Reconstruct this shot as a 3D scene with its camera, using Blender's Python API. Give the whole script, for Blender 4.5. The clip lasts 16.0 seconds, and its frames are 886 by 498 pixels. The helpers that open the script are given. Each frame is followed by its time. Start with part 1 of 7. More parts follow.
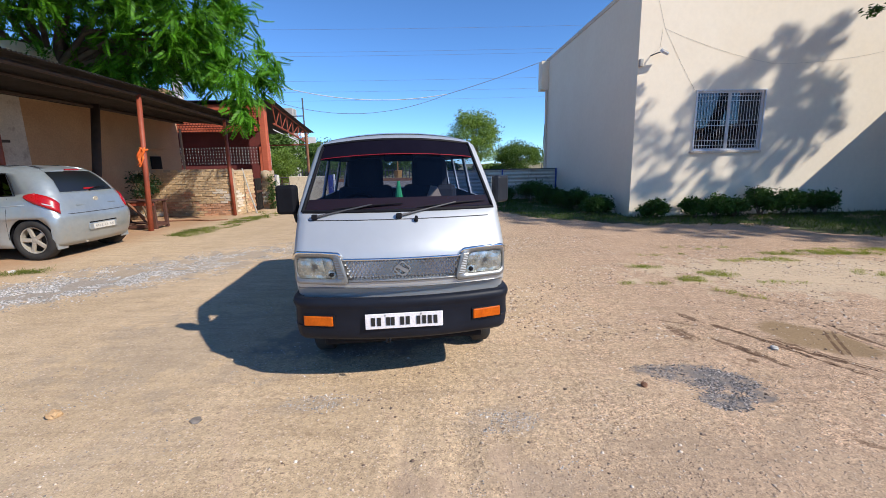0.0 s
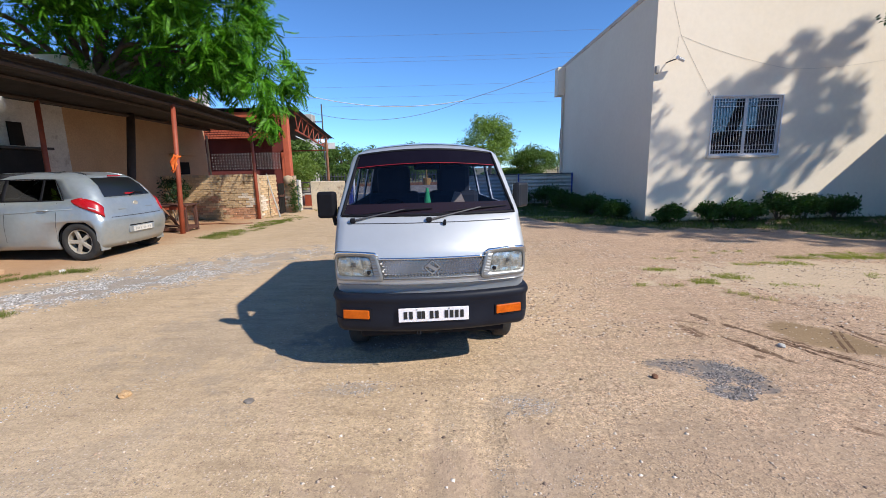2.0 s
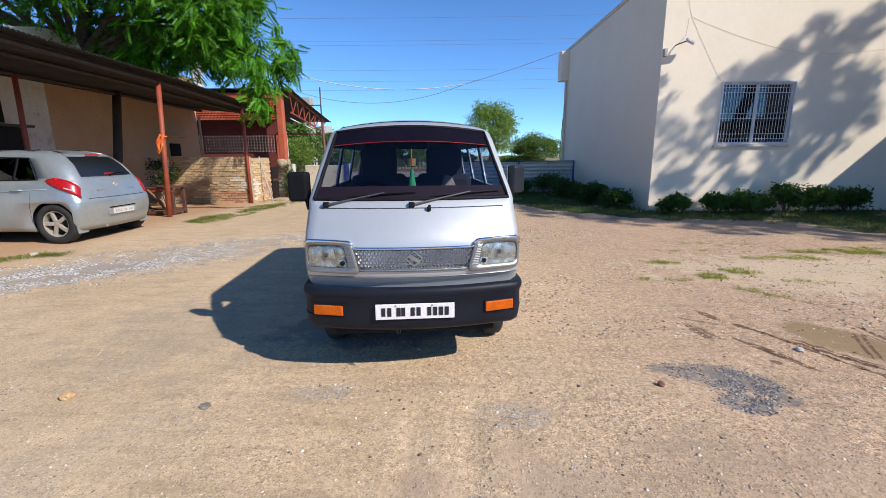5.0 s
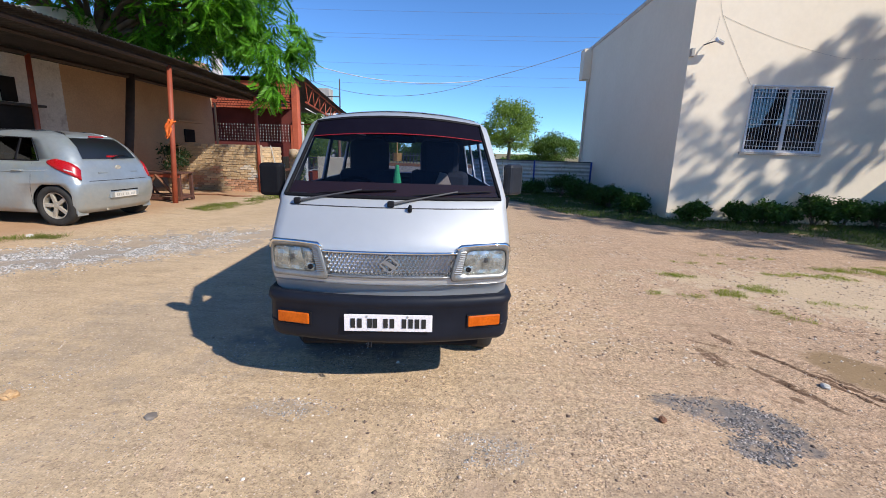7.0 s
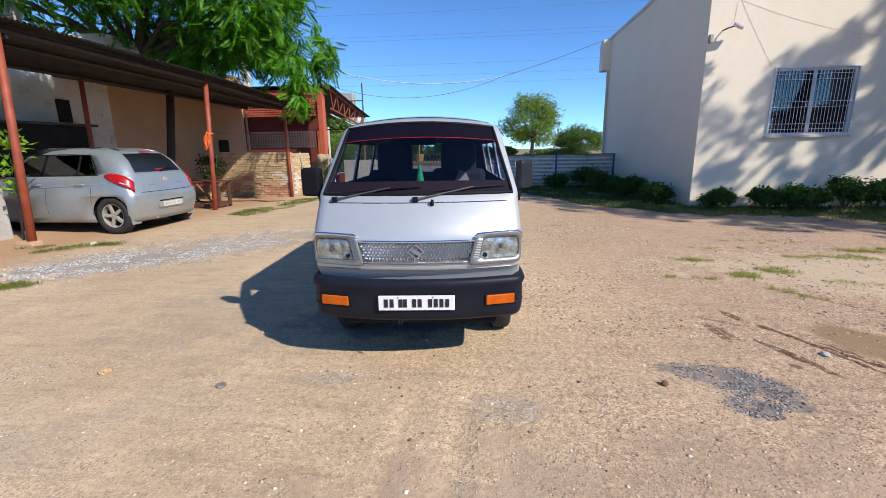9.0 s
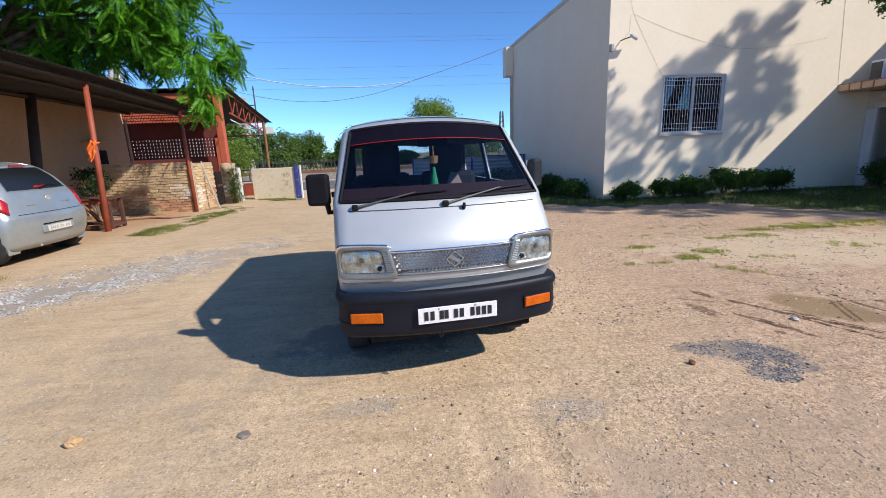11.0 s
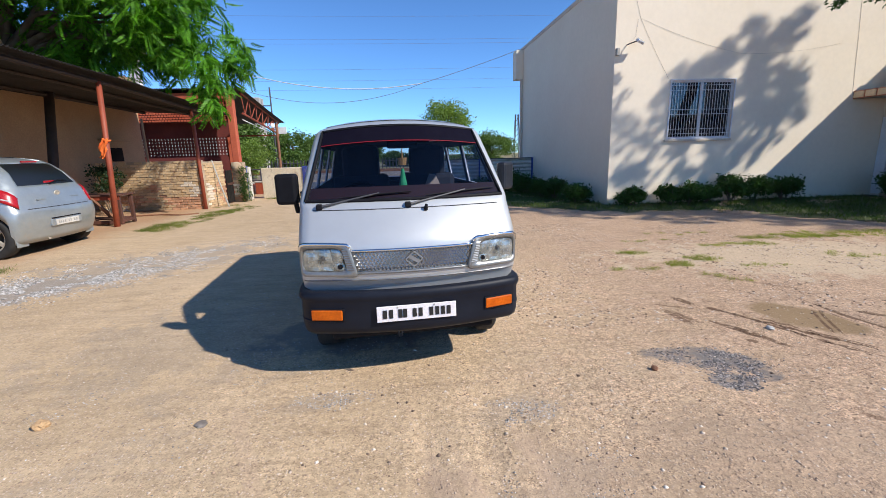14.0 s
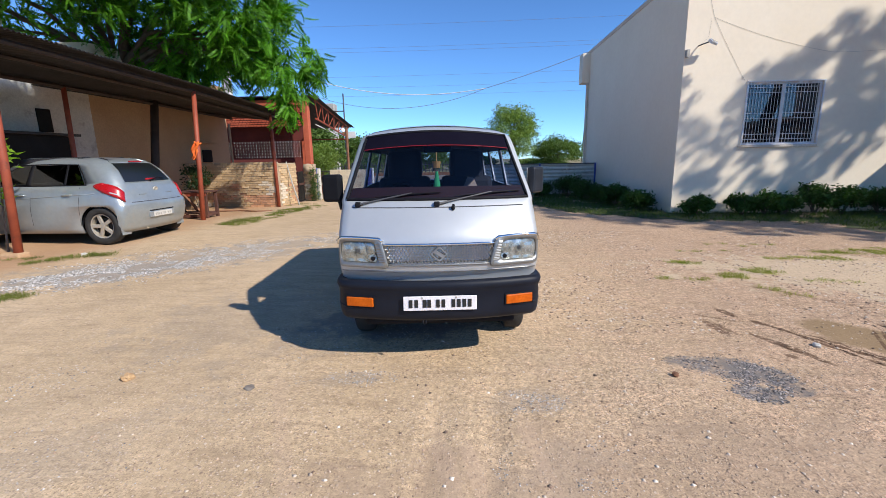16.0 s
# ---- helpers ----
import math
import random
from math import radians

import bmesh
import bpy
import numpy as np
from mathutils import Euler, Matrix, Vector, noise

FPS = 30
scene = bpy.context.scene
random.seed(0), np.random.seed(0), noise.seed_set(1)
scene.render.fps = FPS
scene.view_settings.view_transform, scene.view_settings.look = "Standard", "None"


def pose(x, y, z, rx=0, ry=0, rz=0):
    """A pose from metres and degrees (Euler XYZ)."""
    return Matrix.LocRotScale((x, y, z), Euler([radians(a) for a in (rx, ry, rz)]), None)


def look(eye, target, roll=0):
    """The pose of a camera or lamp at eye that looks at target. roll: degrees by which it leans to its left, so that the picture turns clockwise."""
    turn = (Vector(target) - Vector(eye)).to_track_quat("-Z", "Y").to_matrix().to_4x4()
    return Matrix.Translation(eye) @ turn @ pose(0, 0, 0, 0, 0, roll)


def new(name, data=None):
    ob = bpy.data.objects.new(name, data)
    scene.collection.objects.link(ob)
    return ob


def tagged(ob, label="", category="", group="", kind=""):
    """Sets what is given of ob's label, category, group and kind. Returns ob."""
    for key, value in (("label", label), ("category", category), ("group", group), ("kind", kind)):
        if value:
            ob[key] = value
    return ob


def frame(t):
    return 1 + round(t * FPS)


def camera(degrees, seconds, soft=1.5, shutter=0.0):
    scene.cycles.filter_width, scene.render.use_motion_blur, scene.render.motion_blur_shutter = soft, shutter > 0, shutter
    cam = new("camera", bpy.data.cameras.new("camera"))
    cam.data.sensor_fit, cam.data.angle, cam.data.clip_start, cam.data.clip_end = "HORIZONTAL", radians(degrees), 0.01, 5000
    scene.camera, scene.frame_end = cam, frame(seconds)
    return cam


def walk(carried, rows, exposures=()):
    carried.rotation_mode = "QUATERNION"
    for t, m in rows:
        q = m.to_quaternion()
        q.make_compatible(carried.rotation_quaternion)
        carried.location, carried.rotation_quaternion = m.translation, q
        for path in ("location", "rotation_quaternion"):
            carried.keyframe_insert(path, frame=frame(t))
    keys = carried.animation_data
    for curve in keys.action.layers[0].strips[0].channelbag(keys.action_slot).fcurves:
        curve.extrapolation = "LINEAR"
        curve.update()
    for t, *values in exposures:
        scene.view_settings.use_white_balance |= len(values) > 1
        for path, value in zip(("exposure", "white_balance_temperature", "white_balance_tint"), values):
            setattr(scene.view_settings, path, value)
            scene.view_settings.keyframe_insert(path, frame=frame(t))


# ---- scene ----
cam = camera(91.4, 16.0, soft=0.75)
PATH = [
    (0, (0.049, 0.024, 1.48), (0.1, 1.986, 1.095), -1.2),
    (0.5, (0.042, 0.036, 1.471), (0.058, 1.999, 1.086), -1.5),
    (1, (0.036, 0.002, 1.488), (0.02, 1.965, 1.105), -1.8),
    (1.5, (0.0, -0.103, 1.497), (-0.039, 1.86, 1.119), -1.8),
    (2, (-0.041, -0.257, 1.513), (-0.057, 1.709, 1.148), -1.3),
    (2.5, (-0.042, -0.316, 1.507), (-0.028, 1.651, 1.148), -0.3),
    (3, (-0.038, -0.318, 1.512), (0.003, 1.65, 1.155), 0.5),
    (3.5, (-0.003, -0.206, 1.484), (0.045, 1.757, 1.106), 0.9),
    (4, (0.06, -0.048, 1.473), (0.104, 1.911, 1.071), 0.7),
    (4.5, (0.07, 0.038, 1.465), (0.064, 1.995, 1.052), -0.1),
    (4.7, (0.059, 0.063, 1.461), (0.047, 2.019, 1.044), -0.4),
    (6.8, (0.201, 0.334, 1.455), (0.121, 2.284, 1.02), 1.2),
    (7, (0.255, 0.392, 1.458), (0.172, 2.342, 1.019), 1.8),
    (7.5, (0.473, 0.389, 1.449), (0.355, 2.335, 1.004), 1.3),
    (8, (0.55, 0.331, 1.453), (0.353, 2.268, 0.995), -1.0),
    (8.5, (0.454, 0.187, 1.463), (0.255, 2.124, 1.008), -1.1),
    (9, (0.317, 0.039, 1.47), (0.113, 1.978, 1.023), -0.9),
    (9.5, (0.121, 0.123, 1.438), (0.07, 2.075, 1.004), -0.3),
    (10, (-0.122, 0.18, 1.458), (-0.065, 2.13, 1.017), -2.3),
    (10.2, (-0.25, 0.156, 1.464), (-0.126, 2.102, 1.018), -2.4),
    (12.3, (-0.614, 0.286, 1.473), (-0.321, 2.219, 1.051), -2.0),
    (12.5, (-0.613, 0.237, 1.477), (-0.306, 2.166, 1.052), -1.5),
    (13, (-0.537, 0.149, 1.466), (-0.199, 2.074, 1.042), 0.1),
    (13.5, (-0.296, 0.164, 1.439), (-0.08, 2.108, 1.019), -0.6),
    (14, (-0.2, 0.111, 1.457), (-0.023, 2.057, 1.029), -1.6),
    (14.5, (-0.214, -0.047, 1.481), (-0.054, 1.905, 1.077), -1.4),
    (15, (-0.196, -0.159, 1.474), (-0.058, 1.796, 1.075), 0.6),
    (15.5, (-0.06, -0.127, 1.467), (-0.032, 1.832, 1.065), -0.7),
    (16, (0.044, -0.117, 1.451), (-0.067, 1.839, 1.047), -1.0),
]
walk(cam, [(t, look(eye, target, roll)) for t, eye, target, roll in PATH])

# ---- world, sun, exposure ----
SUN = Vector((1.05, -0.69, 1.0)).normalized()
world = bpy.data.worlds.new("sky")
scene.world = world
world.use_nodes = True
wn = world.node_tree
sky = wn.nodes.new("ShaderNodeTexSky")
sky.sky_type, sky.sun_disc = "NISHITA", False
sky.sun_elevation, sky.sun_rotation = math.asin(SUN.z), math.atan2(SUN.x, SUN.y)
sky.altitude, sky.air_density, sky.dust_density, sky.ozone_density = 1600, 0.8, 0.0, 6.0
deep = wn.nodes.new("ShaderNodeMix")
deep.data_type, deep.blend_type = "RGBA", "MULTIPLY"
deep.inputs[0].default_value, deep.inputs[7].default_value = 1.0, (0.59, 0.77, 0.885, 1)
wn.links.new(sky.outputs[0], deep.inputs[6])
wn.links.new(deep.outputs[2], wn.nodes["Background"].inputs[0])
wn.nodes["Background"].inputs[1].default_value = 0.185
sun = new("sun", bpy.data.lights.new("sun", "SUN"))
sun.data.energy, sun.data.angle, sun.data.color = 4.4, radians(0.9), (1.0, 0.94, 0.85)
sun.matrix_world = look(SUN * 60, (0, 0, 0))
scene.view_settings.exposure = 0.35

# ---- materials ----


def nodes_of(m):
    m.use_nodes = True
    t = m.node_tree
    return t, t.nodes, t.links, t.nodes["Principled BSDF"]


def noise_node(n, l, scale, detail=4.0, rough=0.55, coord=None):
    x = n.new("ShaderNodeTexNoise")
    x.inputs["Scale"].default_value, x.inputs["Detail"].default_value, x.inputs["Roughness"].default_value = scale, detail, rough
    if coord:
        l.new(coord, x.inputs["Vector"])
    return x.outputs["Fac"]


def ramp(n, l, fac, stops):
    r = n.new("ShaderNodeValToRGB")
    e = r.color_ramp.elements
    while len(e) < len(stops):
        e.new(0.5)
    for k, (p, c) in zip(e, stops):
        k.position = p
        k.color = (*c, 1) if len(c) == 3 else c
    l.new(fac, r.inputs[0])
    return r.outputs[0]


def mixed(n, l, fac, a, b, blend="MIX"):
    m = n.new("ShaderNodeMix")
    m.data_type, m.blend_type = "RGBA", blend
    for sock, v in ((m.inputs[0], fac), (m.inputs[6], a), (m.inputs[7], b)):
        if isinstance(v, bpy.types.NodeSocket):
            l.new(v, sock)
        elif isinstance(v, (int, float)):
            sock.default_value = v
        else:
            sock.default_value = (*v, 1)
    return m.outputs[2]


def bump(n, l, p, height, strength, dist=0.02):
    b = n.new("ShaderNodeBump")
    b.inputs["Strength"].default_value, b.inputs["Distance"].default_value = strength, dist
    l.new(height, b.inputs["Height"])
    l.new(b.outputs[0], p.inputs["Normal"])
    return b


def surface(name, dark, light, rough=0.7, metal=0.0, coarse=1.5, fine=40.0, relief=0.15, vary=0.0, stain=None, coat=0.0, grain=0.2, spec=0.5):
    """A material whose colour wanders from dark to light at two scales, with fine relief; stain: a third colour in blotches."""
    m = bpy.data.materials.new(name)
    t, n, l, p = nodes_of(m)
    co = n.new("ShaderNodeTexCoord").outputs["Object"]
    big, small = noise_node(n, l, coarse, 5, 0.6, co), noise_node(n, l, fine, 3, 0.6, co)
    c = ramp(n, l, big, [(0.3, dark), (0.72, light)])
    g = ramp(n, l, small, [(0.3, (1 - grain,) * 3), (0.7, (1 + 0.4 * grain,) * 3)])
    c = mixed(n, l, 0.8, c, g, "MULTIPLY")
    if stain:
        s = ramp(n, l, noise_node(n, l, coarse * 2.3, 8, 0.7, co), [(0.56, (0, 0, 0)), (0.7, (1, 1, 1))])
        c = mixed(n, l, s, c, stain)
    if vary:
        r = n.new("ShaderNodeObjectInfo").outputs["Random"]
        v = ramp(n, l, r, [(0.0, (1 - vary,) * 3), (1.0, (1 + vary,) * 3)])
        c = mixed(n, l, 1.0, c, v, "MULTIPLY")
    l.new(c, p.inputs["Base Color"])
    rr = ramp(n, l, small, [(0.2, (max(rough - 0.4 * grain, 0.02),) * 3), (0.8, (min(rough + 0.4 * grain, 1),) * 3)])
    l.new(rr, p.inputs["Roughness"])
    p.inputs["Metallic"].default_value = metal
    p.inputs["Specular IOR Level"].default_value = spec
    p.inputs["Coat Weight"].default_value = coat
    p.inputs["Coat Roughness"].default_value = 0.08
    if relief:
        bump(n, l, p, small, relief, 0.01)
    return m


def leafy(name, dark, light, through_light=0.35):
    m = bpy.data.materials.new(name)
    t, n, l, p = nodes_of(m)
    r = n.new("ShaderNodeNewGeometry").outputs["Random Per Island"]
    co = n.new("ShaderNodeTexCoord").outputs["Object"]
    spread = n.new("ShaderNodeMath")
    spread.operation, spread.inputs[1].default_value = "MULTIPLY_ADD", 0.55
    wide = n.new("ShaderNodeMapRange")
    wide.inputs["From Min"].default_value, wide.inputs["From Max"].default_value = 0.32, 0.68
    wide.inputs["To Min"].default_value, wide.inputs["To Max"].default_value = -0.05, 0.45
    l.new(noise_node(n, l, 1.6, 4, 0.6, co), wide.inputs["Value"])
    l.new(r, spread.inputs[0])
    l.new(wide.outputs[0], spread.inputs[2])
    r = spread.outputs[0]
    c = ramp(n, l, r, [(0.0, dark), (0.65, light), (1.0, tuple(min(1, v * 1.35) for v in light))])
    l.new(c, p.inputs["Base Color"])
    p.inputs["Roughness"].default_value = 0.55
    p.inputs["Specular IOR Level"].default_value = 0.25
    tr = n.new("ShaderNodeBsdfTranslucent")
    l.new(mixed(n, l, 1.0, c, (1.5, 1.7, 0.6), "MULTIPLY"), tr.inputs[0])
    mx = n.new("ShaderNodeMixShader")
    mx.inputs[0].default_value = through_light
    l.new(p.outputs[0], mx.inputs[1])
    l.new(tr.outputs[0], mx.inputs[2])
    l.new(mx.outputs[0], n["Material Output"].inputs[0])
    return m


def pane_glass(name, tint, ior=1.45, sheen=None, rough=0.01):
    m = bpy.data.materials.new(name)
    t, n, l, p = nodes_of(m)
    tr, gl, fr, mx = (n.new("ShaderNode" + k) for k in ("BsdfTransparent", "BsdfGlossy", "Fresnel", "MixShader"))
    tr.inputs[0].default_value = (*tint, 1)
    gl.inputs["Roughness"].default_value = rough
    fr.inputs[0].default_value = ior
    for a, b in ((fr.outputs[0], mx.inputs[0]), (tr.outputs[0], mx.inputs[1]), (gl.outputs[0], mx.inputs[2]), (mx.outputs[0], n["Material Output"].inputs[0])):
        l.new(a, b)
    if sheen is not None:
        for k in list(mx.inputs[0].links):
            l.remove(k)
        mx.inputs[0].default_value = sheen
    n.remove(p)
    return m


def ground_material():
    """Sandy yard: beige silt, pinkish grit, stony specks; grey gravel, dark pothole chips, damp mud and grass soil by place."""
    m = bpy.data.materials.new("yard_soil")
    t, n, l, p = nodes_of(m)
    co = n.new("ShaderNodeTexCoord").outputs["Object"]
    sep = n.new("ShaderNodeSeparateXYZ")
    l.new(co, sep.inputs[0])

    def mth(op, a, b=0.0, c=0.0):
        k = n.new("ShaderNodeMath")
        k.operation = op
        for s, v in zip(k.inputs, (a, b, c)):
            if isinstance(v, bpy.types.NodeSocket):
                l.new(v, s)
            else:
                s.default_value = v
        return k.outputs[0]

    X, Y = sep.outputs[0], sep.outputs[1]
    n1, n2, n3 = noise_node(n, l, 0.45, 6, 0.6, co), noise_node(n, l, 3.2, 6, 0.65, co), noise_node(n, l, 28, 4, 0.7, co)
    n4 = noise_node(n, l, 11, 5, 0.7, co)
    base = ramp(n, l, n1, [(0.3, (0.50, 0.365, 0.222)), (0.5, (0.555, 0.41, 0.26)), (0.72, (0.61, 0.46, 0.305))])
    # pinkish grit towards +x
    side = mth("MULTIPLY_ADD", X, 0.22, mth("MULTIPLY_ADD", n2, 1.2, -0.45))
    pink = ramp(n, l, side, [(0.2, (0, 0, 0)), (0.75, (1, 1, 1))])
    base = mixed(n, l, mth("MULTIPLY", pink, 0.8), base, (0.50, 0.342, 0.232))
    base = mixed(n, l, 0.6, base, ramp(n, l, n2, [(0.28, (0.78, 0.77, 0.76)), (0.7, (1.10, 1.10, 1.10))]), "MULTIPLY")
    # loose crumbs and footed hollows
    base = mixed(n, l, mth("MULTIPLY_ADD", pink, 0.5, 0.35), base, ramp(n, l, n4, [(0.32, (0.80, 0.765, 0.74)), (0.45, (0.97, 0.96, 0.95)), (0.6, (1.04, 1.04, 1.04)), (0.72, (1.16, 1.15, 1.14))]), "MULTIPLY")
    # faint swept streaks that follow the drive
    mp = n.new("ShaderNodeMapping")
    mp.inputs["Rotation"].default_value, mp.inputs["Scale"].default_value = (0, 0, -0.55), (0.9, 7.0, 1.0)
    l.new(co, mp.inputs["Vector"])
    streak = noise_node(n, l, 1.5, 6, 0.7, mp.outputs[0])
    base = mixed(n, l, 0.75, base, ramp(n, l, streak, [(0.34, (0.80, 0.79, 0.79)), (0.48, (1, 1, 1)), (0.66, (1.08, 1.08, 1.07))]), "MULTIPLY")
    # the silt towards -x is smoother
    gritty = ramp(n, l, mth("MULTIPLY_ADD", X, 0.25, n1), [(0.0, (0.40, 0.40, 0.40)), (0.8, (1, 1, 1))])
    base = mixed(n, l, mth("MULTIPLY", gritty, 0.95), base, ramp(n, l, n3, [(0.3, (0.58, 0.55, 0.53)), (0.5, (0.98, 0.98, 0.98)), (0.72, (1.32, 1.30, 1.28))]), "MULTIPLY")

    def stones(scale, radius, share, strength, tones):
        """Embedded stones: some of the cells of a Voronoi, each in a tone of its own."""
        v_ = n.new("ShaderNodeTexVoronoi")
        v_.inputs["Scale"].default_value = scale
        l.new(co, v_.inputs["Vector"])
        disc_ = ramp(n, l, v_.outputs["Distance"], [(0.0, (1, 1, 1)), (radius, (1, 1, 1)), (radius + 0.10, (0, 0, 0))])
        pick_ = n.new("ShaderNodeSeparateColor")
        l.new(v_.outputs["Color"], pick_.inputs[0])
        on = mth("MULTIPLY", disc_, mth("GREATER_THAN", pick_.outputs[0], 1 - share))
        return v_, on, mixed(n, l, mth("MULTIPLY", on, strength), base, ramp(n, l, pick_.outputs[1], tones))

    tones_ = [(0.0, (0.23, 0.155, 0.115)), (0.35, (0.42, 0.30, 0.215)), (0.65, (0.60, 0.455, 0.345)), (1.0, (0.76, 0.64, 0.52))]
    vo, on1, base = stones(75, 0.30, 0.45, 0.75, tones_)
    _, on2, base = stones(38, 0.26, 0.12, 0.7, tones_)

    # fine dark and pale grains
    v2 = n.new("ShaderNodeTexVoronoi")
    v2.inputs["Scale"].default_value = 150
    l.new(co, v2.inputs["Vector"])
    pk = n.new("ShaderNodeSeparateColor")
    l.new(v2.outputs["Color"], pk.inputs[0])
    grain2 = ramp(n, l, pk.outputs[0], [(0.0, (0.40, 0.37, 0.35)), (0.17, (0.55, 0.52, 0.50)), (0.24, (0.98, 0.98, 0.98)), (0.78, (1.0, 1.0, 1.0)), (0.86, (1.40, 1.38, 1.35))])
    dens = ramp(n, l, noise_node(n, l, 1.3, 5, 0.65, co), [(0.34, (0.35, 0.35, 0.35)), (0.6, (1, 1, 1))])
    base = mixed(n, l, mth("MULTIPLY", dens, gritty), base, mixed(n, l, 1.0, base, grain2, "MULTIPLY"))

    def blob(cx, cy, rx, ry, turn, edge):
        c, s = math.cos(turn), math.sin(turn)
        dx, dy = mth("SUBTRACT", X, cx), mth("SUBTRACT", Y, cy)
        u = mth("ADD", mth("MULTIPLY", dx, c / rx), mth("MULTIPLY", dy, s / rx))
        v = mth("ADD", mth("MULTIPLY", dx, -s / ry), mth("MULTIPLY", dy, c / ry))
        d = mth("SQRT", mth("ADD", mth("MULTIPLY", u, u), mth("MULTIPLY", v, v)))
        d = mth("ADD", d, mth("MULTIPLY_ADD", n2, edge, -edge / 2))
        return ramp(n, l, d, [(0.75, (1, 1, 1)), (1.05, (0, 0, 0))])

    gravel = ramp(n, l, vo.outputs["Distance"], [(0.0, (0.52, 0.48, 0.46)), (0.3, (0.40, 0.37, 0.35)), (0.5, (0.25, 0.225, 0.20))])
    for b, k in ((blob(-4.1, 6.4, 2.6, 0.85, 0.83, 3.4), 0.42), (blob(-4.9, 5.3, 1.3, 0.45, 0.75, 2.2), 0.6), (blob(-1.9, 3.7, 1.2, 0.9, 0.3, 3.2), 0.18),
                 (blob(0.38, 2.31, 0.30, 0.15, 0.1, 4.0), 0.14), (blob(0.5, 1.72, 0.32, 0.16, 0.3, 4.0), 0.2), (blob(-0.8, 2.54, 0.28, 0.09, 0.2, 3.6), 0.15), (blob(-2.1, 1.6, 0.9, 0.3, 0.9, 3.2), 0.12)):
        base = mixed(n, l, mth("MULTIPLY", b, k), base, gravel)
    # dark gravel under the van, made darker still to carry its shadow
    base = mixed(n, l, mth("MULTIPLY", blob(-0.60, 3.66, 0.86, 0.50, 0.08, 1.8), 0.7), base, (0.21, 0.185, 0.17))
    # grey worn patch of old metalling, dusted with sand
    dusted = ramp(n, l, n4, [(0.42, (0.92, 0.92, 0.92)), (0.58, (0.4, 0.4, 0.4))])
    for b in (blob(1.82, 2.79, 0.36, 0.15, -0.28, 1.6), blob(2.03, 2.67, 0.24, 0.13, -0.75, 1.0), blob(1.86, 2.43, 0.16, 0.14, -0.3, 0.9), blob(2.11, 2.45, 0.11, 0.075, 0.3, 0.9)):
        base = mixed(n, l, mth("MULTIPLY", b, dusted), base, (0.20, 0.176, 0.158))
    base = mixed(n, l, mth("MULTIPLY", blob(1.5, 1.35, 2.6, 0.85, 0.05, 2.0), 0.5), base, (0.40, 0.285, 0.195))
    base = mixed(n, l, mth("MULTIPLY", blob(5.4, 5.2, 2.8, 1.1, -0.15, 2.4), 0.6), base, (0.63, 0.50, 0.34))
    base = mixed(n, l, mth("MULTIPLY", blob(3.22, 3.33, 0.50, 0.32, -0.95, 0.7), 0.9), base, (0.275, 0.185, 0.098))
    # pale wheel tracks pressed into the grit
    for cx, cy, rx, ry, tn in ((-0.02, 1.55, 0.85, 0.045, 1.80), (0.12, 1.50, 0.8, 0.04, 1.80), (0.42, 1.6, 0.8, 0.045, 1.72), (-0.95, 1.9, 1.1, 0.05, 2.0)):
        base = mixed(n, l, mth("MULTIPLY", blob(cx, cy, rx, ry, tn, 2.6), 0.22), base, (0.58, 0.41, 0.29))
    # wheel ruts, damp and dark in broken streaks
    broken = ramp(n, l, noise_node(n, l, 16, 5, 0.7, co), [(0.36, (0, 0, 0)), (0.48, (1, 1, 1))])
    for cx, cy, rx, ry, tn, k in ((2.64, 3.57, 0.15, 0.032, -1.03, 0.9), (2.82, 3.10, 0.66, 0.020, -1.17, 0.95), (2.88, 3.08, 0.66, 0.011, -1.17, 0.9), (2.97, 3.03, 0.46, 0.012, -1.08, 0.9), (3.03, 3.00, 0.44, 0.009, -1.08, 0.85), (2.30, 1.97, 0.10, 0.02, -0.7, 0.6),
                                  (2.49, 3.10, 0.34, 0.030, -1.21, 0.85), (2.17, 3.52, 0.20, 0.030, -1.49, 0.8), (2.24, 3.50, 0.16, 0.020, -1.4, 0.7), (2.46, 3.88, 0.15, 0.030, -1.28, 0.8), (2.40, 2.94, 0.05, 0.03, -1.2, 0.8), (2.28, 3.76, 0.27, 0.014, -0.53, 0.6),
                                  (3.30, 3.25, 0.34, 0.010, 1.04, 0.85), (3.35, 3.23, 0.34, 0.010, 1.04, 0.85), (3.55, 3.25, 0.5, 0.014, -1.47, 0.8), (3.63, 3.25, 0.5, 0.012, -1.47, 0.8), (3.84, 3.30, 0.14, 0.03, -0.7, 0.7), (3.52, 4.36, 0.55, 0.03, -0.90, 0.45)):
        base = mixed(n, l, mth("MULTIPLY", mth("MULTIPLY", blob(cx, cy, rx, ry * 1.5, tn, 1.5), broken), k), base, (0.115, 0.062, 0.035))
    # reddish earth under the shed
    shed = ramp(n, l, mth("MULTIPLY", mth("ADD", mth("MULTIPLY", X, -1.0), mth("MULTIPLY", n2, 1.5)), 0.1), [(0.64, (0, 0, 0)), (0.74, (1, 1, 1))])
    base = mixed(n, l, mth("MULTIPLY", shed, 0.7), base, (0.42, 0.23, 0.12))
    far = ramp(n, l, mth("MULTIPLY", mth("ADD", Y, mth("MULTIPLY", n1, 4)), 0.01), [(0.40, (0, 0, 0)), (0.44, (1, 1, 1))])
    base = mixed(n, l, mth("MULTIPLY", far, 0.7), base, (0.17, 0.17, 0.07))
    l.new(base, p.inputs["Base Color"])
    p.inputs["Roughness"].default_value = 0.92
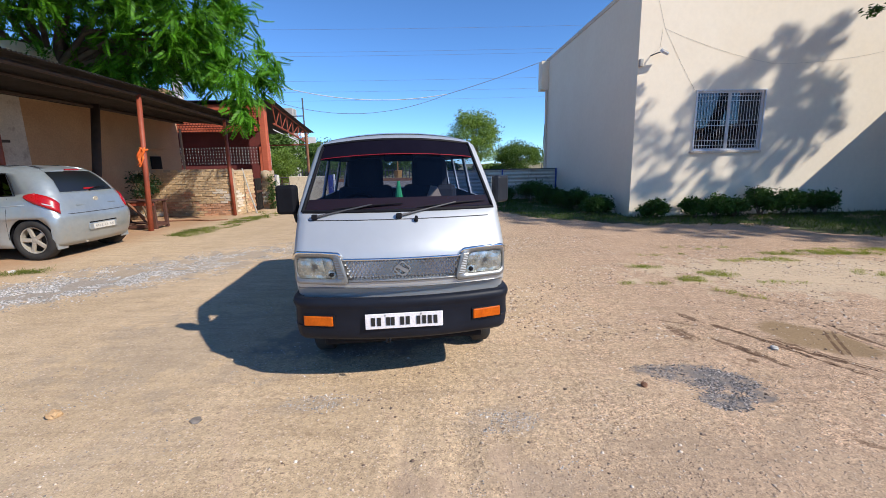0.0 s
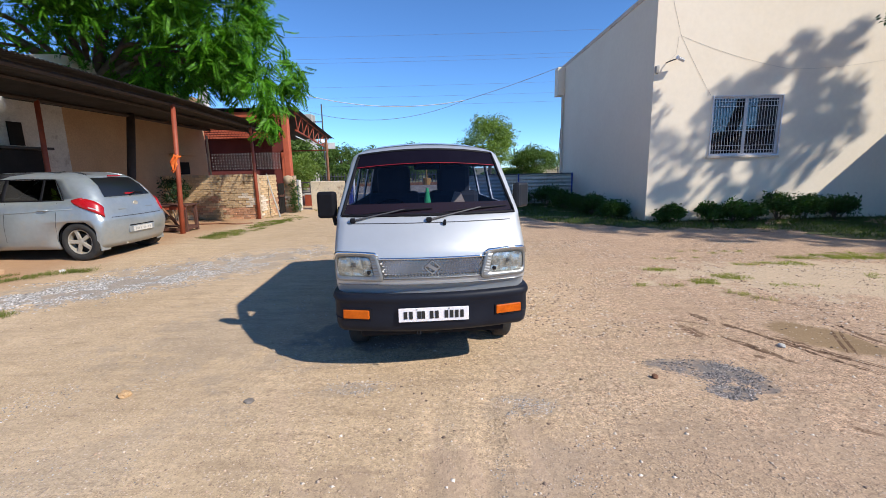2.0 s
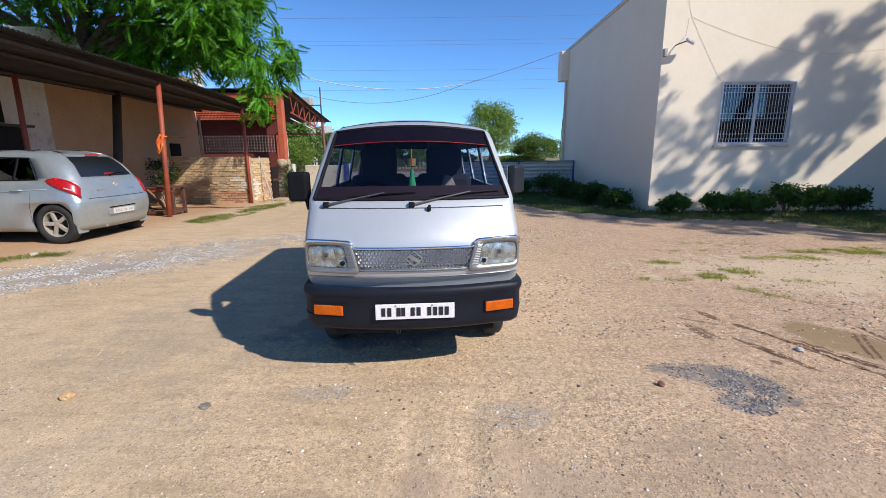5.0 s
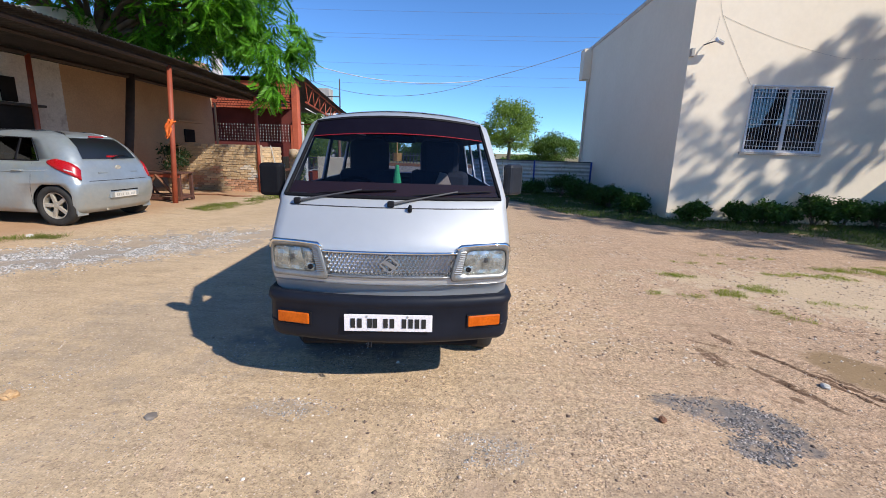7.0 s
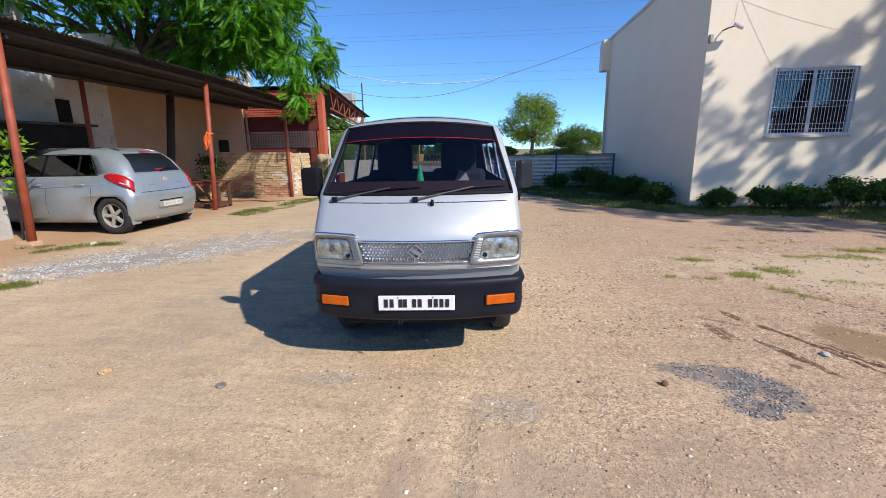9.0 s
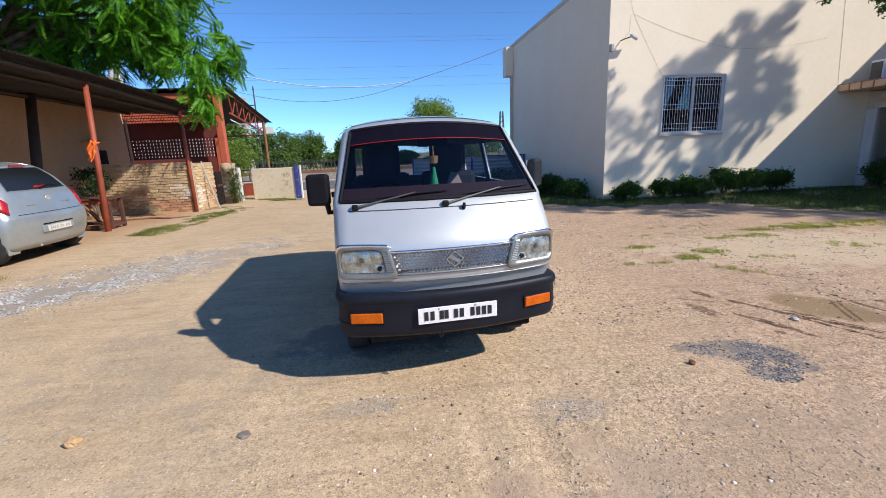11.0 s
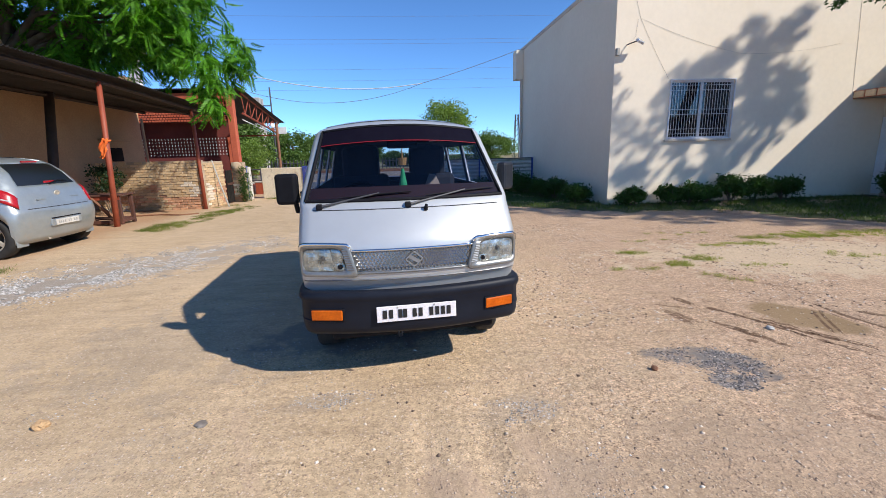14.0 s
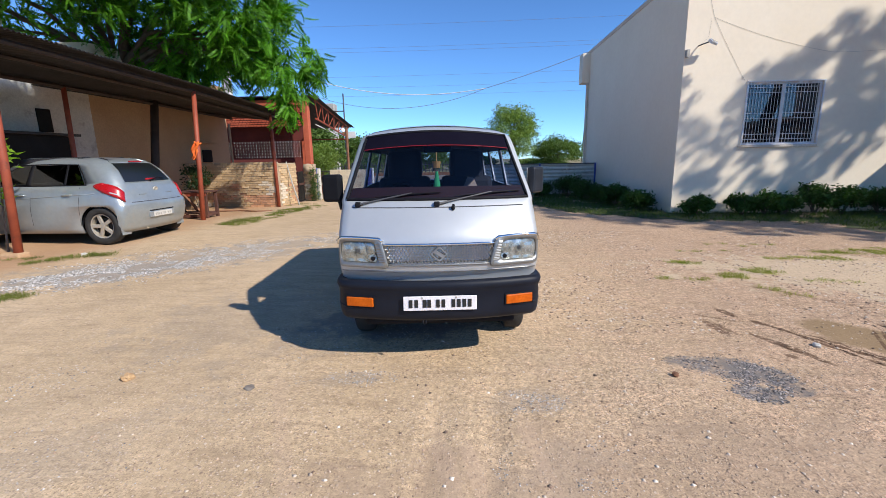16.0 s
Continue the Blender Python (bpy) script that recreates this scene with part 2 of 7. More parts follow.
    p.inputs["Specular IOR Level"].default_value = 0.25
    h = mth("ADD", mth("MULTIPLY", n3, 0.7), mth("ADD", mth("MULTIPLY", on1, 0.35), mth("MULTIPLY", on2, 0.6)))
    h = mth("MULTIPLY", mth("ADD", h, mth("MULTIPLY", n4, 0.8)), mth("MULTIPLY_ADD", pink, 0.55, 0.45))
    bump(n, l, p, mth("ADD", h, mth("MULTIPLY", n2, 0.5)), 0.72, 0.014)
    return m


M = {
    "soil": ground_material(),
    "plaster": surface("cream_plaster", (0.81, 0.70, 0.545), (0.86, 0.76, 0.61), 0.85, coarse=0.5, fine=9, relief=0.04, grain=0.04),
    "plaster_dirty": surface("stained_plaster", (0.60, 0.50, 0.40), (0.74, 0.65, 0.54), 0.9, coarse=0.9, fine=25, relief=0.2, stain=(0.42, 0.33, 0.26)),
    "tan": surface("tan_limewash", (0.43, 0.265, 0.15), (0.52, 0.345, 0.20), 0.9, coarse=0.8, fine=25, relief=0.2),
    "whitewash": surface("old_whitewash", (0.50, 0.47, 0.42), (0.70, 0.67, 0.60), 0.9, coarse=1.0, fine=25, relief=0.2, stain=(0.35, 0.31, 0.27)),
    "peel": surface("peeling_cream_paint", (0.76, 0.63, 0.44), (0.84, 0.74, 0.56), 0.85, coarse=1.6, fine=25, relief=0.25, stain=(0.40, 0.27, 0.18)),
    "red_paint": surface("red_oxide_masonry", (0.42, 0.08, 0.036), (0.54, 0.135, 0.068), 0.8, coarse=1.2, fine=20, relief=0.25, stain=(0.30, 0.07, 0.05)),
    # shaded copy of the red masonry, its shade put into the colour
    "red_shaded": surface("shaded_red_masonry", (0.10, 0.020, 0.017), (0.16, 0.032, 0.026), 0.85, coarse=1.2, fine=20, relief=0.25),
    "rust_red": surface("red_oxide_steel", (0.22, 0.042, 0.02), (0.37, 0.08, 0.034), 0.6, coarse=4, fine=60, relief=0.2, stain=(0.16, 0.05, 0.03)),
    "brown_pole": surface("dark_brown_pole", (0.025, 0.016, 0.012), (0.055, 0.033, 0.024), 0.7, coarse=5, fine=60, relief=0.3),
    "brick": surface("sandy_brick", (0.46, 0.31, 0.17), (0.66, 0.49, 0.29), 0.9, coarse=3, fine=45, relief=0.4, vary=0.2, stain=(0.50, 0.29, 0.16)),
    "brick_red": surface("reddish_brick", (0.46, 0.235, 0.13), (0.60, 0.35, 0.21), 0.9, coarse=4, fine=45, relief=0.4, vary=0.25, stain=(0.58, 0.42, 0.30)),
    "brick_lime": surface("lime_splashed_brick", (0.62, 0.50, 0.36), (0.76, 0.68, 0.56), 0.9, coarse=5, fine=45, relief=0.4, vary=0.12, stain=(0.52, 0.36, 0.23)),
    "mortar": surface("mud_mortar", (0.36, 0.26, 0.17), (0.50, 0.39, 0.27), 0.95, coarse=3, fine=40, relief=0.4),
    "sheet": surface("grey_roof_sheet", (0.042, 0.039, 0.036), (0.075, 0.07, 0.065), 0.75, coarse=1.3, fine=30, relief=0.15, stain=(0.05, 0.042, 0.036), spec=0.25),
    "fence_sheet": surface("galvanised_fence_sheet", (0.44, 0.45, 0.40), (0.60, 0.61, 0.56), 0.5, 0.35, coarse=1.2, fine=30, relief=0.1, stain=(0.25, 0.24, 0.22)),
    "dark_metal": surface("dark_grey_metal", (0.05, 0.05, 0.055), (0.09, 0.09, 0.095), 0.55, coarse=5, fine=60, relief=0.1),
    "white_metal": surface("white_painted_steel", (0.66, 0.66, 0.68), (0.78, 0.78, 0.80), 0.45, coarse=4, fine=60, relief=0.05),
    "concrete": surface("grey_concrete", (0.34, 0.32, 0.29), (0.48, 0.46, 0.42), 0.9, coarse=2, fine=35, relief=0.3),
    "asphalt": surface("worn_asphalt", (0.10, 0.10, 0.10), (0.17, 0.165, 0.16), 0.9, coarse=1, fine=60, relief=0.2),
    "ballast": surface("track_ballast", (0.16, 0.13, 0.11), (0.30, 0.26, 0.22), 0.95, coarse=6, fine=30, relief=0.6),
    "pale_bark": surface("pale_grey_bark", (0.30, 0.29, 0.27), (0.48, 0.46, 0.43), 0.9, coarse=3, fine=30, relief=0.4),
    "surround": surface("satin_silver_surround", (0.26, 0.26, 0.25), (0.34, 0.34, 0.33), 0.38, 0.7, coarse=5, fine=80, relief=0.0),
    "bark": surface("grey_brown_bark", (0.09, 0.065, 0.045), (0.20, 0.15, 0.11), 0.9, coarse=4, fine=35, relief=0.6),
    "orange_cloth": surface("orange_cloth", (0.75, 0.13, 0.02), (0.90, 0.20, 0.03), 0.8, coarse=6, fine=120, relief=0.1),
    "blue_paint": surface("blue_enamel", (0.03, 0.05, 0.25), (0.06, 0.09, 0.36), 0.5, coarse=6, fine=60, relief=0.1, stain=(0.35, 0.35, 0.36)),
    "wood": surface("weathered_brown_wood", (0.16, 0.07, 0.035), (0.30, 0.14, 0.075), 0.8, coarse=5, fine=50, relief=0.3),
    "stone": surface("loose_stone", (0.30, 0.25, 0.20), (0.52, 0.44, 0.36), 0.9, coarse=9, fine=90, relief=0.3),
    "tan_stone": surface("yellow_tan_stone", (0.40, 0.24, 0.12), (0.54, 0.36, 0.19), 0.9, coarse=9, fine=90, relief=0.3),
    "van_paint": surface("silky_silver_white_paint", (0.50, 0.515, 0.525), (0.54, 0.555, 0.565), 0.42, 0.40, coarse=1.2, fine=14, relief=0.0, coat=0.5, grain=0.03),
    "car_paint": surface("silver_metallic_paint", (0.31, 0.345, 0.36), (0.40, 0.435, 0.445), 0.34, 0.5, coarse=1.5, fine=14, relief=0.0, coat=0.5, grain=0.07, stain=(0.40, 0.38, 0.34)),
    "bumper": surface("black_bumper_plastic", (0.007, 0.009, 0.016), (0.013, 0.016, 0.026), 0.5, coarse=3, fine=200, relief=0.04, spec=0.22),
    "black": surface("matt_black_rubber", (0.007, 0.007, 0.009), (0.014, 0.014, 0.017), 0.6, coarse=5, fine=150, relief=0.05, spec=0.12),
    # lighter and bluer than its black twin: caught sky put into the colour
    "mirror_shell": surface("skylit_mirror_shell", (0.018, 0.021, 0.028), (0.032, 0.036, 0.045), 0.4, coarse=5, fine=120, relief=0.03, spec=0.15),
    "tyre": surface("dusty_tyre_rubber", (0.013, 0.013, 0.013), (0.036, 0.033, 0.03), 0.85, coarse=6, fine=100, relief=0.2),
    "chrome": surface("chrome_plate", (0.75, 0.75, 0.77), (0.85, 0.85, 0.87), 0.1, 1.0, coarse=4, fine=60, relief=0.0),
    "grille": surface("satin_chrome_mesh", (0.50, 0.50, 0.50), (0.64, 0.64, 0.64), 0.2, 1.0, coarse=5, fine=80, relief=0.0),
    "rim": surface("dusty_silver_alloy", (0.42, 0.37, 0.29), (0.55, 0.50, 0.42), 0.5, 0.4, coarse=8, fine=80, relief=0.05),
    "amber": surface("amber_lens", (0.50, 0.085, 0.002), (0.66, 0.13, 0.004), 0.35, coarse=10, fine=80, relief=0.05, coat=0.1, spec=0.25),
    "red_lens": surface("red_lamp_lens", (0.33, 0.005, 0.009), (0.45, 0.008, 0.013), 0.3, coarse=8, fine=80, relief=0.02, coat=0.15),
    "clear_lens": surface("clear_lamp_lens", (0.55, 0.55, 0.53), (0.72, 0.72, 0.70), 0.12, 0.3, coarse=14, fine=60, relief=0.1, coat=0.5),
    "reflector": surface("lamp_reflector", (0.24, 0.26, 0.26), (0.66, 0.69, 0.68), 0.26, 0.7, coarse=22, fine=40, relief=0.1, grain=0.12),
    "badge": surface("satin_badge_metal", (0.26, 0.265, 0.275), (0.36, 0.365, 0.375), 0.4, 0.5, coarse=6, fine=80, relief=0.0),
    "plate": surface("white_number_plate", (0.78, 0.74, 0.75), (0.84, 0.80, 0.81), 0.4, coarse=6, fine=80, relief=0.02),
    "ink": surface("black_lettering", (0.012, 0.012, 0.012), (0.02, 0.02, 0.02), 0.5, coarse=6, fine=80, relief=0.0),
    "trim_red": surface("red_film_stripe", (0.24, 0.008, 0.015), (0.32, 0.012, 0.02), 0.4, coarse=6, fine=80, relief=0.0),
    "tint": surface("black_sun_film", (0.006, 0.005, 0.011), (0.009, 0.008, 0.015), 0.4, coarse=4, fine=80, relief=0.0, grain=0.0, spec=0.02),
    "dash": surface("maroon_dashboard", (0.020, 0.005, 0.009), (0.034, 0.008, 0.013), 0.8, coarse=4, fine=90, relief=0.1),
    "seat": surface("dark_seat_cover", (0.012, 0.014, 0.022), (0.024, 0.026, 0.036), 0.85, coarse=4, fine=90, relief=0.2),
    "beige": surface("beige_cloth", (0.40, 0.30, 0.24), (0.52, 0.41, 0.33), 0.9, coarse=5, fine=90, relief=0.2),
    "green_tassel": surface("green_tassel_thread", (0.02, 0.30, 0.12), (0.05, 0.48, 0.20), 0.8, coarse=20, fine=200, relief=0.2),
    "gold": surface("golden_ornament", (0.60, 0.34, 0.12), (0.78, 0.48, 0.20), 0.4, 0.4, coarse=20, fine=90, relief=0.1),
    "cabin": surface("grey_cabin_trim", (0.035, 0.035, 0.04), (0.06, 0.06, 0.066), 0.85, coarse=4, fine=80, relief=0.1),
    "cable_white": surface("white_cable_sheath", (0.62, 0.64, 0.66), (0.74, 0.76, 0.78), 0.5, coarse=3, fine=60, relief=0.0),
    "cable_dark": surface("grey_wire", (0.14, 0.15, 0.18), (0.22, 0.23, 0.27), 0.6, coarse=3, fine=60, relief=0.0),
    "wall_wire": surface("sun_bleached_wire", (0.26, 0.23, 0.20), (0.36, 0.32, 0.28), 0.7, coarse=3, fine=60, relief=0.0),
    "fascia": surface("tan_fascia_slab", (0.55, 0.40, 0.25), (0.66, 0.50, 0.32), 0.8, coarse=3, fine=40, relief=0.1, vary=0.08),
    "fascia_red": surface("brick_red_joint", (0.35, 0.10, 0.05), (0.45, 0.15, 0.08), 0.85, coarse=3, fine=40, relief=0.1),
    # near-black: darkness of openings put into a colour; also dark boards and panels
    "door_dark": surface("dark_open_doorway", (0.018, 0.016, 0.015), (0.03, 0.027, 0.025), 0.85, coarse=2, fine=40, relief=0.1, spec=0.1),
    "leaf": leafy("tree_leaves", (0.016, 0.062, 0.006), (0.095, 0.27, 0.014), 0.33),
    "sapling_leaf": leafy("bright_sapling_leaves", (0.06, 0.15, 0.01), (0.22, 0.38, 0.03), 0.4),
    "leaf_dark": leafy("shrub_leaves", (0.018, 0.05, 0.010), (0.05, 0.11, 0.02), 0.2),
    "leaf_far": leafy("distant_leaves", (0.09, 0.135, 0.03), (0.22, 0.30, 0.07), 0.4),
    "leaf_black": leafy("dark_shrub_leaves", (0.008, 0.02, 0.006), (0.022, 0.05, 0.014), 0.1),
    "grass_dry": leafy("yellowish_grass_blades", (0.13, 0.17, 0.025), (0.30, 0.31, 0.065), 0.3),
    # darker copy of the grass: the lawn's shade is in its colour
    "grass_shaded": leafy("shaded_grass_blades", (0.028, 0.058, 0.010), (0.085, 0.13, 0.026), 0.25),
    "grass": leafy("grass_blades", (0.06, 0.085, 0.015), (0.17, 0.19, 0.04), 0.3),
    "glass_tint": pane_glass("tinted_windscreen_glass", (0.46, 0.52, 0.66), 1.5),
    "glass_clear": pane_glass("clear_lamp_glass", (0.94, 0.95, 0.95), 1.35),
    "glass_side": pane_glass("clear_side_glass", (0.90, 0.93, 0.95), 1.5, 0.06),
    "glass_dark": pane_glass("dark_tinted_glass", (0.04, 0.046, 0.05), 1.7, 0.06),
    "glass_rear": pane_glass("dusty_rear_glass", (0.12, 0.135, 0.13), 1.7, 0.15, 0.4),
    "glass": pane_glass("window_glass", (0.10, 0.12, 0.16), 2.0),
}

# ---- building helpers ----


def part(name, bm, material, parent=None, label="", smooth=False):
    me = bpy.data.meshes.new(name)
    bmesh.ops.recalc_face_normals(bm, faces=bm.faces)
    bm.to_mesh(me)
    bm.free()
    me.materials.append(M[material] if isinstance(material, str) else material)
    if smooth:
        me.shade_smooth()
    ob = new(name, me)
    if parent:
        ob.parent = parent
    if label:
        tagged(ob, label)
    return ob


def thing(name, label, category, at=None, group="", kind=""):
    ob = new(name)
    if at is not None:
        ob.matrix_basis = at
    return tagged(ob, label, category, group, kind)


def box(bm, x0, x1, y0, y1, z0, z1, bevel=0.0, m=None):
    """A box, its edges bevelled, into bm."""
    r = bmesh.ops.create_cube(bm, size=1.0)
    vs = r["verts"]
    for v in vs:
        v.co = Vector((x0 + (v.co.x + 0.5) * (x1 - x0), y0 + (v.co.y + 0.5) * (y1 - y0), z0 + (v.co.z + 0.5) * (z1 - z0)))
    if bevel:
        es = list({e for v in vs for e in v.link_edges})
        r = bmesh.ops.bevel(bm, geom=es, offset=bevel, segments=2, affect="EDGES", profile=0.5)
        vs = list({v for f in r["faces"] for v in f.verts} | {v for v in vs if v.is_valid})
    if m is not None:
        for v in vs:
            if v.is_valid:
                v.co = m @ v.co
    return bm


def boxed(*a, **k):
    return box(bmesh.new(), *a, **k)


def tube(bm, pts, radii, sides=8, cap=True):
    """A tube through pts with a radius at each."""
    pts = [Vector(p) for p in pts]
    if not hasattr(radii, "__len__"):
        radii = [radii] * len(pts)
    rings, prev = [], None
    for i, p in enumerate(pts):
        d = (pts[min(i + 1, len(pts) - 1)] - pts[max(i - 1, 0)]).normalized()
        a = Vector((0, 0, 1)) if abs(d.z) < 0.9 else Vector((1, 0, 0))
        u = d.cross(a).normalized() if prev is None else (prev - d * prev.dot(d)).normalized()
        prev = u
        w = d.cross(u)
        rings.append([bm.verts.new(p + (u * math.cos(2 * math.pi * k / sides) + w * math.sin(2 * math.pi * k / sides)) * radii[i]) for k in range(sides)])
    for a, b in zip(rings, rings[1:]):
        for k in range(sides):
            bm.faces.new((a[k], a[(k + 1) % sides], b[(k + 1) % sides], b[k]))
    if cap:
        bm.faces.new(rings[0][::-1])
        bm.faces.new(rings[-1])
    return bm


def tubed(*a, **k):
    return tube(bmesh.new(), *a, **k)


def lathe(bm, profile, sides=24, m=None, caps=True):
    """Profile of (radius, along) turned round the x axis."""
    rings = []
    for r, h in profile:
        ring = []
        for k in range(sides):
            a = 2 * math.pi * k / sides
            v = Vector((h, r * math.cos(a), r * math.sin(a)))
            ring.append(bm.verts.new(m @ v if m else v))
        rings.append(ring)
    for a, b in zip(rings, rings[1:]):
        for k in range(sides):
            bm.faces.new((a[k], a[(k + 1) % sides], b[(k + 1) % sides], b[k]))
    for ring in (rings[0], rings[-1]) if caps else ():
        if profile[0][0] > 1e-4:
            bm.faces.new(ring)
    return bm


def mesh_from(name, verts, faces, material, parent=None, label="", kind="", smooth=False):
    """A mesh out of arrays of vertices and of equal faces."""
    verts, faces = np.asarray(verts, np.float32), np.asarray(faces, np.int32)
    me = bpy.data.meshes.new(name)
    me.vertices.add(len(verts))
    me.vertices.foreach_set("co", verts.ravel())
    k = faces.shape[1]
    me.loops.add(faces.size)
    me.loops.foreach_set("vertex_index", faces.ravel())
    me.polygons.add(len(faces))
    me.polygons.foreach_set("loop_start", np.arange(0, faces.size, k, dtype=np.int32))
    me.update(calc_edges=True)
    me.materials.append(M[material])
    if smooth:
        me.shade_smooth()
    ob = new(name, me)
    if parent:
        ob.parent = parent
    return tagged(ob, label, "", "", kind)


def turns(rng, n, droop=0.0, spread=1.0):
    """n random frames as three arrays of unit vectors: along, across, normal. droop bends along downwards."""
    a = rng.normal(size=(n, 3))
    a[:, 2] = a[:, 2] * spread - droop
    a /= np.linalg.norm(a, axis=1, keepdims=True)
    b = np.cross(a, rng.normal(size=(n, 3)))
    b /= np.linalg.norm(b, axis=1, keepdims=True)
    return a, b, np.cross(a, b)


def scatter(points, frames, sizes, tv, tf):
    """Copies of a small mesh tv, tf at points; returns verts and faces."""
    a, b, c = frames
    n, k = len(points), len(tv)
    s = np.asarray(sizes).reshape(n, 1, 1)
    v = points[:, None, :] + s * (tv[None, :, 0:1] * a[:, None, :] + tv[None, :, 1:2] * b[:, None, :] + tv[None, :, 2:3] * c[:, None, :])
    f = tf[None] + (np.arange(n) * k)[:, None, None]
    return v.reshape(-1, 3), f.reshape(-1, tf.shape[1])


# one leaf, folded along its midrib
LEAF_V = np.array([(0, 0, 0), (0.45, 0.22, 0.05), (1, 0, -0.06), (0.45, -0.22, 0.05)], float)
LEAF_F = np.array([(0, 1, 2, 3)])


def frond_template(pairs=9, leaflet=0.33):
    """A feathery compound leaf of length 1 that hangs at its tip."""
    v, f = [], []
    for i in range(pairs):
        t = 0.14 + 0.86 * i / (pairs - 1)
        base = np.array((t, 0, -0.34 * t * t))
        size = leaflet * (1 - 0.45 * abs(t - 0.4))
        for s in (1, -1):
            k = len(v)
            d = np.array((0.52, 0.72 * s, -0.45))
            w = np.array((0.5, -0.36 * s, 0)) * 0.27
            v += [base, base + size * (0.5 * d + w), base + size * d, base + size * (0.5 * d - w)]
            f.append((k, k + 1, k + 2, k + 3))
    return np.array(v), np.array(f)


FROND_V, FROND_F = frond_template()


def pebble(seed):
    rng = np.random.default_rng(seed)
    v = np.array([(1, 0, 0), (-1, 0, 0), (0, 1, 0), (0, -1, 0), (0, 0, 0.6), (0, 0, -0.6)], float) * rng.uniform(0.6, 1.1, (6, 1))
    f = np.array([(0, 2, 4), (2, 1, 4), (1, 3, 4), (3, 0, 4), (2, 0, 5), (1, 2, 5), (3, 1, 5), (0, 3, 5)])
    return v, f


def wall(name, a, b, z0, z1, thick, material, label, openings=(), category="wall"):
    """An upright wall from a to b (plan), thick to the left of that way, with openings (along0, along1, z0, z1) cut through."""
    a, b = Vector((*a, 0)), Vector((*b, 0))
    d = (b - a).normalized()
    nrm = Vector((-d.y, d.x, 0))
    L = (b - a).length
    xs = sorted({0, L, *[o[0] for o in openings], *[o[1] for o in openings]})
    zs = sorted({z0, z1, *[o[2] for o in openings], *[o[3] for o in openings]})
    bm = bmesh.new()
    grid = {}

    def vert(i, j, k):
        if (i, j, k) not in grid:
            grid[i, j, k] = bm.verts.new(a + d * xs[i] + nrm * thick * k + Vector((0, 0, zs[j])))
        return grid[i, j, k]

    solid = {}
    for i in range(len(xs) - 1):
        for j in range(len(zs) - 1):
            cx, cz = (xs[i] + xs[i + 1]) / 2, (zs[j] + zs[j + 1]) / 2
            solid[i, j] = not any(o[0] < cx < o[1] and o[2] < cz < o[3] for o in openings)
    for (i, j), s in solid.items():
        if not s:
            continue
        for k in (0, 1):
            bm.faces.new([vert(*q, k) for q in ((i, j), (i + 1, j), (i + 1, j + 1), (i, j + 1))])
        for di, dj, e in ((-1, 0, ((i, j), (i, j + 1))), (1, 0, ((i + 1, j), (i + 1, j + 1))), (0, -1, ((i, j), (i + 1, j))), (0, 1, ((i, j + 1), (i + 1, j + 1)))):
            if not solid.get((i + di, j + dj), False):
                bm.faces.new([vert(*e[0], 0), vert(*e[1], 0), vert(*e[1], 1), vert(*e[0], 1)])
    ob = part(name, bm, material)
    return tagged(ob, label, category, kind="structure")

# ---- ground ----


def spaced(lo, hi, fine, grow, far):
    xs = list(np.arange(lo, hi + 1e-6, fine))
    step, v = fine, hi
    while v < far[1]:
        step *= grow
        v += step
        xs.append(v)
    step, v = fine, lo
    while v > far[0]:
        step *= grow
        v -= step
        xs.insert(0, v)
    return np.array(xs)


def relief(x, y):
    """Height of the ground: gentle swell, a slight rise under the shed, wheel ruts and the shallow pothole."""
    h = 0.06 * np.clip((-x - 4.6) / 1.6, 0, 1) * np.clip((13.5 - y) / 3, 0, 1)
    h = h + 0.008 * np.sin(x * 1.7 + 0.6) * np.cos(y * 1.3) + 0.004 * np.sin(x * 5.1 + y * 3.3) + 0.003 * np.sin(y * 7.7 - x * 4.1)
    for cx, cy, rx, ry, tn, d in ((2.86, 3.20, 0.60, 0.045, -1.21, 0.024), (2.42, 3.25, 0.30, 0.045, -1.55, 0.008), (3.60, 3.24, 0.6, 0.06, -1.47, 0.022),
                                  (1.85, 2.65, 0.34, 0.2, -0.45, 0.02), (0.15, 1.7, 0.9, 0.06, 1.45, 0.015), (-0.15, 1.8, 0.9, 0.06, 1.5, 0.012), (3.22, 3.25, 0.62, 0.30, -1.2, 0.015)):
        u = ((x - cx) * math.cos(tn) + (y - cy) * math.sin(tn)) / rx
        v = (-(x - cx) * math.sin(tn) + (y - cy) * math.cos(tn)) / ry
        h = h - d * np.exp(-(u ** 2 + v ** 2)) + 0.35 * d * np.exp(-(u ** 2 + (np.abs(v) - 1.7) ** 2 * 3))
    return h


gx, gy = spaced(-7.5, 6.0, 0.06, 1.13, (-1500, 1500)), spaced(0.3, 9.0, 0.06, 1.13, (-1500, 2500))
GX, GY = np.meshgrid(gx, gy)
rough_rng = np.random.default_rng(5)
near = np.exp(-np.clip(np.abs(GX) - 6, 0, None)) * np.exp(-np.clip(np.abs(GY - 4.5) - 5, 0, None))
GZ = relief(GX, GY) * np.clip(1.6 - np.hypot(GX, GY - 6) / 40, 0, 1) + rough_rng.normal(0, 0.0010, GX.shape) * near
idx = np.arange(GX.size).reshape(GX.shape)
quads = np.stack([idx[:-1, :-1], idx[:-1, 1:], idx[1:, 1:], idx[1:, :-1]], -1).reshape(-1, 4)
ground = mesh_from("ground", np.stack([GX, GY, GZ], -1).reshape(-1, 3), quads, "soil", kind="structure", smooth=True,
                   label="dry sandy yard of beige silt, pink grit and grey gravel")


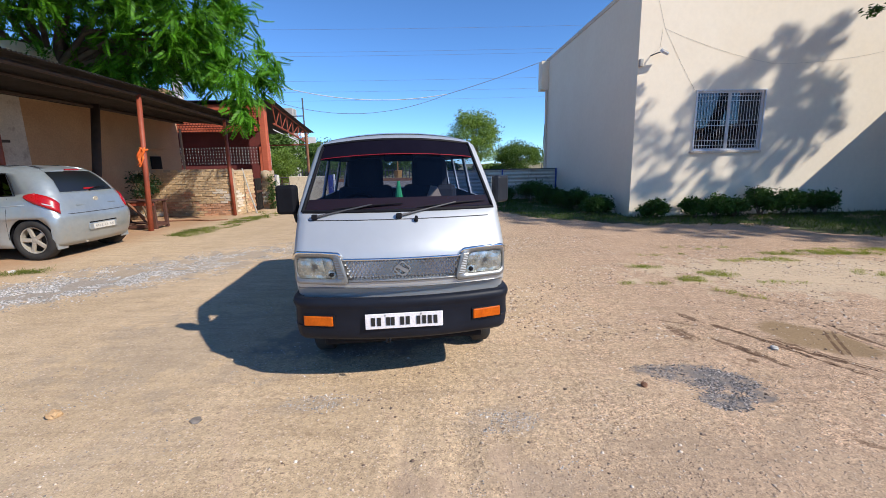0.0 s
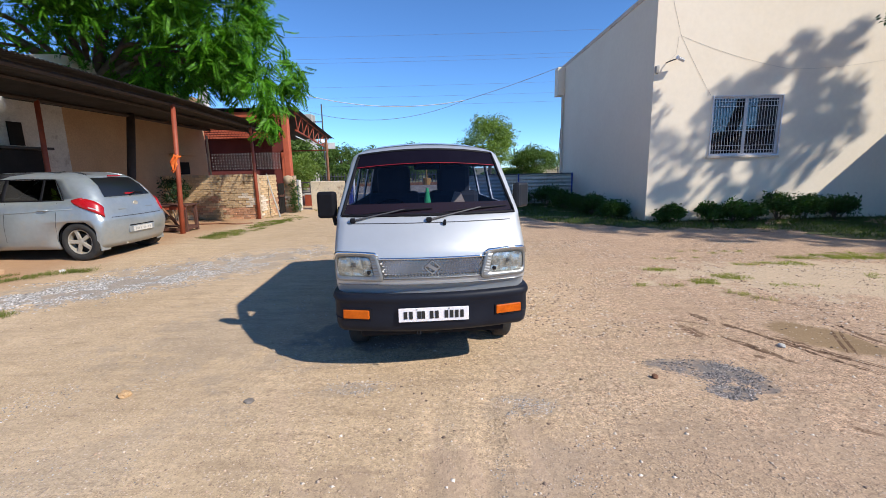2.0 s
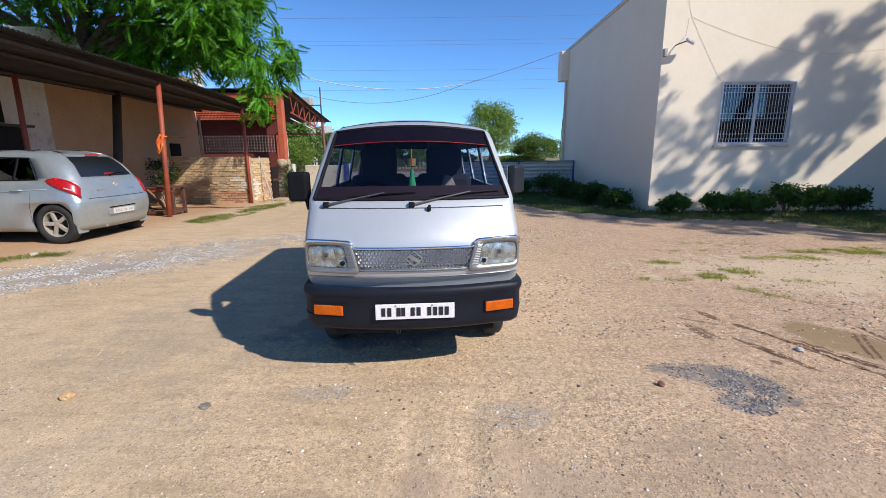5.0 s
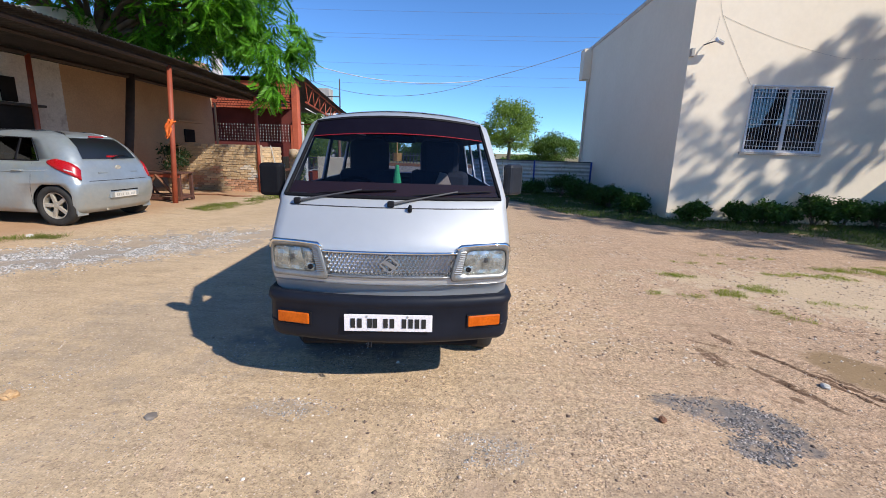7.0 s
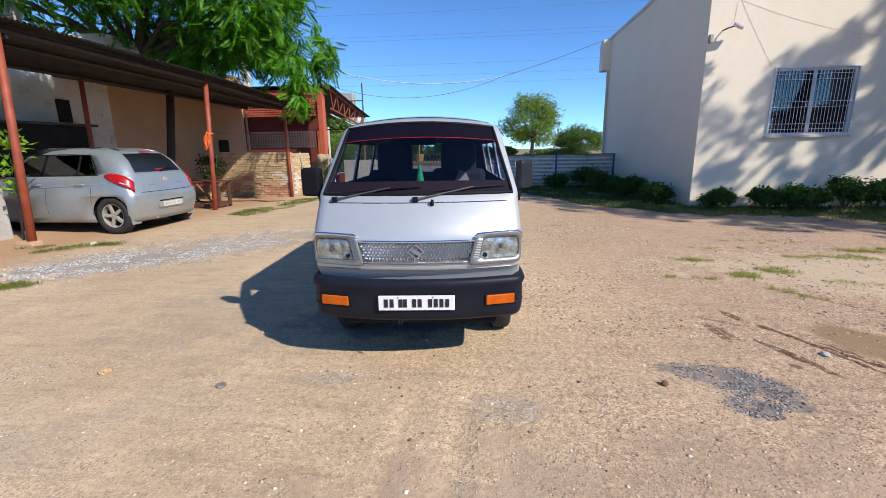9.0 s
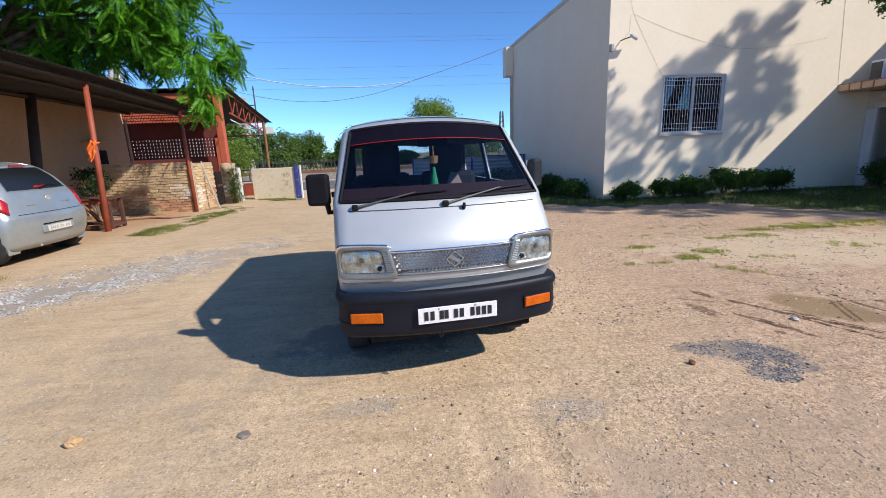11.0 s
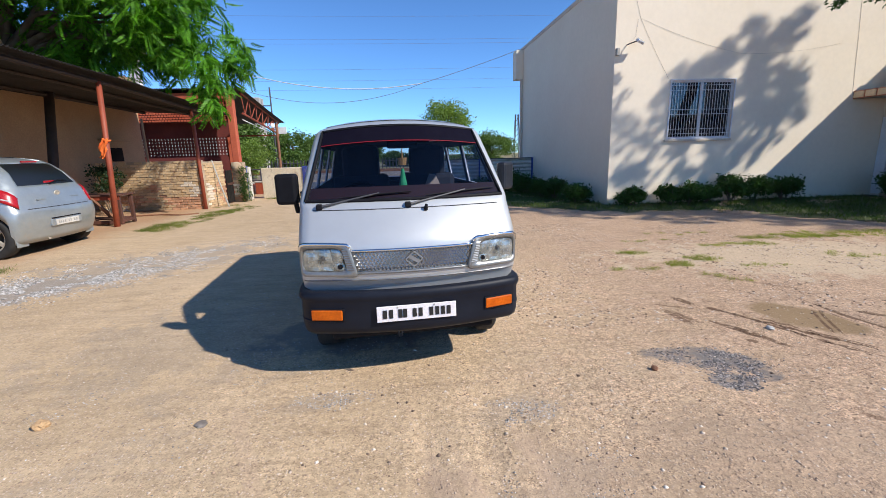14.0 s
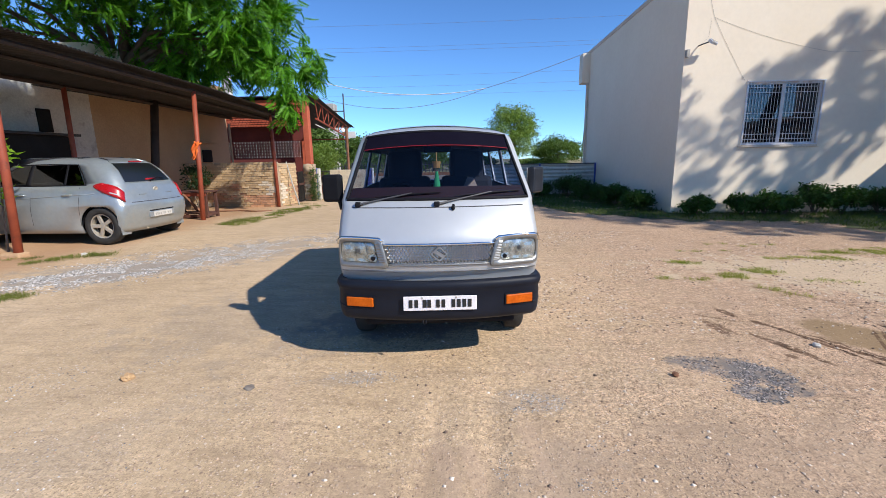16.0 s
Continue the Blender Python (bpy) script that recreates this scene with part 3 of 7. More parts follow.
def soil(x, y):
    return float(relief(np.array(x, float), np.array(y, float)))


# ---- the cream building ----
BX, BY, BH = 5.27, 11.26, 5.68
wall("wall_front", (BX, BY), (19.0, BY), -0.1, BH, 0.24, "plaster", "cream plastered front wall of the two-storey building", [(1.55, 3.31, 1.68, 3.16)])
wall("wall_side", (BX, 20.1), (BX, BY + 0.24), -0.1, BH + 0.04, 0.24, "plaster", "cream plastered side wall in shade")
wall("wall_back", (19.0, 20.1), (BX, 20.1), -0.1, BH, 0.24, "plaster", "plain cream back wall")
wall("wall_east", (19.0, BY), (19.0, 20.1), -0.1, BH, 0.24, "plaster", "plain cream end wall")
tagged(part("roof", boxed(BX - 0.03, 19.05, BY - 0.03, 20.15, BH + 0.04, BH + 0.16, 0.01), "plaster_dirty"), "flat cream roof slab with a small lip", "roof", kind="structure")
# rear eaves box and downpipe at the far corner
eaves = thing("eaves_box", "cream rendered box under the far roof corner", "roof detail")
part("box_body", boxed(BX - 0.32, BX - 0.002, 19.55, 20.1, 4.55, 5.72, 0.01), "plaster", eaves)
part("downpipe", tubed([(BX - 0.07, 19.6, 4.55), (BX - 0.07, 19.6, 0.0)], 0.05, 8), "plaster_dirty", eaves, "grey rain pipe")

# window with sliding panes and a white bar grille
win = thing("window_1", "white framed sliding window behind a welded bar grille", "window", kind="structure")
wx0, wx1, wz0, wz1 = BX + 1.55, BX + 3.31, 1.68, 3.16
bm = bmesh.new()
for a in ((wx0, wx0 + 0.06, wz0, wz1), (wx1 - 0.06, wx1, wz0, wz1), (wx0 + 0.06, wx1 - 0.06, wz0, wz0 + 0.06), (wx0 + 0.06, wx1 - 0.06, wz1 - 0.06, wz1)):
    box(bm, a[0], a[1], BY + 0.03, BY + 0.10, a[2], a[3], 0.006)
part("window_frame", bm, "white_metal", win)
part("mullion", boxed((wx0 + wx1) / 2 - 0.035, (wx0 + wx1) / 2 + 0.035, BY + 0.035, BY + 0.09, wz0 + 0.06, wz1 - 0.06, 0.006), "white_metal", win)
for a, b in ((wx0 + 0.06, (wx0 + wx1) / 2 - 0.035), ((wx0 + wx1) / 2 + 0.035, wx1 - 0.06)):
    part("pane", boxed(a, b, BY + 0.058, BY + 0.064, wz0 + 0.06, wz1 - 0.06), "glass", win)
part("window_sill", boxed(wx0 - 0.08, wx1 + 0.02, BY - 0.06, BY + 0.03, wz0 - 0.06, wz0 - 0.005, 0.008), "plaster_dirty", win)
grille = thing("window_grille", "white painted steel bar grille fixed over the window", "grille")
bm = bmesh.new()
for a in ((wx0 - 0.02, wx0 + 0.015), (wx1 - 0.015, wx1 + 0.02)):
    box(bm, a[0], a[1], BY - 0.035, BY - 0.002, wz0 - 0.003, wz1 + 0.02, 0.004)
for z in (wz0 - 0.003, wz1 - 0.012):
    box(bm, wx0 + 0.015, wx1 - 0.015, BY - 0.033, BY - 0.004, z, z + 0.03, 0.004)
part("frame", bm, "white_metal", grille)
for i in range(1, 24):
    x = wx0 + (wx1 - wx0) * i / 24
    part("bar", tubed([(x, BY - 0.02, wz0 + 0.02), (x, BY - 0.02, wz1)], 0.0055, 6), "white_metal", grille)
for z in (wz0 + 0.13, wz0 + 0.25, wz0 + 0.62, wz0 + 0.74, wz1 - 0.26, wz1 - 0.14):
    part("cross_bar", boxed(wx0 + 0.01, wx1 - 0.01, BY - 0.025, BY - 0.015, z, z + 0.010), "white_metal", grille)
tagged(part("floor", boxed(BX + 0.24, 18.9, BY + 0.25, 20.0, 0.0, 0.12), "concrete"), "grey floor inside the building", "floor", kind="structure")

# floodlight, bell and loose cables on the front wall
lamp = thing("floodlight", "small white floodlight on a bracket arm on the wall", "lamp")
part("arm", tubed([(BX + 0.30, BY, 4.0), (BX + 0.36, BY - 0.12, 4.02), (BX + 0.48, BY - 0.22, 4.05)], 0.014, 6), "dark_metal", lamp)
part("body", boxed(-0.10, 0.10, -0.02, 0.05, -0.06, 0.06, 0.015, pose(BX + 0.52, BY - 0.25, 4.04, -50, 15, 20)), "white_metal", lamp)
part("lens", boxed(-0.085, 0.085, -0.027, -0.021, -0.048, 0.048, 0, pose(BX + 0.52, BY - 0.25, 4.04, -50, 15, 20)), "clear_lens", lamp)
bell = thing("wall_bracket", "grey metal bracket at the corner of the wall", "bracket")
part("plate", boxed(BX + 0.01, BX + 0.09, BY - 0.10, BY - 0.002, 3.74, 3.92, 0.012), "concrete", bell)


def cable(name, label, pts, r, material, sag=0.0, steps=24, category="cable"):
    out = []
    for (a, b) in zip(pts, pts[1:]):
        a, b = Vector(a), Vector(b)
        for i in range(steps + 1):
            t = i / steps
            p = a.lerp(b, t)
            p.z -= sag * 4 * t * (1 - t) * (b - a).length
            if not out or (p - out[-1]).length > 1e-4:
                out.append(p)
    ob = thing(name, label, category, kind="structure" if name == "power_line" else "")
    part("strand", tubed(out, r, 6), material, ob)
    return ob


w = BY - 0.006
cable("wall_cable", "thin dark cable looping down the cream wall to the window", [(BX + 0.30, w, BH), (BX + 0.62, w, 4.62), (BX + 1.48, w, 3.18)], 0.0019, "wall_wire", 0.02)
cable("wall_cable", "thin dark cable sagging along the cream wall", [(BX + 0.62, w, 4.62), (BX + 3.4, w, 3.78), (BX + 6.2, w, 4.02)], 0.0019, "wall_wire", 0.028)
cable("wall_cable", "thin dark cable from the bracket up the wall", [(BX + 0.32, w, 4.0), (BX + 0.52, w, 4.2), (BX + 0.56, w, 4.6)], 0.0019, "wall_wire", 0.02)
cable("wall_wire", "thin wire hanging straight down the wall", [(11.78, w, BH), (11.9, w, 4.2), (12.0, w, 2.75)], 0.003, "wall_wire", 0.004)

# low wing at right angles with a projecting slab, doorway and air conditioner
PX = 13.05
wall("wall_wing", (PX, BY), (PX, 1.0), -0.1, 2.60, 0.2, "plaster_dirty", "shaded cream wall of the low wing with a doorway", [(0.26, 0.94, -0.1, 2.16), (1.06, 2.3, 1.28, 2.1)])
porch = thing("porch_slab", "flat porch slab with tan fascia tiles and red joints", "roof", kind="structure")
part("slab", boxed(12.06, 19.0, 1.0, BY - 0.004, 2.62, 2.80, 0.008), "concrete", porch)
part("joint_band", boxed(12.035, 12.056, 1.0, BY - 0.006, 2.615, 2.815), "fascia_red", porch)
fascia_mesh = None
for i in range(34):
    y1 = BY - 0.03 - i * 0.30
    if fascia_mesh is None:
        f0 = part("fascia_tile", boxed(-0.012, 0.012, -0.255, 0, -0.08, 0.08, 0.004), "fascia", porch)
        fascia_mesh = f0.data
        f0.location = (12.025, y1, 2.715)
    else:
        f = new("fascia_tile", fascia_mesh)
        f.parent, f.location = porch, (12.025, y1, 2.715)
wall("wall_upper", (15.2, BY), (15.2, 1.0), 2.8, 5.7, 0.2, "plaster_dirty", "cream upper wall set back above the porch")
# out-of-sight wall, added to keep daylight from the doorway
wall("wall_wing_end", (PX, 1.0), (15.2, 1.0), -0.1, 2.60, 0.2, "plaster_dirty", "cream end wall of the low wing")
door = thing("door_1", "white painted door frame with an open dark doorway", "door", kind="structure")
bm = bmesh.new()
for a in ((BY - 0.31, BY - 0.25, 0, 2.16), (BY - 0.96, BY - 0.91, 0, 2.16), (BY - 0.91, BY - 0.31, 2.10, 2.16)):
    box(bm, PX - 0.05, PX + 0.03, a[0], a[1], a[2] + 0.08, a[3], 0.006)
part("door_frame", bm, "white_metal", door)
part("door_leaf", boxed(PX + 0.02, PX + 0.80, BY - 0.99, BY - 0.95, 0.08, 2.08, 0.005), "door_dark", door, "dark door leaf swung inwards")
part("jamb_panel", boxed(PX - 0.03, PX - 0.004, BY - 0.24, BY - 0.03, 0.05, 2.12, 0.004), "white_metal", door, "grey-white panel beside the doorway")
shut = thing("window_2", "white shuttered window of the wing", "window", kind="structure")
part("window_frame", boxed(PX + 0.03, PX + 0.08, BY - 2.3, BY - 1.06, 1.28, 2.1, 0.005), "white_metal", shut)
tagged(part("plinth_wall", boxed(PX - 0.20, PX - 0.004, BY - 3.2, BY - 1.0, -0.05, 1.24, 0.01), "fascia"), "low tan plinth wall under the wing window", "wall", kind="structure")
# inner wall coloured near-black, in place of the dimness indoors
tagged(part("wing_back", boxed(PX + 2.2, PX + 2.3, 1.0, BY - 0.01, 0, 2.6), "door_dark"), "dark inner wall of the wing", "wall", kind="structure")
ac = thing("air_conditioner", "white outdoor air conditioner unit standing on the porch slab", "air conditioner")
part("casing", boxed(12.62, 13.42, BY - 0.60, BY - 0.27, 2.83, 3.36, 0.02), "white_metal", ac)
part("fan_grille", lathe(bmesh.new(), [(0.21, -0.004), (0.20, -0.02), (0.0001, -0.03)], 24, Matrix.Translation((13.06, BY - 0.605, 3.10)) @ Matrix.Rotation(-math.pi / 2, 4, "Z")), "concrete", ac)
part("fan_ring", tubed([(13.06 + 0.215 * math.cos(a), BY - 0.612, 3.10 + 0.215 * math.sin(a)) for a in np.linspace(0, 2 * math.pi, 25)], 0.006, 6, cap=False), "concrete", ac)
part("coil_side", boxed(12.602, 12.618, BY - 0.57, BY - 0.30, 2.88, 3.31), "dark_metal", ac)
for x in (12.72, 13.3):
    part("foot", boxed(x - 0.03, x + 0.03, BY - 0.62, BY - 0.25, 2.803, 2.83), "dark_metal", ac)

# ---- the open shed on the other side ----
SD = Vector((0.1025, 0.9947, 0))           # way of the shed's front line
SN = Vector((-0.9947, 0.1025, 0))          # into the shed


def shed_at(y, depth=0.0):
    p = Vector((-6.7 + 0.103 * (y - 10.4), y, 0)) + SN * depth
    return p


def sheet_roof(name, corners, pitch_n, amp, material, parent, thick=0.006):
    """A wavy sheet over four corners a b c d; the waves run from a-b to d-c."""
    a, b, c, d = [Vector(q) for q in corners]
    n = pitch_n * 6
    vs, fs = [], []
    for k, off in ((0, 0.0), (1, -thick)):
        for i in range(n + 1):
            t = i / n
            h = amp * math.sin(2 * math.pi * pitch_n * t) + off
            for s in (0, 0.25, 0.5, 0.75, 1.0):
                p = a.lerp(b, t).lerp(d.lerp(c, t), s)
                vs.append((p.x, p.y, p.z + h - 0.03 * math.sin(math.pi * s)))
    m = 5 * (n + 1)
    for i in range(n):
        for s in range(4):
            q = (i * 5 + s, (i + 1) * 5 + s, (i + 1) * 5 + s + 1, i * 5 + s + 1)
            fs += [q, tuple(v + m for v in q[::-1])]
        for s in (0, 4):
            fs.append((i * 5 + s, (i + 1) * 5 + s, (i + 1) * 5 + s + m, i * 5 + s + m))
    return mesh_from(name, vs, fs, material, parent, smooth=True)


shed = thing("car_shed", "long open lean-to shed with a grey corrugated roof on red poles", "shed", kind="structure")
e = [shed_at(2.0, -0.30), shed_at(15.9, -0.30), shed_at(15.9, 2.7), shed_at(2.0, 2.7)]
zf = lambda y: float(np.interp(y, [2, 6.3, 11.1, 13.7, 15.9], [3.60, 3.49, 3.30, 3.11, 2.95]))


def roof_z(y, depth):
    """Height of the shed roof at some depth behind its front line."""
    return zf(y) + (3.42 - zf(y)) * 0.8 * (depth + 0.3) / 4.04


ys = [2.0, 6.3, 8.2, 10.0, 11.1, 13.7, 15.9]
for y0, y1 in zip(ys, ys[1:]):
    # back edge drawn out, with an added corner at 17.2, to shade the tan wall
    a, b, c, d = shed_at(y0, -0.30), shed_at(y1, -0.30), shed_at(17.2 if y1 > 15 else y1, 3.74 if y0 > 9.5 else 3.3), shed_at(y0, 3.74 if y0 > 9.5 else 3.3)
    deep = 3.74 if y0 > 9.5 else 3.3
    a.z, b.z, c.z, d.z = zf(y0), zf(y1), roof_z(y1, deep), roof_z(y0, deep)
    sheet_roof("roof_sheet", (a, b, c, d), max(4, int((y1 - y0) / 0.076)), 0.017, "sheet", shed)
for depth, r, dz in ((-0.02, 0.05, 0.10), (0.9, 0.04, 0.09), (2.55, 0.05, 0.11)):
    pts = []
    for y in ys:
        p = shed_at(y, depth)
        p.z = roof_z(y, depth) - dz - 0.02
        pts.append(p)
    part("purlin", tubed(pts, r, 6), "brown_pole", shed)
for y, lean, rad in ((6.2, 0.20, 0.062), (10.40, 0.30, 0.06), (14.05, 0.06, 0.055)):
    b, t = shed_at(y, 0.0), shed_at(y + lean, 0.0)
    b.x, t.x = b.x + 0.09, t.x + 0.04
    b.z, t.z = soil(b.x, b.y) - 0.05, zf(y + lean) - 0.12
    part("post", tubed([b, b.lerp(t, 0.5), t], [rad, rad * 0.95, rad * 0.9], 12), "rust_red", shed, "red oxide painted steel pipe post", smooth=True)
for y, lean, rad, dep, mt in ((9.6, 0.14, 0.055, 2.55, "rust_red"), (11.75, 0.62, 0.11, 2.55, "brown_pole"), (6.4, 0.0, 0.07, 2.55, "brown_pole")):
    b, t = shed_at(y, dep), shed_at(y + lean, dep)
    b.z, t.z = -0.02, 3.26
    part("rear_post", tubed([b, b.lerp(t, 0.5) + Vector((0.02, 0.015, 0)), t], [rad * 1.05, rad, rad * 0.95], 12), mt, shed, smooth=True)
for y in (6.54,):
    a, b = shed_at(y, -0.05), shed_at(y, 2.6)
    a.z, b.z = zf(y) - 0.2, roof_z(y, 2.6) - 0.14
    part("rafter", tubed([a, b], 0.04, 6), "brown_pole", shed)
for y in (6.2,):
    p = shed_at(y)
    foot = thing("post_footing", "broken sandy brick packed round the foot of the post", "brick")
    part("stone_block", boxed(p.x - 0.15, p.x + 0.18, p.y - 0.10, p.y + 0.12, 0.02, 0.13, 0.035), "tan", foot)

# walls behind the shed
q0, q1, q2 = shed_at(3.0, 3.75), shed_at(11.45, 3.75), shed_at(17.3, 3.75)
wall("wall_shed_tan", (q2.x, q2.y), (q1.x, q1.y), -0.1, 4.45, -0.2, "tan", "tan limewashed wall behind the car shed")
wall("wall_shed_white", (q1.x, q1.y), (q0.x, q0.y), -0.1, 4.2, -0.2, "whitewash", "dappled whitewashed wall behind the parked hatchback")
bm = bmesh.new()
hump = [(10.5, 4.40), (10.6, 4.50), (11.0, 4.60), (11.6, 4.75), (12.3, 4.79), (13.1, 4.74), (14.5, 4.68), (15.5, 4.50), (15.6, 4.40)]
fr_, bk_ = [[bm.verts.new((*shed_at(y, d).xy, z)) for y, z in hump] for d in (3.752, 3.948)]
bm.faces.new(fr_)
bm.faces.new(bk_[::-1])
for i in range(len(hump)):
    j = (i + 1) % len(hump)
    bm.faces.new((fr_[i], bk_[i], bk_[j], fr_[j]))
tagged(part("wall_parapet", bm, "plaster"), "rounded cream parapet on the wall behind the shed", "wall", kind="structure")
p = shed_at(10.15, 3.74)
niche = thing("wall_niche", "small dark square niche in the whitewashed wall", "niche", kind="structure")
# no hollow: a flat plate whose colour gives the niche its shade
part("recess", boxed(-0.17, 0.17, -0.02, 0.006, 2.30, 2.86, 0.004, Matrix.Translation(p) @ Matrix.Rotation(math.atan2(SD.y, SD.x), 4, "Z")), "door_dark", niche)
p = shed_at(15.9, 3.73)
hatch = thing("wall_hatch", "small dark hatch in the tan wall under a ledge", "hatch", kind="structure")
mh = Matrix.Translation(p) @ Matrix.Rotation(math.atan2(SD.y, SD.x), 4, "Z")
# flat plate, the hatch's inner darkness put into its colour
part("opening", boxed(-0.25, 0.25, -0.03, 0.015, 1.52, 1.97, 0.004, mh), "door_dark", hatch)
part("ledge", boxed(-0.75, 0.45, -0.25, 0.0, 2.20, 2.26, 0.01, mh), "tan", hatch)
# dark lean-to store by the white wall
store = thing("lean_to_store", "low dark store with a sheet roof against the white wall", "store")
for y0, y1 in ((5.2, 10.1),):
    a, b = shed_at(y0, 3.0), shed_at(y1, 3.0)
    ms = Matrix.Translation(a) @ Matrix.Rotation(math.atan2(SD.y, SD.x), 4, "Z")
    part("front_panel", boxed(0, y1 - y0, -0.05, 0, 0, 2.16, 0.005, ms), "door_dark", store)
    part("side_panel", boxed(y1 - y0 - 0.05, y1 - y0, 0.0, 0.7, 0, 2.16, 0.005, ms), "door_dark", store)
    part("top_sheet", boxed(-0.1, y1 - y0 + 0.12, -0.12, 0.72, 2.17, 2.23, 0.01, ms @ pose(0, 0, 0, 2, 0, 0)), "sheet", store)

# ---- red masonry shed beyond ----
RY = 18.4
red = thing("red_shed", "red painted brick shed with a perforated wall and truss roof", "building", kind="structure")
part("column", boxed(-6.84, -6.58, RY, RY + 0.30, -0.05, 4.06, 0.03), "red_paint", red)
part("far_column", boxed(-11.2, -10.75, RY, RY + 0.42, -0.05, 4.06, 0.03), "red_paint", red)
part("top_beam", boxed(-10.75, -6.84, RY + 0.02, RY + 0.35, 3.80, 4.02, 0.01), "red_paint", red)
part("brick_panel_core", boxed(-10.75, -6.84, RY + 0.10, RY + 0.30, 2.95, 3.80), "red_shaded", red)
part("lower_wall", boxed(-10.75, -6.90, RY + 1.0, RY + 1.2, -0.05, 1.62), "red_shaded", red)
part("upper_wall", boxed(-11.1, -6.90, RY + 1.02, RY + 1.2, 2.385, 3.92), "red_shaded", red)
part("side_post", boxed(-7.30, -6.90, RY + 0.98, RY + 1.22, -0.05, 2.38, 0.01), "red_paint", red)
part("frame_post", boxed(-10.0, -9.93, RY - 0.12, RY - 0.05, 0, 3.1, 0.01), "brown_pole", red)
bm = bmesh.new()
for j in range(9):
    for i in range(34):
        x = -10.74 + i * 0.118 + (0.059 if j % 2 else 0)
        if x + 0.1 < -6.85:
            box(bm, x, x + 0.085, RY + 0.075, RY + 0.10, 2.97 + j * 0.092, 2.97 + j * 0.092 + 0.062)
tagged(part("brick_band", bm, "red_paint", red), "red painted open brickwork band", kind="stuff")
# perforated screen
bm = bmesh.new()
cell = 0.125
for i in range(29):
    for j in range(6):
        x, z = -10.95 + 0.05 + i * cell, 1.62 + j * 0.127
        box(bm, x, x + 0.06, RY + 1.04, RY + 1.14, z, z + 0.127)
        box(bm, x + 0.06, x + cell, RY + 1.045, RY + 1.135, z, z + 0.062)
part("perforated_screen", bm, "red_shaded", red)
# roof and truss over the yard side
a, b, c, d = Vector((-11.4, RY - 0.15, 4.16)), Vector((-6.15, RY - 0.15, 4.16)), Vector((-6.15, 24.4, 3.30)), Vector((-11.4, 24.4, 3.30))
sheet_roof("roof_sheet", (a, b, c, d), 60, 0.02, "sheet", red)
truss = thing("roof_truss", "red oxide steel angle truss under the sheet roof edge", "truss")
T0, T1, U0, U1 = Vector((-6.38, RY + 0.42, 4.05)), Vector((-6.38, 24.1, 3.26)), Vector((-6.38, RY + 0.42, 3.27)), Vector((-6.38, 23.3, 2.78))
part("top_chord", tubed([T0, T1], 0.04, 6), "rust_red", truss)
part("bottom_chord", tubed([U0, U1], 0.04, 6), "rust_red", truss)
for i in range(6):
    t0, t1 = i / 6, (i + 1) / 6
    part("web_bar", tubed([T0.lerp(T1, t0), U0.lerp(U1, t0 + 0.06)], 0.022, 6), "rust_red", truss)
    part("web_bar", tubed([U0.lerp(U1, t0 + 0.06), T0.lerp(T1, t1)], 0.022, 6), "rust_red", truss)
for x in (-6.3,):
    part("end_post", tubed([(x, 23.3, -0.05), (x, 23.3, 3.2)], 0.07, 8), "wood", truss)
part("cross_tie", tubed([(-10.8, 23.3, 2.62), (-6.2, 23.3, 2.62)], 0.04, 6), "rust_red", truss)
sign = thing("white_sign_board", "small white sign board at the end of the red truss", "sign")
part("board", boxed(-6.40, -6.0, 23.95, 24.0, 2.72, 3.05, 0.005), "white_metal", sign)
disc = thing("round_lamp", "round white wall lamp on the truss end", "lamp")
part("dish", lathe(bmesh.new(), [(0.11, 0.0), (0.10, 0.04), (0.0001, 0.05)], 20, Matrix.Translation((-6.3, 22.6, 3.05)) @ Matrix.Rotation(-0.9, 4, "Z")), "white_metal", disc)

# made-up pale wall, added so that the screen's holes read bright
tagged(part("far_wall", boxed(-18.0, -9.9, 27.9, 28.1, -0.05, 3.0), "whitewash"), "whitewashed wall seen through the holes of the red screen", "wall", kind="structure")
pil = thing("whitewashed_pillar", "tall whitewashed pillar standing behind the tree", "pillar", kind="structure")
part("shaft", boxed(-13.55, -13.15, 24.6, 25.0, -0.05, 7.4, 0.02), "whitewash", pil)

# ---- boundary: gate wall, posts, sheet fence ----
gate_wall = thing("gate_wall", "low cream boundary wall with peeling paint patches", "wall", kind="structure")
mg = Matrix.Translation((-5.45, 17.25, 0)) @ Matrix.Rotation(math.radians(-14), 4, "Z")
part("panel", boxed(0, 1.68, 0, 0.2, -0.05, 1.13, 0.02, mg), "peel", gate_wall)
part("end_pier", boxed(1.66, 1.84, -0.03, 0.23, -0.05, 1.17, 0.015, mg), "blue_paint", gate_wall, "blue and white painted end pier")
part("pier_stripe", boxed(1.87, 1.93, -0.02, 0.05, -0.05, 1.2, 0.01, mg), "white_metal", gate_wall)
pier = thing("gate_pier", "blue and white striped pier beside the gateway", "pier", kind="structure")
part("shaft", boxed(-6.02, -5.80, 16.75, 16.98, -0.05, 1.22, 0.015), "blue_paint", pier)
part("white_face", boxed(-5.797, -5.72, 16.75, 16.98, -0.05, 1.2, 0.01), "whitewash", pier)
fence = thing("sheet_fence", "grey-green corrugated sheet fence with blue posts", "fence", kind="structure")
FY = 17.9


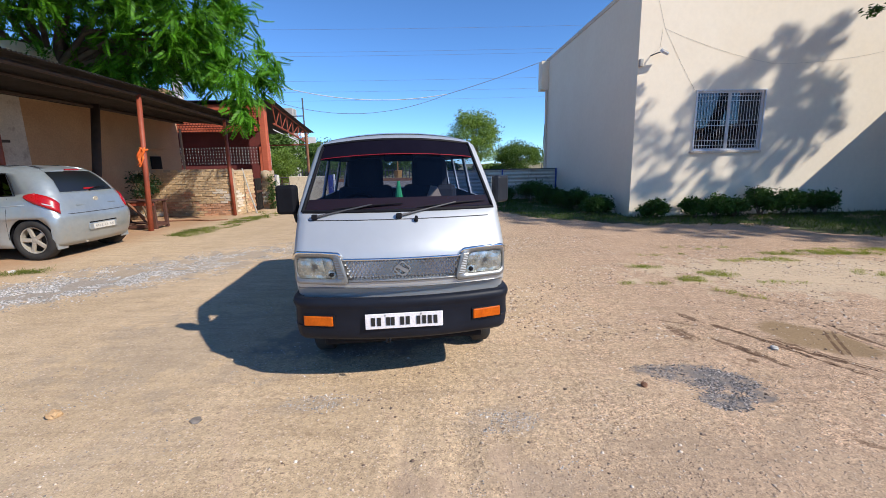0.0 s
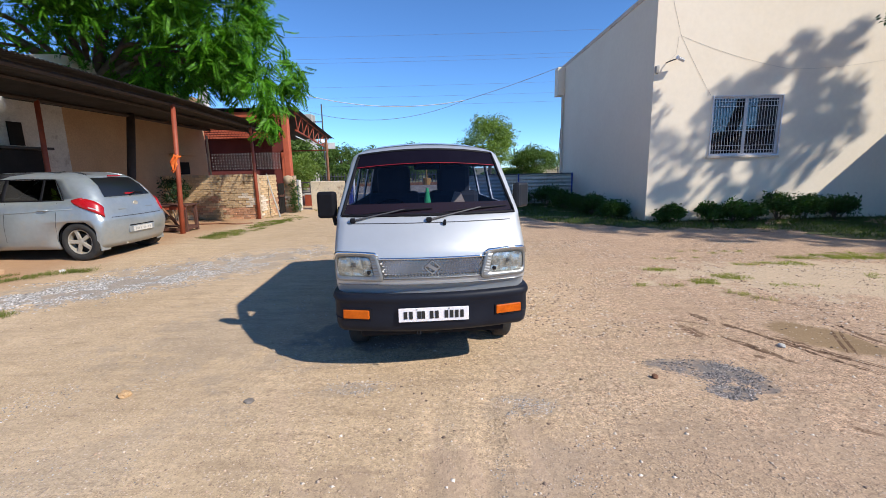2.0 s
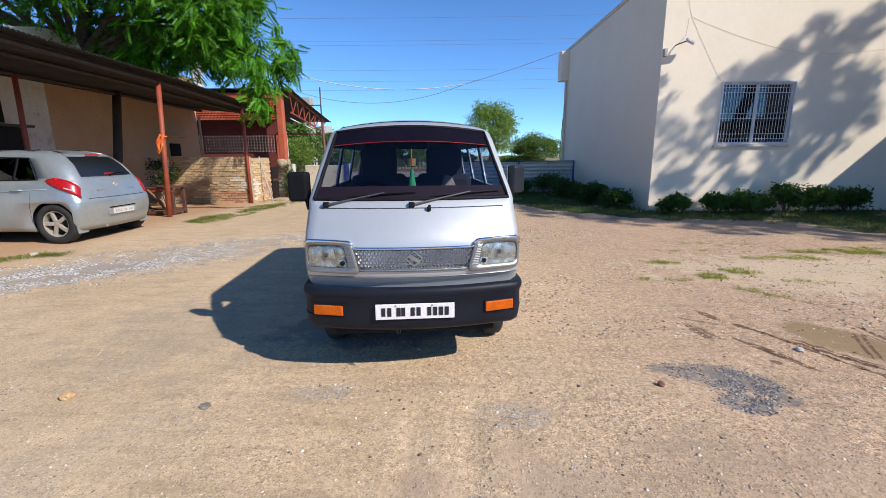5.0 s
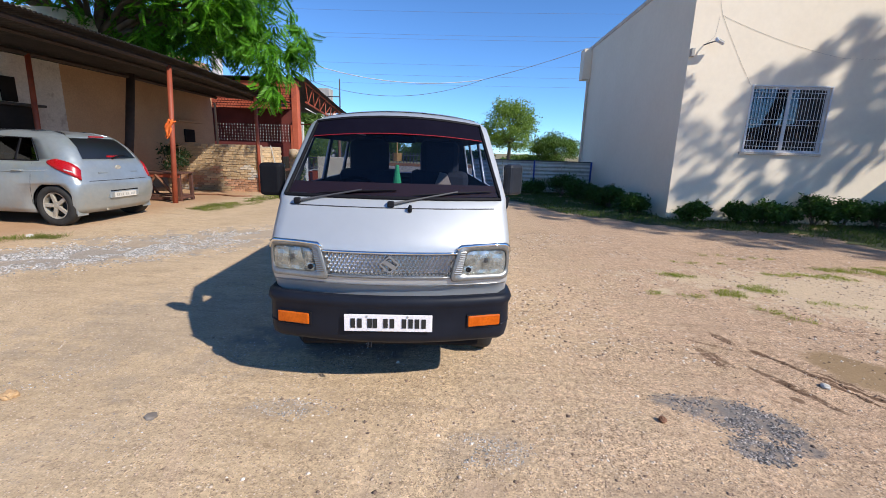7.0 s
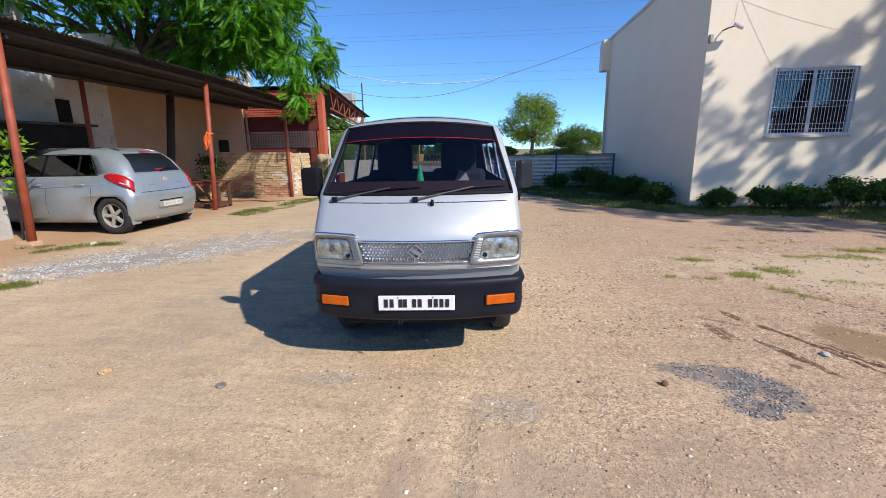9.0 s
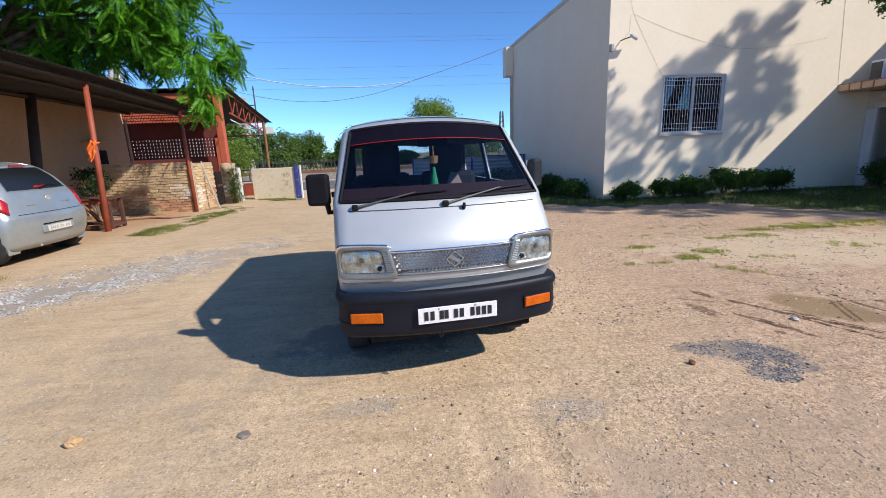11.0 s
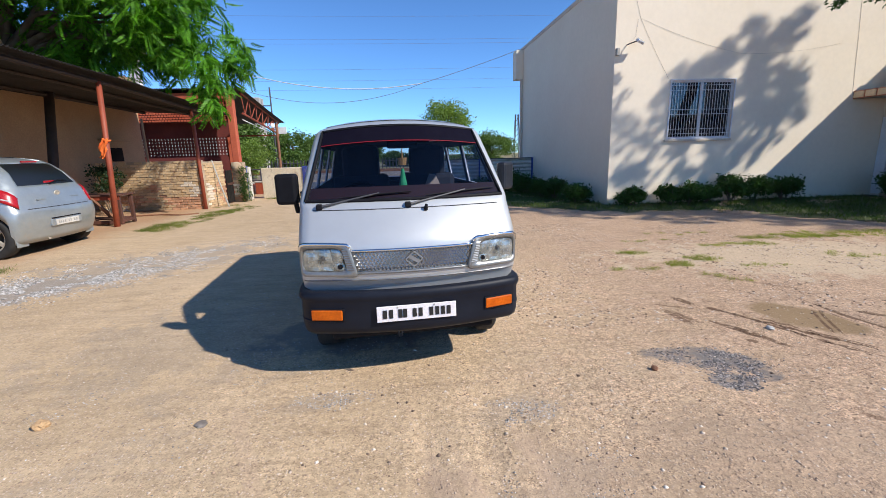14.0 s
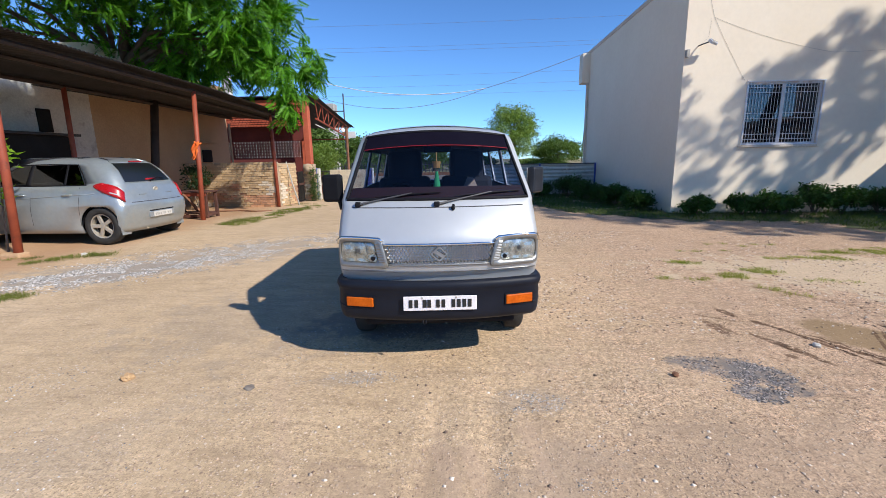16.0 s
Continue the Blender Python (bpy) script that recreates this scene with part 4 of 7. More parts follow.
def corrugated(x0, x1, z0, z1, y, material, parent):
    vs, fs = [], []
    n = int((z1 - z0) / 0.02)
    for i in range(n + 1):
        z = z0 + (z1 - z0) * i / n
        k = 0.016 * (1 if math.sin(2 * math.pi * (z - z0) / 0.15) > 0 else -1)
        vs += [(x0, y + k, z), (x1, y + k, z), (x0, y + k + 0.004, z), (x1, y + k + 0.004, z)]
    for i in range(n):
        a, b = 4 * i, 4 * i + 4
        fs += [(a, a + 1, b + 1, b), (b + 2, b + 3, a + 3, a + 2)]
    return mesh_from("sheet", vs, fs, material, parent)


for i in range(4):
    corrugated(0.6 + 1.16 * i, 0.6 + 1.16 * i + 1.15, 0.02, 1.20, FY + 0.01 * (i % 2), "fence_sheet", fence)
for x in (0.6, 3.0, 5.2):
    part("post", boxed(x - 0.03, x + 0.03, FY - 0.08, FY - 0.02, -0.05, 1.24, 0.006), "blue_paint", fence)
part("top_rail", boxed(0.55, 5.24, FY - 0.03, FY + 0.05, 1.20, 1.24, 0.005), "dark_metal", fence)

# ---- vehicles ----


class Shell:
    """A vehicle's skin as a stack of rounded plan outlines: columns run from the front's middle round the flank to the rear's middle."""

    def __init__(self, table, bow, bow_rear):
        t = np.array(table, float)
        self.z, self.yf, self.yr, self.w, self.rf, self.rr = t.T
        self.bow, self.bow_rear = bow, bow_rear

    def at(self, z):
        return [float(np.interp(z, self.z, c)) for c in (self.yf, self.yr, self.w, self.rf, self.rr)]

    def pos(self, kind, v, z):
        yf, yr, w, rf, rr = self.at(z)
        v = v(z) if callable(v) else v
        if kind == "f":
            return Vector((v, yf + self.bow * (v / w) ** 2, z))
        if kind == "r":
            return Vector((v, yr - self.bow_rear * (v / w) ** 2, z))
        if kind == "s":
            return Vector((w, v, z))
        a = v * math.pi / 2
        if kind == "cf":
            y0 = yf + self.bow * ((w - rf) / w) ** 2
            return Vector((w - rf + rf * math.sin(a), y0 + rf * (1 - math.cos(a)) * 1.3, z))
        y0 = yr - self.bow_rear * ((w - rr) / w) ** 2
        return Vector((w - rr + rr * math.cos(a), y0 - rr * (1 - math.sin(a)) * 1.3, z))

    def front(self, x, z, out=0.0):
        """A point on the front at x, z, set out by some way."""
        yf, yr, w, rf, rr = self.at(z)
        ax = min(abs(x), w)
        if ax <= w - rf:
            y = yf + self.bow * (ax / w) ** 2
        else:
            k = min((ax - w + rf) / rf, 1)
            y = yf + self.bow * ((w - rf) / w) ** 2 + rf * (1 - math.sqrt(max(0, 1 - k * k))) * 1.3
        return Vector((x, y - out, z))

    def build(self, rows, cols, region):
        """Split the skin into named meshes; region(z, column) gives the name, or None for a hole."""
        out = {}
        for side in (1, -1):
            pts = [[self.pos(k, v, z) for k, v in cols] for z in rows]
            for i in range(len(rows) - 1):
                for j in range(len(cols) - 1):
                    name = region((rows[i] + rows[i + 1]) / 2, j, side)
                    if not name:
                        continue
                    bm, seen = out.setdefault(name, (bmesh.new(), {}))
                    q = []
                    for a, b in ((i, j), (i, j + 1), (i + 1, j + 1), (i + 1, j)):
                        p = pts[a][b]
                        key = (round(p.x * side, 4), round(p.y, 4), round(p.z, 4))
                        if key not in seen:
                            seen[key] = bm.verts.new((p.x * side, p.y, p.z))
                        if seen[key] not in q:
                            q.append(seen[key])
                    if len(q) > 2:
                        try:
                            bm.faces.new(q if side > 0 else q[::-1])
                        except ValueError:
                            pass
        top = rows[-1]
        ring = [self.pos(k, v, top) for k, v in cols]
        bm, seen = out["body"]
        loop = []
        for p, s in [(p, 1) for p in ring] + [(p, -1) for p in ring[::-1]]:
            key = (round(p.x * s, 4), round(p.y, 4), round(p.z, 4))
            v = seen.get(key)
            if v and v not in loop:
                loop.append(v)
        bm.faces.new(loop)
        return {k: v[0] for k, v in out.items()}


def skin(ob, thick=0.018, inner="cabin"):
    ob.data.materials.append(M[inner])
    s = ob.modifiers.new("thickness", "SOLIDIFY")
    s.thickness, s.offset, s.material_offset = thick, -1, 1
    ob.data.shade_smooth()
    return ob


def rounded(corners, r, k=4):
    """A closed outline of (x, z) with rounded corners."""
    out = []
    n = len(corners)
    for i in range(n):
        p, a, b = Vector(corners[i]), Vector(corners[i - 1]), Vector(corners[(i + 1) % n])
        da, db = (a - p).normalized(), (b - p).normalized()
        for j in range(k + 1):
            t = j / k
            q = p + da * r * (1 - t) ** 2 + db * r * t ** 2
            out.append((q.x, q.y))
    return out


def ring_on(sh, outer, inner, lift, mirror=1, sink=0.01, inner_lift=None):
    """A raised frame on the front between two outlines of as many points."""
    bm = bmesh.new()
    il = lift if inner_lift is None else inner_lift
    levels = []
    for loop, o in ((outer, -sink), (outer, lift * 0.7), ([((a[0] * 0.88 + b[0] * 0.12), (a[1] * 0.88 + b[1] * 0.12)) for a, b in zip(outer, inner)], lift), (inner, il), (inner, -sink)):
        levels.append([bm.verts.new(sh.front(x * mirror, z, o)) for x, z in loop])
    for a, b in zip(levels, levels[1:]):
        for i in range(len(a)):
            bm.faces.new((a[i], a[(i + 1) % len(a)], b[(i + 1) % len(a)], b[i]))
    return bm


def pad_on(sh, outline, lift, mirror=1, dome=0.0):
    """A filled pad on the front."""
    bm = bmesh.new()
    cx, cz = (sum(c) / len(outline) for c in zip(*outline))
    rings = []
    for s, o in ((1.0, -0.005), (1.0, lift), (0.8, lift + dome * 0.6), (0.45, lift + dome)):
        rings.append([bm.verts.new(sh.front((cx + (x - cx) * s) * mirror, cz + (z - cz) * s, o)) for x, z in outline])
    for a, b in zip(rings, rings[1:]):
        for i in range(len(a)):
            bm.faces.new((a[i], a[(i + 1) % len(a)], b[(i + 1) % len(a)], b[i]))
    bm.faces.new(rings[-1])
    return bm


def wheel(parent, x, y, r, width, side, rim_r, spokes, hub=0.03):
    """A wheel with tyre and rim, standing at x, y; side +1 faces +x."""
    m = Matrix.Translation((x, y, r)) @ Matrix.Scale(side, 4, (1, 0, 0))
    w = new("wheel")
    w.parent = parent
    prof = [(rim_r, -width / 2), (r * 0.93, -width / 2), (r, -width * 0.36), (r, width * 0.36), (r * 0.93, width / 2), (rim_r, width / 2), (rim_r * 0.96, width * 0.3), (rim_r * 0.96, -width / 2)]
    bm = bmesh.new()
    lathe(bm, prof, 32, m)
    part("tyre", bm, "tyre", w, smooth=True)
    bm = bmesh.new()
    lathe(bm, [(rim_r * 0.955, width * 0.2), (rim_r * 0.95, width * 0.42), (rim_r * 0.88, width * 0.40), (rim_r * 0.86, -width * 0.1)], 32, m, False)
    lathe(bm, [(0.06, width * 0.05), (0.06, width * 0.34), (0.035, width * 0.36), (0.03, width * 0.38)], 16, m)
    for i in range(spokes):
        a = 2 * math.pi * i / spokes + 0.3
        ms = m @ Matrix.Rotation(a, 4, "X")
        box(bm, width * 0.2, width * 0.38, -0.030, 0.030, 0.045, rim_r * 0.9, 0.008, ms)
    part("rim", bm, "rim", w)
    part("brake_drum", lathe(bmesh.new(), [(rim_r * 0.86, -width * 0.1), (rim_r * 0.62, -width * 0.1), (rim_r * 0.6, width * 0.02), (0.04, width * 0.03)], 24, m), "tyre", w)
    return w


# --- the van ---
VAN = pose(-0.14, 2.675, 0.0, 0, 0, 4.5)
van = thing("minivan", "silver-white boxy minivan with black bumper and chrome lamp surrounds", "van", VAN)
LOW = [  # z, front, rear, half width, corner radii
    (0.28, 0.13, 3.36, 0.675, 0.07, 0.06), (0.45, 0.125, 3.39, 0.695, 0.07, 0.06), (0.62, 0.112, 3.40, 0.703, 0.07, 0.06), (0.66, 0.100, 3.40, 0.704, 0.07, 0.06), (0.70, 0.072, 3.40, 0.706, 0.07, 0.06), (0.72, 0.062, 3.40, 0.706, 0.07, 0.06),
    (0.90, 0.060, 3.40, 0.708, 0.07, 0.06), (0.94, 0.072, 3.40, 0.708, 0.075, 0.06), (1.00, 0.108, 3.40, 0.707, 0.08, 0.06)]
HIGH = [
    (1.14, 0.222, 3.39, 0.703, 0.08, 0.06),
    (1.165, 0.245, 3.39, 0.702, 0.055, 0.06), (1.185, 0.268, 3.38, 0.700, 0.045, 0.06), (1.42, 0.472, 3.34, 0.658, 0.045, 0.07), (1.60, 0.630, 3.30, 0.622, 0.05, 0.08),
    (1.655, 0.680, 3.28, 0.607, 0.06, 0.09), (1.680, 0.720, 3.25, 0.58, 0.08, 0.10), (1.700, 0.79, 3.18, 0.52, 0.10, 0.12), (1.714, 0.92, 3.05, 0.43, 0.12, 0.14),
    (1.722, 1.15, 2.80, 0.28, 0.14, 0.15), (1.725, 1.5, 2.4, 0.12, 0.1, 0.1)]
V = Shell(LOW + HIGH, 0.11, 0.05)
WS = lambda z: float(np.interp(z, [0.28, 0.9, 1.14, 1.165, 1.185, 1.655, 1.70, 1.725], [0.57, 0.60, 0.612, 0.642, 0.650, 0.546, 0.40, 0.02]))


def blend(z, arch_c, arch_r, sign, upper0, upper1):
    """An edge that follows the wheel arch low down and a window's edge higher up."""
    if z < 0.60:
        return arch_c + sign * math.sqrt(max(arch_r ** 2 - (z - 0.27) ** 2, 0.0004))
    lean = float(np.interp(z, [1.15, 1.60], [upper0, upper1]))
    k = min(1, (z - 0.60) / 0.55)
    return (arch_c + sign * 0.02) * (1 - k) + lean * k


cols = [("f", 0.0), ("f", lambda z: WS(z) * 0.33), ("f", lambda z: WS(z) * 0.67), ("f", WS), ("cf", 0.0), ("cf", 0.35), ("cf", 0.7), ("cf", 1.0),
        ("s", lambda z: blend(z, 0.76, 0.31, -1, 0.62, 0.96) if z < 1.66 else V.at(z)[0] + 0.5), ("s", lambda z: blend(z, 0.76, 0.31, 1, 1.42, 1.44)), ("s", 1.52), ("s", 2.25),
        ("s", lambda z: blend(z, 2.62, 0.31, -1, 2.33, 2.34) if z < 1.7 else 2.34), ("s", lambda z: blend(z, 2.62, 0.31, 1, 3.12, 3.02) if z < 1.66 else 2.36 + max(0, (1.70 - z)) * 8),
        ("cr", 0.0), ("cr", 0.5), ("cr", 1.0), ("r", lambda z: min(0.5, V.at(z)[2] * 0.78)), ("r", 0.0)]
cols[11] = ("s", lambda z: 2.25 if z < 1.7 else 2.2)
rows = [0.28, 0.34, 0.40, 0.46, 0.52, 0.57, 0.60, 0.63, 0.66, 0.68, 0.70, 0.72, 0.80, 0.90, 0.94, 1.00, 1.07, 1.14, 1.165, 1.185, 1.21, 1.42, 1.56, 1.60, 1.655, 1.668, 1.680, 1.690, 1.700]


def van_region(z, j, side):
    if j <= 2 and 1.185 < z < 1.655:
        return "windscreen"
    if z < 0.58 and j in (8, 12) or z < 0.40 and j < 8:
        return None
    if 1.21 < z < 1.56 and j in (8, 10, 12):
        return {8: "front_door_glass", 10: "sliding_door_glass", 12: "rear_quarter_glass"}[j] + ("" if side > 0 else "_far")
    if 1.185 < z < 1.56 and j == 17:
        return "rear_glass"
    return "body"


shells = V.build(rows, cols, van_region)
skin(part("body", shells["body"], "van_paint", van))
for k, bm in shells.items():
    if k == "body":
        continue
    g = part(k.replace("_far", ""), bm, "glass_tint" if k == "windscreen" else "glass_side", van, smooth=True)
    g.visible_shadow = False
# roof skin closes the top
crown = bmesh.new()
nx, ny = 14, 24
grid = []
for i in range(ny + 1):
    row = []
    for j in range(nx + 1):
        u, v = j / nx * 2 - 1, i / ny
        yf, yr = V.at(1.70)[0] + 0.09 * u * u, V.at(1.70)[1] - 0.04 * u * u
        e = min(1, (1 - abs(u)) * 5) * min(1, v * 7, (1 - v) * 7)
        row.append(crown.verts.new((u * 0.53, yf + (yr - yf) * v, 1.697 + 0.026 * (1 - (1 - e) ** 2) + 0.008 * (1 - u * u))))
    grid.append(row)
for i in range(ny):
    for j in range(nx):
        crown.faces.new((grid[i][j], grid[i][j + 1], grid[i + 1][j + 1], grid[i + 1][j]))
part("roof_panel", crown, "van_paint", van, smooth=True)


def edge_path(x0, x1, z0, z1, out, n=10):
    pts = []
    for a, b in (((-1, 0), (1, 0)), ((1, 0), (1, 1)), ((1, 1), (-1, 1)), ((-1, 1), (-1, 0))):
        for i in range(n):
            t = i / n
            u, v = a[0] + (b[0] - a[0]) * t, a[1] + (b[1] - a[1]) * t
            z = z0 + (z1 - z0) * v
            pts.append(V.front(u * (x0 + (x1 - x0) * v), z, out))
    return pts + pts[:1]


part("windscreen_seal", tubed(edge_path(0.655, 0.550, 1.180, 1.658, 0.003), 0.012, 6, cap=False), "black", van, "black rubber windscreen seal")


def band_on(z0, z1, k, out, n=16):
    bm = bmesh.new()
    rows_ = [[bm.verts.new(V.front(u * WS(z) * k, z, out)) for u in np.linspace(-1, 1, n)] for z in (z0, (z0 + z1) / 2, z1)]
    for a, b in zip(rows_, rows_[1:]):
        for i in range(n - 1):
            bm.faces.new((a[i], a[i + 1], b[i + 1], b[i]))
    return bm


part("sun_film", band_on(1.556, 1.652, 0.985, 0.004), "tint", van, "black sun film along the top of the windscreen")
part("film_stripe", band_on(1.551, 1.5555, 0.98, 0.005), "trim_red", van, "thin red stripe under the sun film")
part("lower_film", band_on(1.192, 1.262, 0.985, -0.004), "dash", van, "dark maroon band along the foot of the windscreen")
# panel seam under the cowl
part("bonnet_seam", tubed([V.front(x, 1.128, 0.0) for x in np.linspace(-0.61, 0.61, 15)], 0.0035, 5), "cabin", van)
part("lower_lip", tubed([V.front(x, 0.705, 0.002) for x in np.linspace(-0.68, 0.68, 21)], 0.005, 6), "surround", van, smooth=True)
# lamps
for s in (1, -1):
    outer = rounded([(0.342, 0.728), (0.700, 0.738), (0.700, 0.948), (0.392, 0.942)], 0.035)
    inner = rounded([(0.412, 0.768), (0.678, 0.770), (0.678, 0.910), (0.440, 0.910)], 0.04)
    h = part("headlamp_surround", ring_on(V, outer, inner, 0.022, s, 0.01, 0.012), "surround", van, "silver headlamp surround", smooth=True)
    bm = bmesh.new()
    gridr = []
    for i in range(29):
        u = i / 28
        rowr = []
        for k in range(7):
            v = k / 6
            x0, x1 = 0.416 + 0.026 * v, 0.674
            x = x0 + (x1 - x0) * u
            rowr.append(bm.verts.new(V.front(x * s, 0.772 + 0.136 * v, 0.002 + 0.008 * abs(math.sin(u * 9.5 + 0.4)) * abs(math.cos(v * 4.2 + 1.3 * u)))))
        gridr.append(rowr)
    for a, b in zip(gridr, gridr[1:]):
        for k in range(6):
            bm.faces.new((a[k], b[k], b[k + 1], a[k + 1]))
    part("reflector", bm, "reflector", h)
    bm = bmesh.new()
    strip = []
    for k in range(25):
        z, o = 0.772 + k * 0.0056, 0.002 * (k % 2)
        strip.append([bm.verts.new(V.front(x * s, z, o + lift)) for x, lift in ((0.368 + 0.30 * (z - 0.772), 0.020), (0.410 + 0.20 * (z - 0.772), 0.016))])
    for a, b in zip(strip, strip[1:]):
        bm.faces.new((a[0], a[1], b[1], b[0]))
    part("ribbed_panel", bm, "surround", h, "grey ribbed panel beside the lamp")
    part("lens", pad_on(V, inner, 0.011, s, 0.008), "glass_clear", h, "clear headlamp glass", smooth=True).visible_shadow = False
    cx = 0.552
    part("bulb_shield", lathe(bmesh.new(), [(0.017, -0.002), (0.015, 0.008), (0.0001, 0.010)], 12, Matrix.Translation(V.front(cx * s, 0.852, 0.004)) @ Matrix.Rotation(-math.pi / 2, 4, "Z")), "dark_metal", h)
    part("parking_bulb", lathe(bmesh.new(), [(0.016, -0.002), (0.014, 0.006), (0.0001, 0.008)], 12, Matrix.Translation(V.front(0.452 * s, 0.797, 0.009)) @ Matrix.Rotation(-math.pi / 2, 4, "Z")), "black", h)
    part("brow", tubed([V.front(x * s, z, 0.014) for x, z in ((0.385, 0.915), (0.405, 0.932), (0.50, 0.938), (0.60, 0.940), (0.665, 0.939), (0.690, 0.925), (0.697, 0.89))], 0.011, 8), "chrome", h, smooth=True)
# grille of little pyramids between chrome strips
bm = bmesh.new()
for i in range(32):
    for j in range(6):
        sx = 0.735 / 32
        x = -0.3675 + (i + 0.5) * sx + (sx / 2 if j % 2 else 0)
        z = 0.772 + (j + 0.5) * 0.0193
        if abs(x) > 0.342 + 0.25 * (z - 0.77):
            continue
        c = [bm.verts.new(V.front(x + dx * sx * 0.52, z + dz * 0.0195, 0.004)) for dx, dz in ((-1, 0), (0, -1), (1, 0), (0, 1))]
        t = bm.verts.new(V.front(x, z, 0.016))
        for k in range(4):
            bm.faces.new((c[k], c[(k + 1) % 4], t))
gr = part("grille", bm, "grille", van, "diamond-studded chrome grille")
part("grille_back", pad_on(V, [(-0.36, 0.762), (0.36, 0.762), (0.40, 0.893), (-0.40, 0.893)], 0.003), "surround", gr)
part("top_strip", tubed([V.front(x, 0.895, 0.01) for x in np.linspace(-0.395, 0.395, 15)], 0.009, 8), "chrome", gr, smooth=True)
part("bottom_strip", tubed([V.front(x, 0.752, 0.006) for x in np.linspace(-0.352, 0.352, 15)], 0.008, 8), "surround", gr, smooth=True)
part("emblem", ring_on(V, rounded([(0.0, 0.778), (0.060, 0.83), (0.0, 0.883), (-0.060, 0.83)], 0.012), rounded([(0.0, 0.788), (0.048, 0.83), (0.0, 0.873), (-0.048, 0.83)], 0.008), 0.021), "badge", gr, "plain diamond-shaped chrome badge")
part("emblem_bar", pad_on(V, [(-0.042, 0.842), (-0.02, 0.855), (0.042, 0.818), (0.02, 0.805)], 0.020), "badge", gr)
# bumper swept round the nose
plan = [(-0.712, 0.52), (-0.716, 0.30), (-0.712, 0.20), (-0.695, 0.148), (-0.660, 0.118)] + [(x, 0.02 + 0.23 * x * x) for x in np.linspace(-0.6, 0.6, 13)] + [(0.660, 0.118), (0.695, 0.148), (0.712, 0.20), (0.716, 0.30), (0.712, 0.52)]
prof = [(-0.05, 0.640), (-0.005, 0.645), (0.012, 0.637), (0.020, 0.610), (0.012, 0.590), (0.004, 0.575), (0.006, 0.48), (0.003, 0.415), (-0.006, 0.38), (-0.03, 0.358), (-0.06, 0.353)]
bm = bmesh.new()
grid = []
for i, (x, y) in enumerate(plan):
    a, b = Vector(plan[max(i - 1, 0)]), Vector(plan[min(i + 1, len(plan) - 1)])
    d = (b - a).normalized()
    nrm = Vector((d.y, -d.x))
    grid.append([bm.verts.new((x + nrm.x * o, y + nrm.y * o, z)) for o, z in prof])
for a, b in zip(grid, grid[1:]):
    for k in range(len(prof) - 1):
        bm.faces.new((a[k], b[k], b[k + 1], a[k + 1]))
bumper = part("front_bumper", bm, "bumper", van, "matt black moulded bumper", smooth=True)
part("tow_hook", tubed([(-0.12, 0.03, 0.37), (-0.12, 0.02, 0.345), (-0.10, 0.02, 0.345), (-0.10, 0.03, 0.37)], 0.006, 6), "black", bumper)
for s in (1, -1):
    m = Matrix.Translation((0.553 * s, 0.083, 0.497)) @ Matrix.Rotation(0.25 * s, 4, "Z")
    # black surround that also draws the shadow round the indicator
    part("indicator_recess", boxed(-0.108, 0.112, -0.006, 0.03, -0.042, 0.040, 0.006, m), "black", bumper)
    crease = [p for p in plan if (p[0] * s > 0.44 and p[1] < 0.45)]
    part("bumper_crease", tubed([Vector((x + 0.003 * s, y - 0.004, 0.452 + 0.02 * min(1, max(0, abs(x) - 0.6) * 8))) for x, y in crease], 0.006, 6), "bumper", bumper, smooth=True)
    part("indicator", boxed(-0.100, 0.100, -0.012, 0.03, -0.034, 0.034, 0.008, m), "amber", bumper, "amber turn indicator")
plate = part("number_plate", boxed(-0.250, 0.250, 0.003, 0.012, 0.447, 0.548, 0.003), "plate", bumper, "white number plate with unreadable dark bars")
for x in (-0.200, -0.162, -0.105, -0.075, -0.015, 0.022, 0.090, 0.127, 0.164, 0.201):
    part("plate_bar", boxed(x - 0.0125, x + 0.0125, -0.001, 0.002, 0.470, 0.525), "ink", plate)
for x in (-0.12, 0.11):
    part("plate_screw", lathe(bmesh.new(), [(0.007, 0.0), (0.005, 0.004), (0.0001, 0.005)], 8, Matrix.Translation((x, 0.002, 0.538)) @ Matrix.Rotation(-math.pi / 2, 4, "Z")), "concrete", plate)
part("lower_valance", boxed(-0.54, 0.54, 0.16, 0.20, 0.29, 0.42, 0.02), "black", van)
part("underbody", boxed(-0.50, 0.50, 0.24, 3.2, 0.26, 0.36, 0.02), "black", van)
# mirrors
for s in (1, -1):
    mm = Matrix.Translation((0.790 * s, 0.53 if s < 0 else 0.64, 1.257 if s < 0 else 1.29)) @ Matrix.Rotation(0.12 * s if s < 0 else 0.75, 4, "Z")
    mir = part("door_mirror", boxed(-0.072, 0.072, -0.045 if s < 0 else -0.022, 0.045, -0.105, 0.100, 0.022, mm), "mirror_shell" if s > 0 else "black", van, "dark door mirror housing", smooth=False)
    part("mirror_arm", tubed([(0.745 * s, 0.53 if s < 0 else 0.62, 1.17), (0.735 * s, 0.54 if s < 0 else 0.62, 1.10), (0.70 * s, 0.56 if s < 0 else 0.62, 1.10)], 0.018, 8), "black", mir)
    part("mirror_glass", boxed(-0.062, 0.062, 0.046, 0.049, -0.09, 0.09, 0, mm), "chrome", mir)
